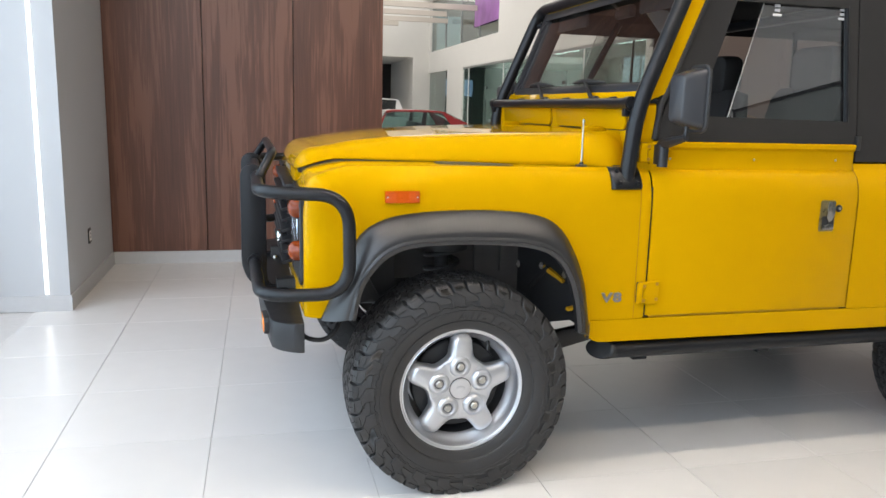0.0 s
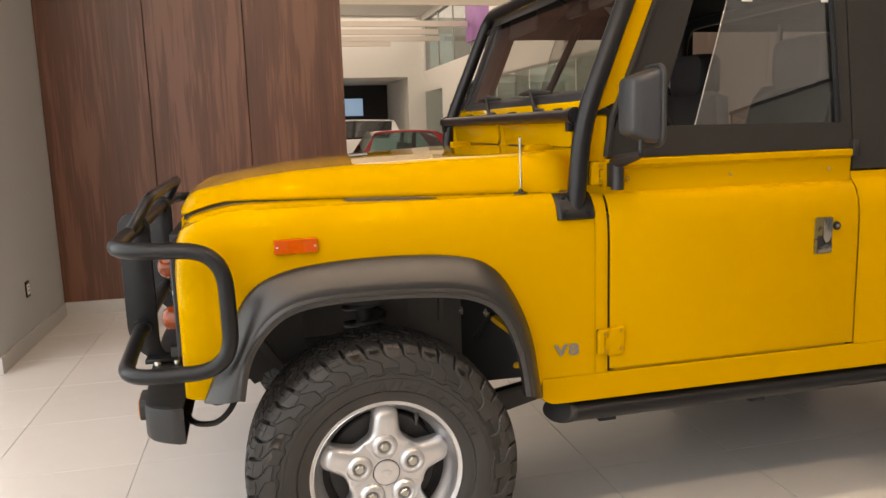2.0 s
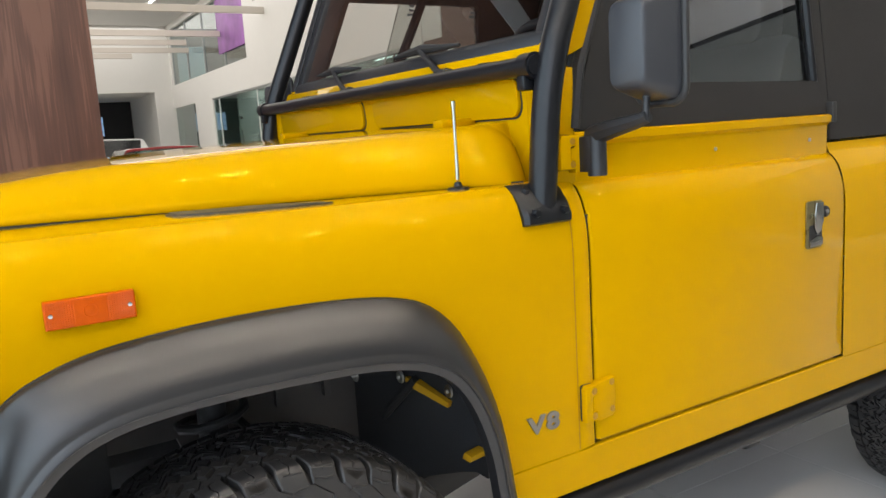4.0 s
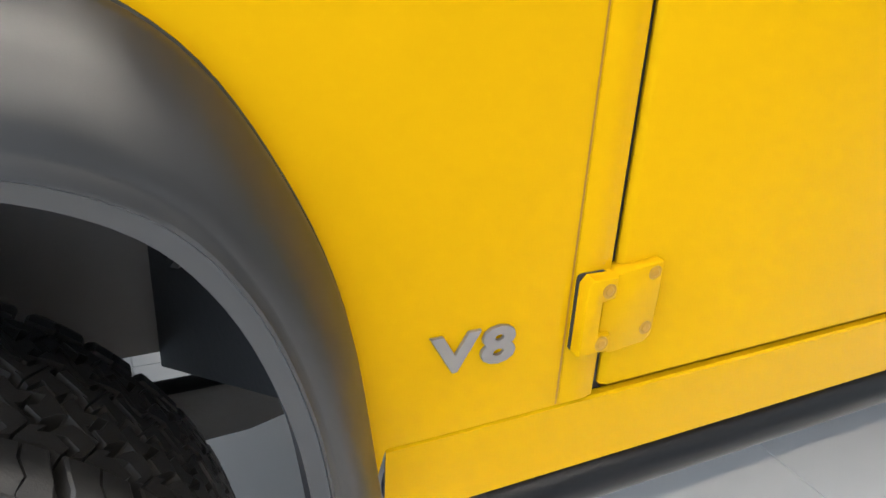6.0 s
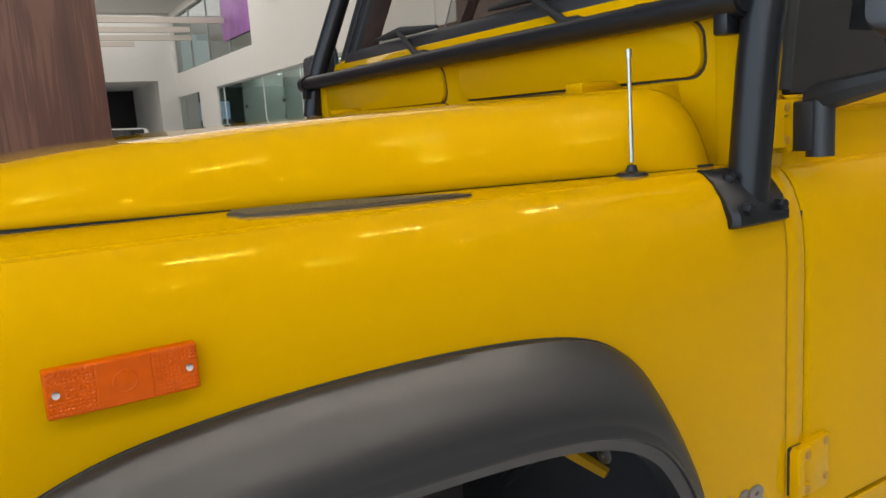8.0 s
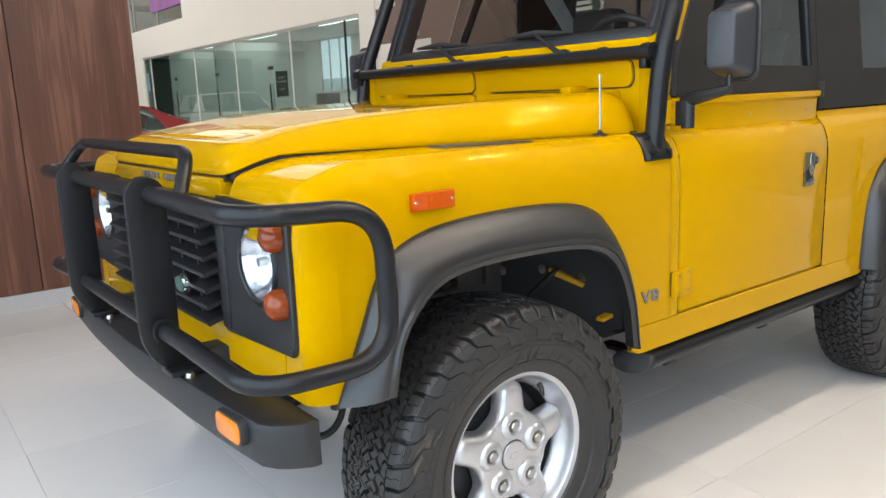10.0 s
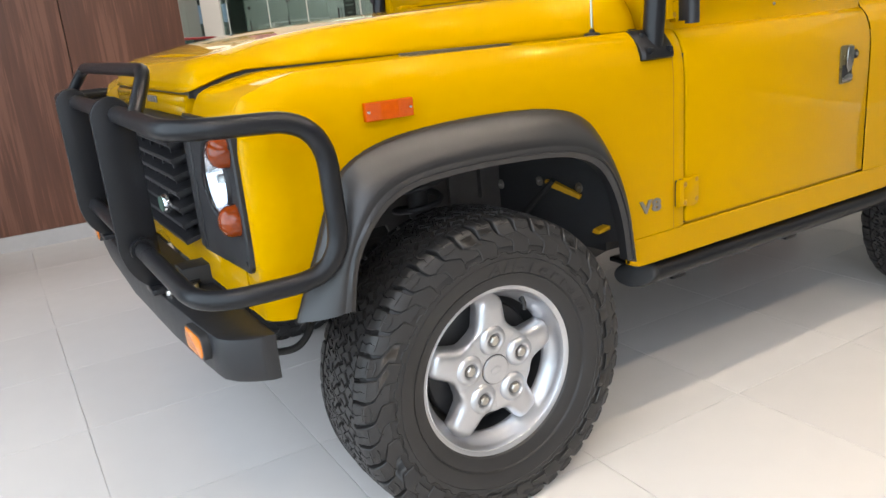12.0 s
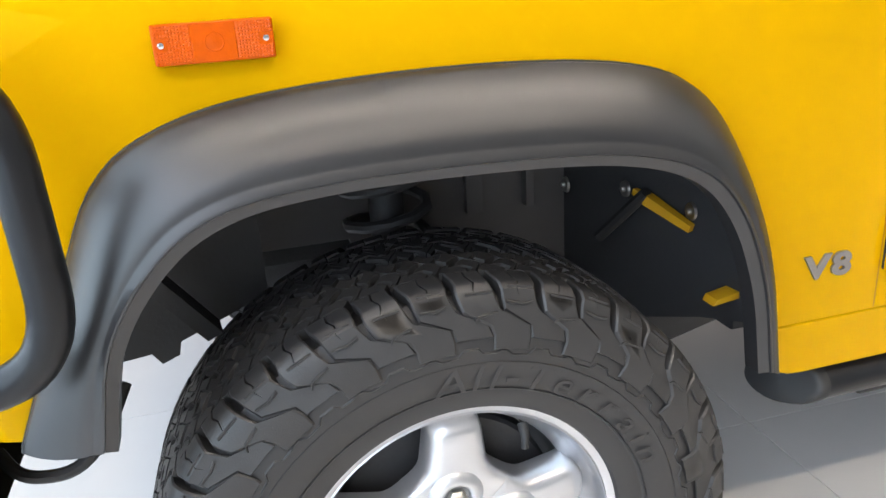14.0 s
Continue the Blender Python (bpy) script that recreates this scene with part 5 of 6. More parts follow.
for flip in (False, True):
    s = (lambda y: 2 * CY - y) if flip else (lambda y: y)
    o = quad_ring([(0.728, 1.270), (1.622, 1.270), (1.600, 1.86), (0.955, 1.86)])
    h = quad_ring([(0.800 if flip else 0.905, 1.364), (1.578, 1.356), (1.556, 1.79), (0.968 if flip else 1.060, 1.79)])
    side = part("side_screen", sheet(o, h, 0.028, flip), FABRIC, car, "black cloth-covered upper door frame with sliding window")
    # lower strip that meets the slanting pillar
    b = B(); tube(b, [(0.732, s(0.055), 1.275), (0.750, s(0.055), 1.40), (0.963, s(0.10), 1.86)], 0.014, 8); part("front_edge", b, BLACK_SEAL, side)
    # glass: fixed rear pane with a slanting front edge
    bm = B()
    q = [(1.045, 1.350), (1.585, 1.350), (1.560, 1.80), (1.190, 1.80)]
    bm.faces.new([bm.verts.new((x, s(side_pt(x, z) + 0.018), z)) for x, z in q])
    part("sliding_pane", bm, CAR_GLASS, side, "grey tinted sliding side window").visible_shadow = False
    b = B(); tube(b, [(1.045, s(side_pt(0, 1.35) + 0.018), 1.352), (1.190, s(side_pt(0, 1.8) + 0.018), 1.798)], 0.0022, 8); part("pane_edge", b, STEEL, side)
    b = B(); tube(b, [(1.579, s(side_pt(0, 1.35) + 0.01), 1.352), (1.556, s(side_pt(0, 1.8) + 0.01), 1.798)], 0.011, 8); part("window_channel", b, BLACK_METAL, side)
    # lamp reflections high on the glass, painted as plain pale bars
    for x0 in (1.245, 1.540):
        for k in range(3):
            z = 1.745 + 0.017 * k
            b = B(); bm_w = 0.012 if k else 0.02
            b.faces.new([b.verts.new((x, s(side_pt(x, zz) + 0.015), zz)) for x, zz in ((x0 - bm_w, z), (x0 + bm_w, z), (x0 + bm_w, z + 0.010), (x0 - bm_w, z + 0.010))])
            part("glass_mark", b, SKIRT, side, "small pale bar in place of a lamp reflection", smooth=0)
    # rear quarter of the soft top, with its clear window
    o = quad_ring([(1.628, 1.200), (3.04, 1.200), (2.96, 1.86), (1.606, 1.86)])
    top = 1.828 if flip else 1.78
    h = quad_ring([(1.98, 1.345), (2.86, 1.345), (2.80, top), (1.95, top)])
    q = part("quarter_cloth", sheet(o, h, 0.02, flip), FABRIC, car, "black soft top cloth on the rear side")
    b = B(); b.faces.new([b.verts.new((x, s(side_pt(x, z) + 0.012), z)) for x, z in ((1.88, 1.33), (2.88, 1.33), (2.82, top + 0.01), (1.85, top + 0.01))])
    part("clear_window", b, CAR_GLASS if flip else SMOKED, q, "creased clear plastic window").visible_shadow = False
    b = B(); box(b, 1.612, 1.632, min(s(0.03), s(0.06)), max(s(0.03), s(0.06)), 1.245, 1.30, 0.004); part("fastener", b, BLACK_SEAL, q)
b = B(); tube(b, [(2.47, 1.54, 1.22), (2.44, 1.51, 1.86)], 0.014, 10); part("hood_bow", b, BLACK_METAL, car, "thin black bow of the soft top frame")
bm = B()
rows = []
for x in (0.86, 0.90, 1.2, 1.6, 2.2, 2.9, 2.98):
    rows.append([(x, y, z) for y, z in ((0.10, 1.84), (0.105, 1.88), (0.13, 1.91), (0.20, 1.925), (CY, 1.945), (2 * CY - 0.20, 1.925), (2 * CY - 0.13, 1.91), (2 * CY - 0.105, 1.88), (2 * CY - 0.10, 1.84))])
grid(bm, rows)
ext = bmesh.ops.extrude_face_region(bm, geom=bm.faces[:])
for e in ext["geom"]:
    if isinstance(e, bmesh.types.BMVert):
        e.co.z -= 0.012
part("roof_cloth", bm, FABRIC, car, "black soft top roof cloth")
bm = B(); prism(bm, [(0.10, 1.20), (2 * CY - 0.10, 1.20), (2 * CY - 0.14, 1.90), (0.14, 1.90)], "x", 2.97, 2.99); part("rear_cloth", bm, FABRIC, car)

INTERIOR = material("dark_cabin_trim", (0.014, 0.013, 0.0125), 0.65, vary=0.2, scale=20, bump=0.15)
bm = B(); prism(bm, [(0.74, 1.10), (0.72, 1.37), (0.80, 1.385), (0.93, 1.34), (0.96, 1.20), (0.90, 1.08)], "y", 0.11, 2 * CY - 0.11, 0.012)
dash = part("dashboard", bm, INTERIOR, car, "dark moulded dashboard")
b = B(); prism(b, [(0.80, 1.38), (0.83, 1.43), (0.92, 1.42), (0.93, 1.35)], "y", 0.30, 0.62, 0.01); part("instrument_binnacle", b, INTERIOR, dash)
b = B()
ring = [Vector((0.195 * math.cos(a), 0.195 * math.sin(a), 0)) for a in [2 * math.pi * k / 40 for k in range(41)]]
tube(b, ring, 0.014, 10, caps=False)
for a in (90, 210, 330):
    tube(b, [(0, 0, -0.02), (0.19 * math.cos(radians(a)), 0.19 * math.sin(radians(a)), 0)], 0.011, 8)
lathe(b, [(0, 0.01), (0.05, 0.005), (0.055, -0.03), (0, -0.04)], 20, "z")
b.transform(Matrix.Translation((1.06, 0.45, 1.375)) @ Matrix.Rotation(radians(62), 4, "Y"))
wheel_st = part("steering_wheel", b, BLACK_TRIM, car, "black steering wheel")
b = B(); tube(b, [(1.04, 0.45, 1.365), (0.88, 0.45, 1.29)], 0.025, 12); part("steering_column", b, BLACK_TRIM, wheel_st)
for y in (0.43, 1.19):
    b = B(); box(b, 1.20, 1.70, y - 0.24, y + 0.24, 0.98, 1.12, 0.04, 3); seat = part("front_seat", b, INTERIOR, car, "black front seat with headrest")
    b = B(); prism(b, [(1.62, 1.08), (1.56, 1.10), (1.66, 1.46), (1.70, 1.50), (1.78, 1.48), (1.80, 1.10)], "y", y - 0.23, y + 0.23, 0.03); part("backrest", b, INTERIOR, seat)
    b = B(); prism(b, rounded(y - 0.135, y + 0.135, 1.48, 1.675, 0.05, 4), "x", 1.68, 1.80, 0.025); part("headrest", b, INTERIOR, seat)
    for dy in (-0.06, 0.06):
        b = B(); tube(b, [(1.72, y + dy, 1.45), (1.72, y + dy, 1.56)], 0.007, 8); part("headrest_post", b, CHROME, seat)
b = B(); tube(b, fillet([(1.86, 0.17, 0.9), (1.84, 0.20, 1.84), (1.84, 2 * CY - 0.20, 1.84), (1.86, 2 * CY - 0.17, 0.9)], 0.14, 8), 0.026, 12); part("cabin_roll_bar", b, BLACK_METAL, car, "black roll bar behind the seats")
b = B(); prism(b, rounded(0.73, 0.89, 1.795, 1.85, 0.02), "x", 0.955, 0.985, 0.008); mir = part("inner_mirror", b, BLACK_TRIM, car, "black inner rear-view mirror")
b = B(); tube(b, [(0.95, CY, 1.83), (0.88, CY, 1.89)], 0.008, 8); part("stalk", b, BLACK_TRIM, mir)
for y in (0.35, 1.27):
    b = B(); prism(b, rounded(y - 0.20, y + 0.20, 1.78, 1.885, 0.02), "x", 0.90, 0.915, 0.006); part("sun_visor", b, INTERIOR, car)
b = B(); prism(b, [(1.345, 1.922), (1.493, 1.922), (1.85, 1.49), (1.735, 1.50)], "y", 1.346, 1.350); part("hood_strap", b, material("grey_webbing", (0.42, 0.44, 0.43), 0.8, vary=0.1, bump=0.3, bump_scale=700), car, "flat grey webbing strap under the soft top")
b = B(); tube(b, [(1.085, 1.50, 1.45), (1.29, 1.50, 1.85)], 0.019, 8); part("grab_rail", b, BLACK_METAL, car)

# ---- mirrors ----
MIRROR_GREY = material("grey_grained_plastic", (0.023, 0.0245, 0.028), 0.42, vary=0.06, bump=0.15, bump_scale=900)
for flip in (False, True):
    s = (lambda y: 2 * CY - y) if flip else (lambda y: y)
    def my(bm_):
        return mirror_y(bm_, CY) if flip else bm_
    b = B(); tube(b, fillet([(0.742, -0.002, 1.178), (0.742, -0.002, 1.263)], 0.01), 0.0195, 16); box(b, 0.722, 0.748, -0.004, 0.042, 1.186, 1.258, 0.004); arm = part("mirror_arm", my(b), BLACK_TRIM, car, "black outside mirror on a bent arm")
    b = B(); tube(b, [(0.742, 0.014, 1.258), (0.742, -0.012, 1.264), (0.748, -0.110, 1.283), (0.750, -0.133, 1.290)], [0.019, 0.021, 0.0145, 0.0125], 8); tube(b, [(0.750, -0.127, 1.284), (0.752, -0.128, 1.330)], 0.0075, 10); part("arm_rod", my(b), BLACK_TRIM, arm)
    # housing: a rounded box, deeper in the middle, mirror glass behind
    bm = B()
    rows = []
    for k, (x, g) in enumerate(((0.704, 0.72), (0.7065, 0.755), (0.712, 0.785), (0.742, 0.885), (0.770, 0.965), (0.780, 1.0), (0.788, 1.0))):
        ring = rounded(-0.055 * g, 0.055 * g, -0.104 * g, 0.104 * g, 0.026 * g, 5)
        rows.append([(x, -0.132 + u + 0.03 * (1 - g), 1.421 + v) for u, v in ring] + [(x, -0.132 + ring[0][0] + 0.03 * (1 - g), 1.421 + ring[0][1])])
    V = grid(bm, rows)
    bmesh.ops.remove_doubles(bm, verts=bm.verts, dist=1e-5)
    front = [v for v in bm.verts if abs(v.co.x - 0.704) < 1e-5]
    bmesh.ops.contextual_create(bm, geom=front)
    part("mirror_housing", my(bm), MIRROR_GREY, arm, "dark grey moulded mirror housing")
    b = B(); prism(b, rounded(-0.183, -0.081, 1.320, 1.522, 0.026), "x", 0.780, 0.783); part("mirror_glass", my(b), CHROME, arm, "mirror glass")
    b = B(); ring = rounded(-0.192, -0.072, 1.312, 1.530, 0.032, 6); tube(b, [(0.786, y, z) for y, z in ring + ring[:1]], 0.0075, 8, caps=False); part("mirror_rim", my(b), BLACK_SEAL, arm)

# ---- marker lamp, badge, aerial, vents ----
for flip in (False, True):
    s = (lambda y: 2 * CY - y) if flip else (lambda y: y)
    b = B(); box(b, -0.2795, -0.1615, min(s(-0.0005), s(-0.014)), max(s(-0.0005), s(-0.014)), 1.0515, 1.0915, 0.0018, 2); lamp = part("side_marker", b, ORANGE, car, "orange reflective side marker lamp", smooth=0)
    b = B(); box(b, -0.242, -0.199, min(s(-0.0125), s(-0.0148)), max(s(-0.0125), s(-0.0148)), 1.0525, 1.0905, 0.0006, 1); part("marker_lens", b, ORANGE, lamp, smooth=0)
    b = B(); lathe(b, [(0, -0.0152), (0.0035, -0.0156), (0.0050, -0.0150), (0.0085, -0.0150), (0.0092, -0.0156), (0.0100, -0.0146)], 24, "y", (-0.2205, 0, 1.0715)); part("lens_eye", mirror_y(b, CY) if flip else b, ORANGE, lamp)
    for xa in (-0.2780, -0.1980):
        b = B()
        for zz in range(12):
            for k in range(11):
                c = Vector((xa + 0.0032 * (k + 0.5), 0, 1.0530 + 0.0031 * (zz + 0.5)))
                if abs(c.z - 1.0715) < 0.006 and (abs(c.x + 0.2715) < 0.007 or abs(c.x + 0.1695) < 0.007):
                    continue
                q = [b.verts.new((c.x + dx * 0.0016, s(-0.0141), c.z + dz * 0.00155)) for dx, dz in ((-1, -1), (1, -1), (1, 1), (-1, 1))]
                top = b.verts.new((c.x, s(-0.0150), c.z))
                for e in range(4):
                    b.faces.new((q[e], q[(e + 1) % 4], top))
        tagged(part("reflector_field", b, ORANGE, lamp, smooth=0), kind="stuff")
    for x, z in ((-0.2715, 1.0715), (-0.1695, 1.0715)):
        b = B(); lathe(b, [(0, -0.0165), (0.003, -0.016), (0.0042, -0.0135)], 12, "y", (x, 0, z)); part("screw", mirror_y(b, CY) if flip else b, CHROME, lamp)
b = text_bm("V8", 0.0565, 0.0015, Matrix.Translation((0.576, -0.0025, 0.6925)) @ Matrix.Rotation(radians(90), 4, "X") @ Matrix.Diagonal((1.18, 0.86, 1, 1)), 0.0006, 1.16, 0.0, 0.0016)
part("number_badge", b, BADGE, car, "grey raised V8 badge", smooth=30)

# cowl vents on the wing tops
for flip in (False, True):
    s = (lambda y: 2 * CY - y) if flip else (lambda y: y)
    vent_out = [(-0.035, 0.012), (-0.06, 0.05), (-0.055, 0.085), (-0.02, 0.105), (0.05, 0.110), (0.13, 0.105), (0.195, 0.092), (0.207, 0.084), (0.20, 0.072), (0.14, 0.030), (0.09, 0.012)]
    b = B(); prism(b, [(x, s(gap_y(x) - k)) for x, k in vent_out], "z", 1.1670, 1.1742, 0.001); vent = part("wing_vent", b, VENT_BED, car, "dark slotted vent let into the wing top")
    for k in range(48):
        x = -0.048 + 0.00512 * k
        ya, yb = gap_y(x) - (0.092 if x < 0.12 else 0.092 - (x - 0.12) * 0.16), gap_y(x) - (0.022 if x < 0.08 else 0.022 + (x - 0.08) * 0.42)
        b = B(); box(b, x, x + 0.0026, min(s(ya), s(yb)), max(s(ya), s(yb)), 1.1740, 1.1752); part("vent_rib", b, MESH_DARK, vent, smooth=0)
b = B(); lathe(b, [(0, 0.016), (0.006, 0.014), (0.009, 0.006), (0.02, 0.004), (0.023, 0.0), (0.023, -0.006)], 20, "z", (0.472, 0.103, 1.172)); ant = part("aerial", b, BLACK_METAL, car, "short telescopic chrome aerial on black foot")
b = B(); tube(b, [(0.472, 0.103, 1.19), (0.472, 0.1033, 1.24)], 0.0036, 10); tube(b, [(0.472, 0.1033, 1.24), (0.472, 0.104, 1.33)], 0.0028, 10); tube(b, [(0.472, 0.104, 1.33), (0.472, 0.104, 1.342)], 0.0042, 10); part("rod", b, STEEL, ant, "bright metal rod")

# ---- wheels ----
def tyre_mesh():
    R, W = 0.402, 0.1325
    prof = [(0.222, -0.098), (0.228, -0.112), (0.245, -0.121), (0.258, -0.1225), (0.262, -0.1255), (0.268, -0.1295), (0.300, -0.1345), (0.325, -0.1340), (0.350, -0.1270), (0.368, -0.1175), (0.380, -0.106), (0.3845, -0.09)]
    prof += [(0.3865, -0.05), (0.387, 0.0)]
    prof += [(r, -a) for r, a in prof[-2::-1]]
    bm = B()
    lathe(bm, prof, 96)
    return bm, R, W


def wrap(r, y, th):
    return (r * math.cos(th), y, r * math.sin(th))


def cut(poly, a0, slope, keep):
    """The part of an outline on one side of a slanting cut."""
    out = []
    f = [keep * (p[0] - a0 - slope * p[1]) for p in poly]
    for i, p in enumerate(poly):
        j = (i + 1) % len(poly)
        if f[i] >= 0:
            out.append(p)
        if f[i] * f[j] < 0:
            t = f[i] / (f[i] - f[j])
            out.append((p[0] + (poly[j][0] - p[0]) * t, p[1] + (poly[j][1] - p[1]) * t))
    return out


def tread_mesh(rng):
    """Interlocking siped blocks round the tread, and stepped shoulder lugs that run down the side."""
    verts, faces = [], []

    def block(poly, r0, r1, inset=0.0011):
        n = len(poly)
        if n < 3:
            return
        ca, cy = sum(p[0] for p in poly) / n, sum(p[1] for p in poly) / n
        i0 = len(verts)
        for a, y in poly:
            verts.append(wrap(r0, y, a))
        for a, y in poly:
            crown = 0.010 * (y / 0.12) ** 2
            da, dy = (a - ca) * 0.4, y - cy
            d = max(0.004, math.hypot(da, dy))
            k = max(0.6, 1 - inset / d)
            verts.append(wrap(r1 - crown, cy + dy * k, ca + (a - ca) * k))
        faces.append(tuple(range(i0 + n, i0 + 2 * n)))
        for k in range(n):
            j = (k + 1) % n
            faces.append((i0 + k, i0 + j, i0 + n + j, i0 + n + k))

    def siped(poly, r0, r1, slope, gap=0.0007):
        ca = sum(p[0] for p in poly) / len(poly) - slope * sum(p[1] for p in poly) / len(poly)
        g = gap / 0.8
        block(cut(poly, ca + g, slope, 1), r0, r1, 0.0012)
        block(cut(poly, ca - g, slope, -1), r0, r1 - 0.0006, 0.0012)

    N = 44
    P = 2 * math.pi / N
    S = [(0.4000, 0.0850), (0.3988, 0.1000), (0.3955, 0.1120), (0.3890, 0.1205), (0.3800, 0.1262), (0.3680, 0.1310), (0.3500, 0.1355), (0.3360, 0.1375), (0.3200, 0.1382)]
    BED = [(0.3850, 0.0850), (0.3840, 0.0960), (0.3805, 0.1045), (0.3745, 0.1115), (0.3695, 0.1190), (0.3618, 0.1262), (0.3465, 0.1325), (0.3340, 0.1352), (0.3195, 0.1365)]
    # middle line and width of the groove beside each kind of lug, along the section
    KINK = ([0.14, 0.10, 0.02, -0.03, -0.06, -0.14, -0.88, -0.95, -0.95], [0.06, 0.00, -0.02, 0.00, -0.05, -0.15, -0.84, -0.95, -0.95])
    WIDE = ([0.17, 0.18, 0.20, 0.19, 0.16, 0.11, 0.004, 0.0, 0.0], [0.15, 0.16, 0.18, 0.17, 0.14, 0.10, 0.004, 0.004, 0.004])

    def lug(a, sgn, kind):
        low = 9 if kind == 0 else 8
        for half in (0, 1):
            i0 = len(verts)
            for q in range(low):
                r, y = S[q]
                br, by = BED[q]
                if kind == 1 and q >= 4:
                    y, r = y - 0.0030 * (1.0 if q < 7 else 0.0), r - 0.0010
                e = (a - 0.5 * P + (KINK[kind][q] + WIDE[kind][q] / 2) * P) if half == 0 else (a + 0.5 * P + (KINK[1 - kind][q] - WIDE[1 - kind][q] / 2) * P)
                mid = a + (KINK[0][q] + KINK[1][q]) / 2 * P
                slit = ((0.024, 0.024, 0.018, 0.008) + (0.0,) * 5)[q] * P * (1 if half else -1)
                m = mid + slit + (0.03 * P * (1 if q % 2 else -1) if q < 4 else 0.0)
                lift = 0.0016
                verts.append(wrap(br, sgn * by, e))
                verts.append(wrap(r - lift, sgn * (y - lift), e))
                verts.append(wrap(r, sgn * y, e + (m - e) * 0.10))
                verts.append(wrap(r, sgn * y, m))
                verts.append(wrap(br, sgn * by, m))
            for q in range(low - 1):
                for c in range(4):
                    p = i0 + 5 * q + c
                    faces.append((p, p + 1, p + 6, p + 5))
            for q in (0, low - 1):
                p = i0 + 5 * q
                faces.append((p, p + 1, p + 2, p + 3, p + 4))

    for i in range(N):
        a = i * P
        for sgn in (-1, 1):
            lug(a + (1.05 * P if sgn > 0 else 0.55 * P), sgn, i % 2)
    # five rows of interlocking blocks between wavy grooves
    M = 50
    Q = 2 * math.pi / M
    ROWS = [-0.0835, -0.0505, -0.0170, 0.0170, 0.0505, 0.0835]

    def seam(k, a):
        u = (a / Q * (1.0 if k % 2 else 2.0) + 0.37 * k) % 1.0
        edge = 0.0020 if k in (0, 5) else 0.0075
        return ROWS[k] + edge * (1 if u < 0.42 else (1 - (u - 0.42) / 0.04) if u < 0.5 else -1 if u < 0.92 else (u - 0.96) / 0.04)

    def cross(i, k, v):
        return (i + 0.43 * k + 0.20 * math.sin(2 * math.pi * v) * (1 if k % 2 else -1) + 0.22 * (v - 0.5)) * Q

    for k in range(5):
        for i in range(M):
            jit = rng.uniform(-0.0006, 0.0006)
            left, right = [], []
            for v in (0.0, 0.25, 0.5, 0.75, 1.0):
                for side, n in ((left, i), (right, i + 1)):
                    a = cross(n, k, v)
                    side.append((a, seam(k, a) * (1 - v) + seam(k + 1, a) * v))
            low = [(left[0][0] + (right[0][0] - left[0][0]) * u, 0) for u in (0.25, 0.5, 0.75)]
            high = [(left[-1][0] + (right[-1][0] - left[-1][0]) * u, 0) for u in (0.75, 0.5, 0.25)]
            poly = left[:1] + [(a, seam(k, a)) for a, _ in low] + right + [(a, seam(k + 1, a)) for a, _ in high] + left[:0:-1]
            n = len(poly)
            ca, cy = sum(p[0] for p in poly) / n, sum(p[1] for p in poly) / n
            inner = []
            for a, y in poly:
                d = max(0.006, math.hypot((a - ca) * 0.4, y - cy))
                f = 1 - 0.0040 / d
                inner.append((ca + (a - ca) * f, cy + (y - cy) * f))
            siped(inner, 0.384, 0.4036 + jit, 1.4 if k % 2 else -1.4)
    # ledges across the lugs
    for i in range(N):
        for sgn in (-1, 1):
            a = i * P + (1.05 * P if sgn > 0 else 0.55 * P)
            runs = (((-0.34, 0.3765, 0.1268), (-0.10, 0.3735, 0.1276), (0.26, 0.3760, 0.1268)), ((-0.30, 0.3920, 0.1168), (0.24, 0.3920, 0.1168))) if i % 2 else (((-0.50, 0.3640, 0.1322), (-0.05, 0.3600, 0.1332), (0.05, 0.3545, 0.1346)), ((-0.36, 0.3860, 0.1228), (0.22, 0.3860, 0.1228)))
            for run in runs:
                i0 = len(verts)
                for da, r, y in run:
                    for dr, up in ((-0.0022, -0.0006), (-0.0008, 0.0016), (0.0012, 0.0016), (0.0022, -0.0006)):
                        verts.append(wrap(r + dr, sgn * (y + up), a + da * P))
                for k in range(len(run) - 1):
                    for c in range(3):
                        p = i0 + 4 * k + c
                        faces.append((p, p + 1, p + 5, p + 4))
    # zigzag moulding line under the lugs, and the round line under that
    for sgn in (-1, 1):
        pts = []
        for i in range(N // 2):
            a = 2 * i * P
            for da, r in ((0.0, 0.3135), (0.35, 0.3135), (0.5, 0.3200), (0.9, 0.3200), (1.05, 0.3120), (1.5, 0.3105), (1.7, 0.3165), (1.85, 0.3165)):
                pts.append((a + da * P, r))
        i0, n = len(verts), len(pts)
        for a, r in pts:
            for dr, up in ((-0.0020, -0.0006), (0.0, 0.0019), (0.0020, -0.0006)):
                verts.append(wrap(r + dr, sgn * (0.1343 + up), a))
        for k in range(n):
            q, t = i0 + 3 * k, i0 + 3 * ((k + 1) % n)
            faces.extend([(q, q + 1, t + 1, t), (q + 1, q + 2, t + 2, t + 1)])
    me = bpy.data.meshes.new("tread")
    me.from_pydata(verts, [], faces)
    me.validate()
    bm = B()
    bm.from_mesh(me)
    bpy.data.meshes.remove(me)
    return bm


def flatten(bm):
    """Where the tyre meets the floor it is pressed flat."""
    for v in bm.verts:
        if v.co.z < -HUB + 0.001:
            v.co.z = -HUB + 0.001
    return bm


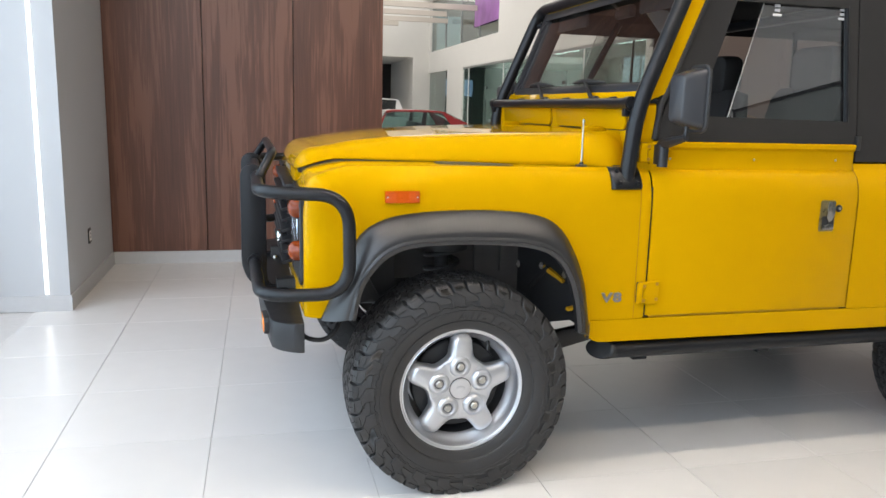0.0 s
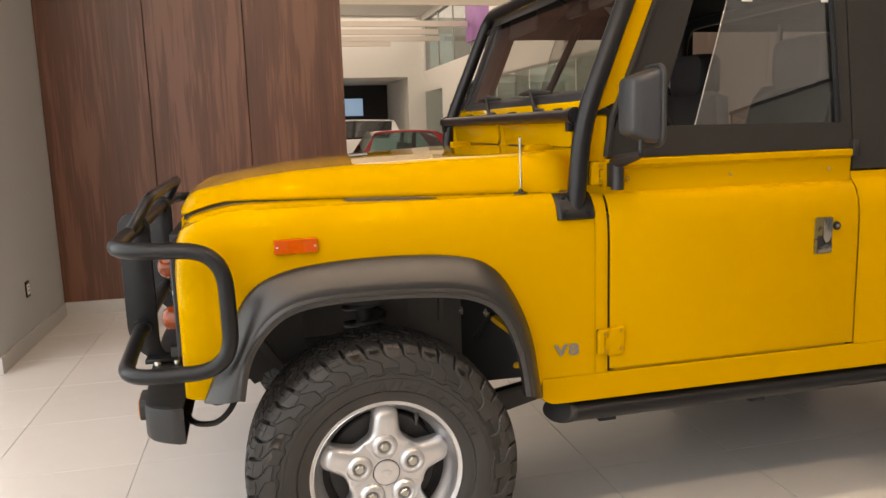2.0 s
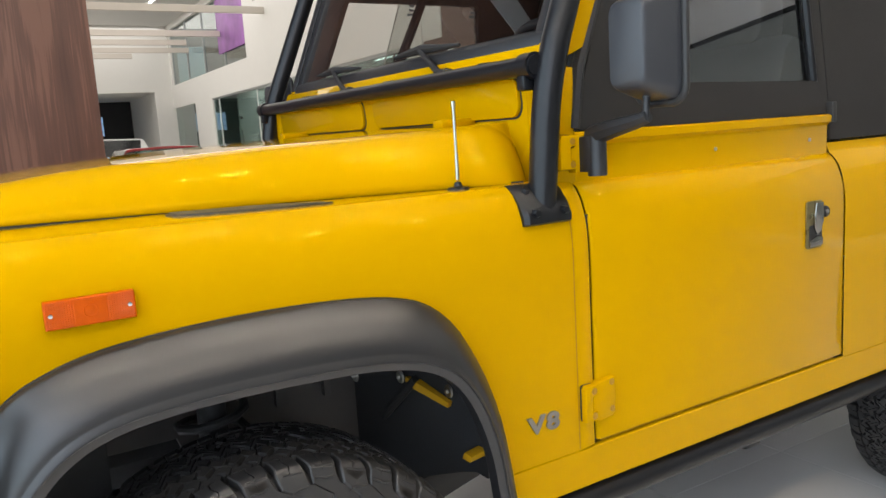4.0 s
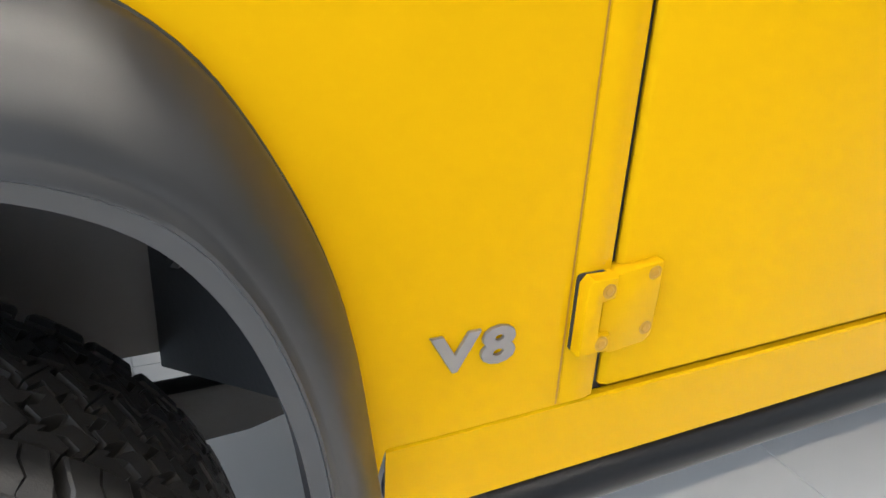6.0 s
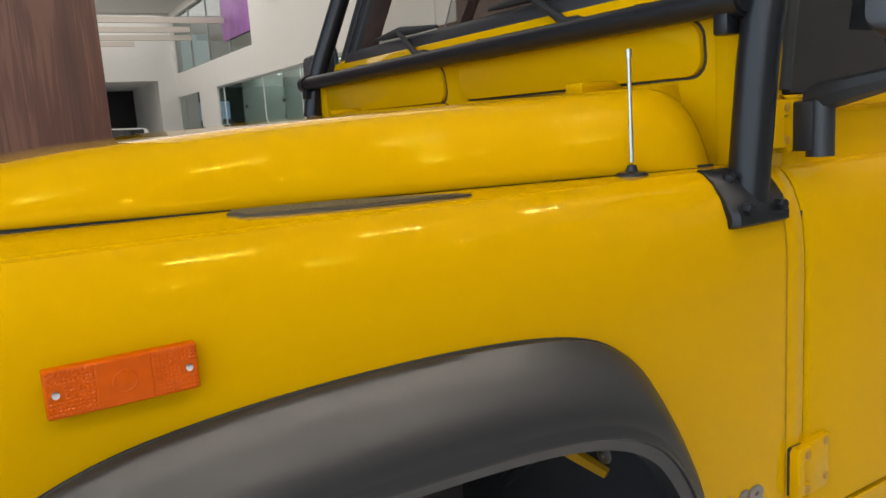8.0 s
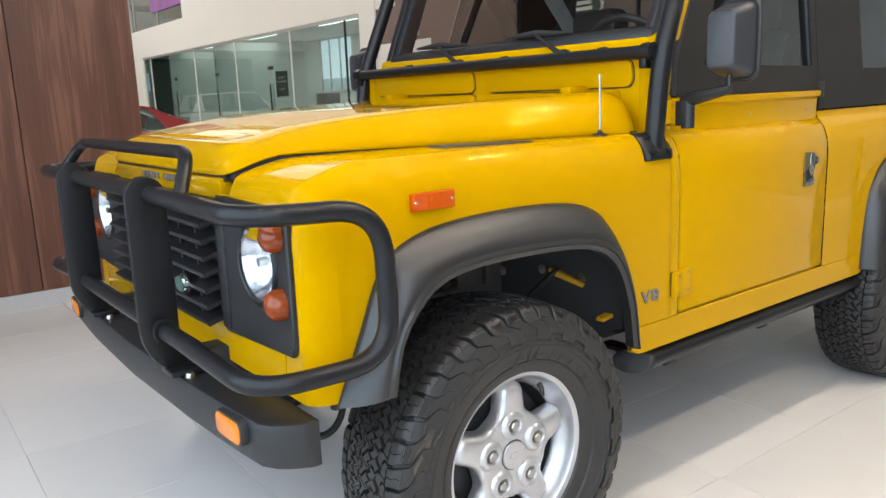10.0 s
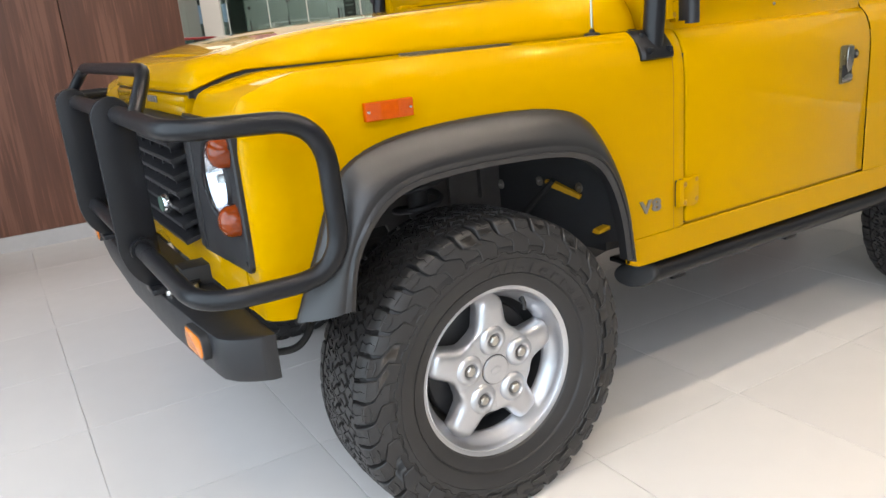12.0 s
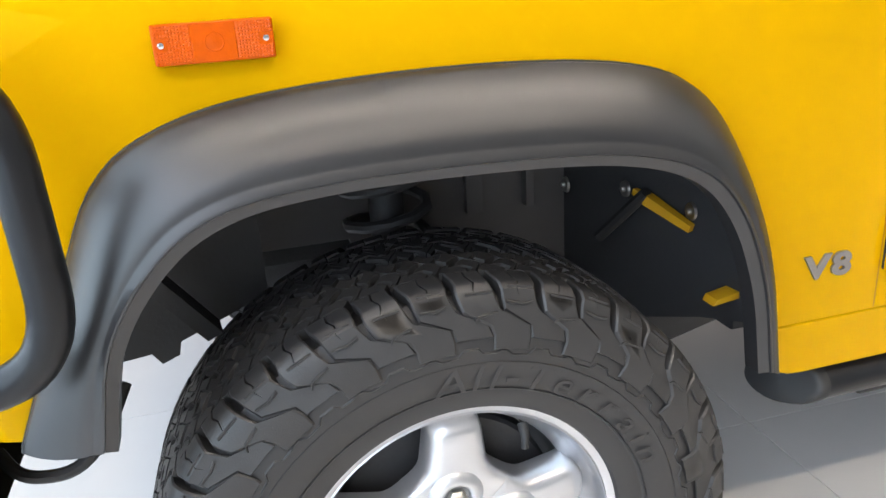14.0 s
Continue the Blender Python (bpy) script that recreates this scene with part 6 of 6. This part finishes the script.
def rim_mesh():
    bm = B()
    lathe(bm, [(0.183, -0.042), (0.185, -0.050), (0.197, -0.062), (0.2055, -0.075), (0.2090, -0.087), (0.2110, -0.0985), (0.2125, -0.1010), (0.2150, -0.0998), (0.2165, -0.1010), (0.2290, -0.1075), (0.2325, -0.1070), (0.2340, -0.100), (0.230, -0.085)], 128)
    return bm


def spider_mesh():
    """Five short domed fingers that grow out of a broad hub."""
    bm = B()
    RS = [0.030, 0.060, 0.085, 0.094, 0.099, 0.106, 0.113, 0.120, 0.130, 0.145, 0.160, 0.172, 0.182, 0.190, 0.195, 0.1985]
    def half(r):
        if r < 0.094:
            return r * math.tan(radians(36.3))
        if r < 0.128:
            t = (r - 0.094) / 0.034
            return 0.069 - 0.0245 * (1 - (1 - t) ** 2.2)
        if r < 0.172:
            return 0.0445 - 0.006 * (r - 0.128) / 0.044
        return 0.0385 * math.sqrt(max(0.02, 1 - ((r - 0.172) / 0.027) ** 2))
    def face_y(r):
        t = max(0.0, (r - 0.06) / 0.14)
        return -0.0835 - 0.007 * math.sin(min(1, t * 1.7) * math.pi / 2) + 0.006 * t ** 2 + 0.022 * max(0.0, (r - 0.172) / 0.027) ** 2
    for k in range(5):
        a = radians(90 + 72 * k)
        ca, sa = math.cos(a), math.sin(a)
        rows = []
        for r in RS:
            w = half(r)
            row = []
            drop = 0.0006 + 0.021 * min(1, max(0, (r - 0.088) / 0.04))
            for t, h in ((-1.0, 0.045), (-1.0, drop * 1.5), (-0.93, drop * 0.72), (-0.78, drop * 0.28), (-0.5, drop * 0.06), (0, 0), (0.5, drop * 0.06), (0.78, drop * 0.28), (0.93, drop * 0.72), (1.0, drop * 1.5), (1.0, 0.045)):
                lat = w * t
                row.append((r * ca - lat * sa, face_y(r) + h, r * sa + lat * ca))
            rows.append(row)
        V = grid(bm, rows)
        bm.faces.new(V[-1])
    lathe(bm, [(0.0, -0.0825), (0.030, -0.0828), (0.0385, -0.0832), (0.040, -0.0838)], 60)
    return bm


rng = random.Random(5)
_t, _, _ = tyre_mesh()
_tr = tread_mesh(rng)
bmt = B()
for src in (_t, _tr):
    tmp = bpy.data.meshes.new("tmp")
    src.to_mesh(tmp)
    bmt.from_mesh(tmp)
    bpy.data.meshes.remove(tmp)
    src.free()
# fine rings of the side wall
for r, y in ((0.262, -0.1265), (0.3015, -0.1345)):
    lathe(bmt, [(r - 0.0015, y + 0.002), (r, y - 0.0015), (r + 0.0015, y + 0.002)], 96)
flatten(bmt)
TYRE = finish("tyre", bmt, RUBBER, 30)
RIM = finish("rim", rim_mesh(), ALLOY, 40)
# inner rim coloured near-black for the shade behind the spokes
BARREL = finish("shaded_barrel", lathe(B(), [(0.168, 0.10), (0.180, 0.0), (0.1832, -0.041)], 64), UNDERBODY, 40)
SPIDER = finish("spoke_star", spider_mesh(), ALLOY, 50)
DRUM = finish("brake_disc", lathe(B(), [(0.0, -0.02), (0.16, -0.02), (0.165, -0.015), (0.165, 0.02), (0.0, 0.02)], 48), UNDERBODY, 40)
# darker copy of the alloy: recess shade put into the nut seats' colour
SEATGREY = material("shaded_alloy", (0.22, 0.22, 0.225), 0.4, metal=0.6, vary=0.1)
POCKET = finish("nut_recess", lathe(B(), [(0.0175, -0.0880), (0.0195, -0.0940), (0.0222, -0.0966), (0.0255, -0.0970), (0.0310, -0.0948), (0.0370, -0.0895), (0.0405, -0.0840), (0.0410, -0.080)], 32), ALLOY, 40)
SEATME = finish("nut_seat", lathe(B(), [(0.0, -0.0885), (0.0170, -0.0885), (0.0185, -0.0892)], 24), SEATGREY, 40)
NUT = finish("wheel_nut", lathe(B(), [(0.0, -0.0985), (0.0100, -0.0983), (0.0134, -0.0955), (0.0134, -0.080)], 6), STEEL, 20)
CAP = finish("centre_cap", lathe(B(), [(0.0, -0.0890), (0.030, -0.0888), (0.0365, -0.0880), (0.0378, -0.0865), (0.038, -0.080)], 48), ALLOY, 40)
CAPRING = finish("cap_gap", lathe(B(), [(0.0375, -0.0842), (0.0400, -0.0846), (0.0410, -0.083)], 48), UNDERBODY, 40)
EMB = finish("cap_emblem", prism(B(), [(0.016 * math.cos(2 * math.pi * k / 24), 0.010 * math.sin(2 * math.pi * k / 24)) for k in range(24)], "y", -0.0896, -0.0885, 0.0004), ALLOY, 40)
VALVE = finish("valve", tube(B(), [(0.089, -0.084, 0.172), (0.088, -0.096, 0.163), (0.0865, -0.100, 0.150), (0.0865, -0.100, 0.146)], [0.0075, 0.0060, 0.0050, 0.0056], 10), BLACK_SEAL, 40)
HUBC = finish("hub_housing", lathe(B(), [(0.0, -0.07), (0.06, -0.07), (0.07, -0.03), (0.07, 0.05), (0.0, 0.05)], 32), UNDERBODY, 40)
def letters(word, r, a0, size, step):
    """Raised lettering along an arc of the tyre's side."""
    out = B()
    wide = {"A": 8.6, "l": 4.6, "-": 5.0, "T": 8.4, "i": 4.6}
    turn = a0
    for i, ch in enumerate(word):
        w = wide.get(ch, step)
        turn -= w / 2
        a = radians(turn)
        turn -= w / 2
        m = Matrix.Rotation(-(a - math.pi / 2), 4, "Y") @ Matrix.Translation((0, -0.1338, r)) @ Matrix.Rotation(radians(90), 4, "X") @ Matrix.Diagonal((1.3, 1, 1, 1))
        t = text_bm(ch, size, 0.0002, m, 0.0002, 1.0, 0.25)
        tmp = bpy.data.meshes.new("tmp")
        t.to_mesh(tmp)
        t.free()
        out.from_mesh(tmp)
        bpy.data.meshes.remove(tmp)
    return out


LETTER = material("raised_tyre_lettering", (0.0205, 0.0195, 0.019), 0.5, vary=0.1)
WORD = finish("tyre_lettering", letters("All-Terrain", 0.279, 97.5, 0.046, 8.2), LETTER, 30)


def place(name, me, parent, m=None, label=""):
    ob = new(name, me)
    ob.parent = parent
    if m is not None:
        ob.matrix_basis = m
    if label:
        ob["label"] = label
    return ob


def wheel(x, flip, turn, near):
    y = 0.067 if not flip else 2 * CY - 0.067
    m = Matrix.Translation((x - car.location.x, y - car.location.y, HUB)) @ Matrix.Rotation(math.pi if flip else 0, 4, "Z")
    spin = Matrix.Rotation(radians(turn), 4, "Y")
    w = place("wheel", TYRE, car, m, "chunky black all-terrain tyre on a five-spoke silver wheel")
    place("rim", RIM, w, None, "silver alloy rim")
    place("shaded_barrel", BARREL, w)
    place("spoke_star", SPIDER, w, spin, "silver five-spoke wheel centre")
    place("brake_disc", DRUM, w)
    place("hub_housing", HUBC, w)
    place("centre_cap", CAP, w)
    place("cap_emblem", EMB, w)
    place("cap_gap", CAPRING, w)
    place("valve", VALVE, w, spin)
    place("tyre_lettering", WORD, w, Matrix.Rotation(radians(0), 4, "Y"), "raised tyre lettering")
    for k in range(5):
        a = radians(90 + 72 * k + turn)
        t = Matrix.Translation((0.0826 * math.cos(a), 0, 0.0826 * math.sin(a)))
        place("nut_recess", POCKET, w, t)
        place("nut_seat", SEATME, w, t)
        place("wheel_nut", NUT, w, t @ Matrix.Rotation(radians(20 * k), 4, "Y"), "dull steel wheel nut")


wheel(0.0, False, 2, True)
wheel(0.0, True, 20, False)
wheel(2.36, False, 30, False)
wheel(2.36, True, 50, False)

# ---- underbody ----
b = B(); tube(b, [(0.0, 0.10, HUB), (0.0, 2 * CY - 0.10, HUB)], 0.045, 16); lathe(b, [(0.0, -0.13), (0.09, -0.11), (0.12, 0.0), (0.09, 0.11), (0.0, 0.13)], 24, "y", (0, 1.15, HUB)); part("front_axle", b, UNDERBODY, car)
b = B(); tube(b, [(2.36, 0.10, HUB), (2.36, 2 * CY - 0.10, HUB)], 0.045, 16); lathe(b, [(0.0, -0.13), (0.09, -0.11), (0.12, 0.0), (0.09, 0.11), (0.0, 0.13)], 24, "y", (2.36, 1.0, HUB)); part("rear_axle", b, UNDERBODY, car)
for y in (0.44, 2 * CY - 0.52):
    b = B(); prism(b, [(-0.62, 0.60), (-0.5, 0.60), (-0.25, 0.66), (0.25, 0.66), (0.5, 0.52), (3.0, 0.52), (3.0, 0.62), (0.6, 0.62), (0.3, 0.76), (-0.3, 0.76), (-0.55, 0.70), (-0.62, 0.70)], "y", y, y + 0.08, 0.004); part("chassis_rail", b, UNDERBODY, car)
for x in (0.0, 2.36):
    for flip in (False, True):
        s = (lambda y: 2 * CY - y) if flip else (lambda y: y)
        b = B(); pts = [(x + 0.065 * math.cos(k * 0.6), s(0.30) + 0.065 * math.sin(k * 0.6), 0.46 + 0.0052 * k) for k in range(76)]; tube(b, pts, 0.009, 8); part("coil_spring", b, UNDERBODY, car)
        b = B(); tube(b, [(x, s(0.30), 0.42), (x, s(0.30), 0.95)], 0.028, 14); part("damper", b, UNDERBODY, car)
        b = B(); lathe(b, [(0.03, 0.0), (0.10, 0.0), (0.10, 0.03), (0.075, 0.16), (0.05, 0.18), (0, 0.18)], 24, "z", (x, s(0.30), 0.84)); part("spring_turret", b, UNDERBODY, car)
for flip in (False, True):
    s = (lambda y: 2 * CY - y) if flip else (lambda y: y)
    # inner wheel-house
    b = B(); prism(b, [(-0.50, 0.70), (-0.05, 0.70), (0.02, 0.50), (0.36, 0.50), (0.36, 1.15), (-0.50, 1.15)], "y", min(s(0.405), s(0.42)), max(s(0.405), s(0.42)), 0.004)
    lin = part("wheel_house", b, LINER, car, "dark grey inner wheel housing")
    b = B(); box(b, -0.48, 0.66, min(s(0.03), s(0.42)), max(s(0.03), s(0.42)), 1.03, 1.045); part("wheel_house_top", b, UNDERBODY, car)
    b = B(); box(b, -0.50, -0.48, min(s(0.06), s(0.40)), max(s(0.06), s(0.40)), 0.72, 1.03); part("wheel_house_front", b, UNDERBODY, car)
    b = B(); box(b, 0.16, 0.19, min(s(0.39), s(0.405)), max(s(0.39), s(0.405)), 0.72, 1.12); part("housing_rib", b, LINER, lin)
    b = B(); box(b, 0.27, 0.285, min(s(0.385), s(0.405)), max(s(0.385), s(0.405)), 0.72, 1.12)
    part("housing_rib", b, LINER, lin)
    b = B(); prism(b, [(x, s(y)) for x, y in ((0.352, 0.405), (0.462, 0.13), (0.474, 0.02), (0.484, 0.02), (0.472, 0.135), (0.362, 0.41))], "z", 0.600, 1.08)
    for v in b.verts:
        yy = 2 * CY - v.co.y if flip else v.co.y
        if v.co.z < 0.7:
            v.co.z = 0.612 - 0.327 * (yy - 0.02) if yy < 0.3 else 0.480
    part("splash_panel", b, UNDERBODY, car, "dark splash panel behind the wheel")
    b = B(); prism(b, [(0.51, 0.552), (0.51, 0.66), (0.56, 0.70), (0.62, 0.66), (0.62, 0.552)], "y", min(s(0.11), s(0.36)), max(s(0.11), s(0.36)), 0.004); part("out_rigger", b, UNDERBODY, car)
    for x, y, z in ((0.355, 0.399, 0.746), (0.405, 0.273, 0.763), (0.453, 0.153, 0.750)):
        b = B(); lathe(b, [(0, -0.008), (0.004, -0.008), (0.0055, -0.0045), (0.006, -0.003), (0.0135, -0.0022), (0.0150, 0.002)], 18, "x", (x - 0.003, s(y), z)); part("liner_screw", b, STEEL, lin, "bright screw")
    b = B(); tube(b, [(0.400, s(0.240), 0.768), (0.412, s(0.215), 0.758), (0.444, s(0.140), 0.726)], [0.0065, 0.0125, 0.0085], 4); part("yellow_stay", b, YELLOW_INNER, car)
    b = B(); tube(b, [(0.408, s(0.215), 0.770), (0.372, s(0.305), 0.672)], 0.010, 8); part("black_stay", b, BLACK_SEAL, car)
    b = B(); prism(b, [(0.428, 0.634), (0.433, 0.644), (0.478, 0.652), (0.480, 0.640)], "y", min(s(0.05), s(0.08)), max(s(0.05), s(0.08)), 0.002); part("yellow_tab", b, YELLOW_INNER, car)
    b = B(); tube(b, [(-0.350, s(0.085), 0.815), (-0.279, s(0.155), 0.686)], 0.0165, 4); part("stay_rod", b, UNDERBODY, car)
    b = B(); tube(b, fillet([(-0.56, s(0.12), 0.585), (-0.53, s(0.08), 0.565), (-0.47, s(0.08), 0.558), (-0.43, s(0.09), 0.59), (-0.40, s(0.14), 0.64)], 0.03, 5), 0.0085, 8); part("cable", b, BLACK_SEAL, car)
    b = B(); tube(b, [(-0.46, s(0.06), 0.66), (-0.46, s(0.06), 0.625)], 0.016, 12); part("rubber_stop", b, BLACK_SEAL, car)
b = B(); tube(b, [(-0.13, 0.20, 0.42), (-0.13, 1.40, 0.44)], 0.018, 10); tube(b, [(0.14, 0.2, 0.40), (0.14, 1.4, 0.40)], 0.016, 10); part("steering_rod", b, UNDERBODY, car)
for yy in (0.222, 2 * CY - 0.232):
    b = B(); prism(b, [(-0.53, 0.615), (-0.53, 0.86), (-0.20, 0.90), (-0.20, 0.70), (-0.33, 0.648), (-0.335, 0.628), (-0.36, 0.618), (-0.372, 0.636), (-0.41, 0.632)], "y", yy, yy + 0.01); part("front_skirt", b, UNDERBODY, car)
for y in (0.44, 2 * CY - 0.44):
    b = B(); prism(b, [(0.03, 0.33), (0.12, 0.325), (0.46, 0.335), (0.90, 0.44), (0.93, 0.47), (0.90, 0.50), (0.46, 0.425), (0.12, 0.43), (0.03, 0.42)], "y", y - 0.022, y + 0.022, 0.010); part("radius_arm", b, UNDERBODY, car, "dark radius arm of the front axle")
b = B(); box(b, -0.45, 0.70, 0.55, 1.10, 0.55, 1.10, 0.05); part("engine_block", b, UNDERBODY, car)
b = B(); tube(b, [(0.5, 0.62, 0.47), (2.9, 0.62, 0.47)], 0.04, 12); part("exhaust_pipe", b, UNDERBODY, car)
b = B(); box(b, 1.2, 1.8, 0.9, 1.35, 0.40, 0.56, 0.04); part("fuel_tank", b, UNDERBODY, car)


# ---- cars in the hall ----
def plain_car(x, y, length, width, height, mat, label, turn, suv):
    """A parked saloon or estate, built from a swept body and a glazed cabin."""
    h = holder("parked_car", (x, y, 0), label, "car")
    L, W, Hh = length, width, height
    belt = Hh * (0.635 if not suv else 0.60)
    bm = B()
    lower = [(-0.5, 0.30), (-0.49, 0.45), (-0.46, 0.56), (-0.25, 0.62), (-0.20, 0.645), (0.27, 0.665), (0.40, 0.64), (0.485, 0.60), (0.5, 0.45), (0.49, 0.30), (0.46, 0.20), (-0.46, 0.20)]
    if suv:
        lower = [(-0.5, 0.30), (-0.49, 0.50), (-0.40, 0.57), (-0.27, 0.60), (0.44, 0.62), (0.485, 0.60), (0.5, 0.45), (0.49, 0.30), (0.46, 0.20), (-0.46, 0.20)]
    prism(bm, [(px * L, pz / 0.66 * belt) for px, pz in lower], "y", -W / 2, W / 2, 0.05, 3)
    pm = Matrix.Translation((x, y, 0)) @ Matrix.Rotation(radians(turn), 4, "Z")
    bm.transform(pm); part("body", bm, mat, h)
    top = [(-0.215, belt - 0.02), (-0.145, Hh - 0.035), (-0.12, Hh - 0.012), (0.0, Hh), (0.095, Hh - 0.015), (0.125, Hh - 0.04), (0.34, belt + 0.01)] if not suv else [(-0.27, belt - 0.03), (-0.12, Hh - 0.03), (0.05, Hh), (0.37, Hh - 0.05), (0.405, Hh - 0.10), (0.47, belt - 0.02)]
    T = [(px * L, pz) for px, pz in top]
    roof = T[1:-1]
    bm = B(); prism(bm, roof + [(x, z - 0.05) for x, z in roof[::-1]], "y", -W / 2 + 0.13, W / 2 - 0.13, 0.012, 2); bm.transform(pm); part("roof", bm, mat, h)

    def edge(u):
        xx = T[0][0] + (T[-1][0] - T[0][0]) * u
        for (p, q), (r, t2) in zip(T, T[1:]):
            if p <= xx <= r + 1e-6:
                return xx, q + (t2 - q) * (xx - p) / (r - p)
        return T[-1]

    def strip(u0, u1, v0, v1, mat_, name, y0, y1, sgn):
        """A side piece between two slanting cuts: u at the belt, v at the roof."""
        n = 6
        lo = [(edge(u0 + (u1 - u0) * k / n)[0], belt - 0.02) for k in range(n + 1)]
        hi = [edge(v0 + (v1 - v0) * k / n) for k in range(n + 1)]
        hi = [(x, max(belt - 0.01, z - 0.02)) for x, z in hi]
        bm = B()
        prism(bm, lo + hi[::-1], "y", -0.5, 0.5)
        for v in bm.verts:
            lean = 0.10 * (v.co.z - belt) / (Hh - belt)
            v.co.y = sgn * (W / 2 - (y0 if v.co.y < 0 else y1) - lean)
        bm.transform(pm)
        return part(name, bm, mat_, h)

    va, vb = (roof[0][0] - T[0][0]) / (T[-1][0] - T[0][0]), (roof[-1][0] - T[0][0]) / (T[-1][0] - T[0][0])
    for sgn in (-1, 1):
        strip(0.0, 0.06, va - 0.06, va, mat, "front_pillar", 0.05, 0.09, sgn)
        strip(0.40, 0.44, 0.43, 0.46, BLACK_TRIM, "centre_pillar", 0.055, 0.09, sgn)
        strip(0.72 if not suv else 0.86, 1.0, vb - 0.03, vb + 0.02, mat, "rear_pillar", 0.05, 0.09, sgn)
        strip(0.06, 0.40, va, 0.43, OFFICE_GLASS if not suv else DARKGLASS, "side_window", 0.065, 0.070, sgn)
        strip(0.44, 0.72 if not suv else 0.86, 0.46, vb - 0.03, OFFICE_GLASS if not suv else DARKGLASS, "side_window", 0.065, 0.070, sgn)
    for name, (p, q) in (("windscreen", (T[0], T[1])), ("rear_window", (T[-2], T[-1]))):
        bm = B(); bm.faces.new([bm.verts.new(c) for c in ((p[0], -W / 2 + 0.12, p[1]), (q[0], -W / 2 + 0.18, q[1]), (q[0], W / 2 - 0.18, q[1]), (p[0], W / 2 - 0.12, p[1]))]); bm.transform(pm); part(name, bm, OFFICE_GLASS, h)
    for fx in (-0.02, 0.17):
        bm = B(); prism(bm, [(fx * L, belt - 0.3), (fx * L + 0.10, belt + 0.22), (fx * L + 0.20, belt + 0.22), (fx * L + 0.22, belt - 0.3)], "y", -W / 2 + 0.2, W / 2 - 0.2, 0.03); bm.transform(pm); part("seat_back", bm, INTERIOR, h)
    for sgn in (-1, 1):
        bm = B(); tube(bm, [(top[0][0] * L, sgn * (W / 2 - 0.09), belt), (top[-1][0] * L, sgn * (W / 2 - 0.09), belt + 0.01)], 0.012, 8); bm.transform(pm); part("chrome_strip", bm, CHROME, h)
        for wx in (-0.31, 0.29):
            bm = B(); lathe(bm, [(0.0, 0.0), (0.20, 0.0), (0.21, 0.01), (0.32, 0.01), (0.33, 0.03), (0.33, 0.2), (0.0, 0.2)], 32, "y")
            bm.transform(pm @ Matrix.Translation((wx * L, sgn * (W / 2 + 0.005), 0.33)) @ Matrix.Rotation(0 if sgn < 0 else math.pi, 4, "Z")); wh = part("wheel", bm, RUBBER, h)
            bm = B(); lathe(bm, [(0.0, -0.02), (0.05, -0.02), (0.19, -0.005), (0.205, 0.0)], 24, "y")
            bm.transform(pm @ Matrix.Translation((wx * L, sgn * (W / 2 + 0.008), 0.33)) @ Matrix.Rotation(0 if sgn < 0 else math.pi, 4, "Z")); part("rim", bm, ALLOY, wh)
    bm = B(); box(bm, 0.495 * L, 0.503 * L, -W / 2 + 0.08, W / 2 - 0.08, belt * 0.62, belt * 0.8, 0.003); bm.transform(pm); part("tail_lamp", bm, AMBER_RED, h)
    bm = B(); box(bm, -0.503 * L, -0.49 * L, -W / 2 + 0.10, W / 2 - 0.10, belt * 0.55, belt * 0.8, 0.003); bm.transform(pm); part("front_grille", bm, BLACK_TRIM, h)
    return h


plain_car(2.6, 14.35, 4.7, 1.75, 1.335, RED, "glossy red saloon car parked in the hall", 0, False)
plain_car(3.0, 29.8, 4.7, 1.9, 1.76, PEARL, "white estate car parked before the dark recess", 0, True)

# ---- floor tiles ----
PITCH, GAP = 0.608, 0.0011
tile_bm = B()
hs = PITCH / 2 - GAP
box(tile_bm, -hs, hs, -hs, hs, -0.008, 0.0)
top_e = [e for e in tile_bm.edges if all(v.co.z > -0.001 for v in e.verts)]
bmesh.ops.bevel(tile_bm, geom=top_e, offset=0.0007, segments=1, affect="EDGES")
TILE_ME = finish("tile", tile_bm, TILE, 0)
rest = B()
for i in range(-4, 22):
    for k in range(-18, 64):
        cx, cy = -0.897 + PITCH * (i + 0.5), 0.585 + PITCH * (k + 0.5)
        if not (X_GLASS + 0.1 < cx < 10.9 and -8.4 < cy < 40.3):
            continue
        if -2.6 < cx < 3.6 and -4.2 < cy < 4.2:
            ob = new("tile", TILE_ME)
            ob.location = (cx, cy, 0.0)
            ob.parent = floor
        else:
            box(rest, cx - hs, cx + hs, cy - hs, cy + hs, -0.008, -0.0001)
tagged(part("tiles_beyond", rest, TILE, floor, "pale floor tiles further off", smooth=0), kind="stuff")
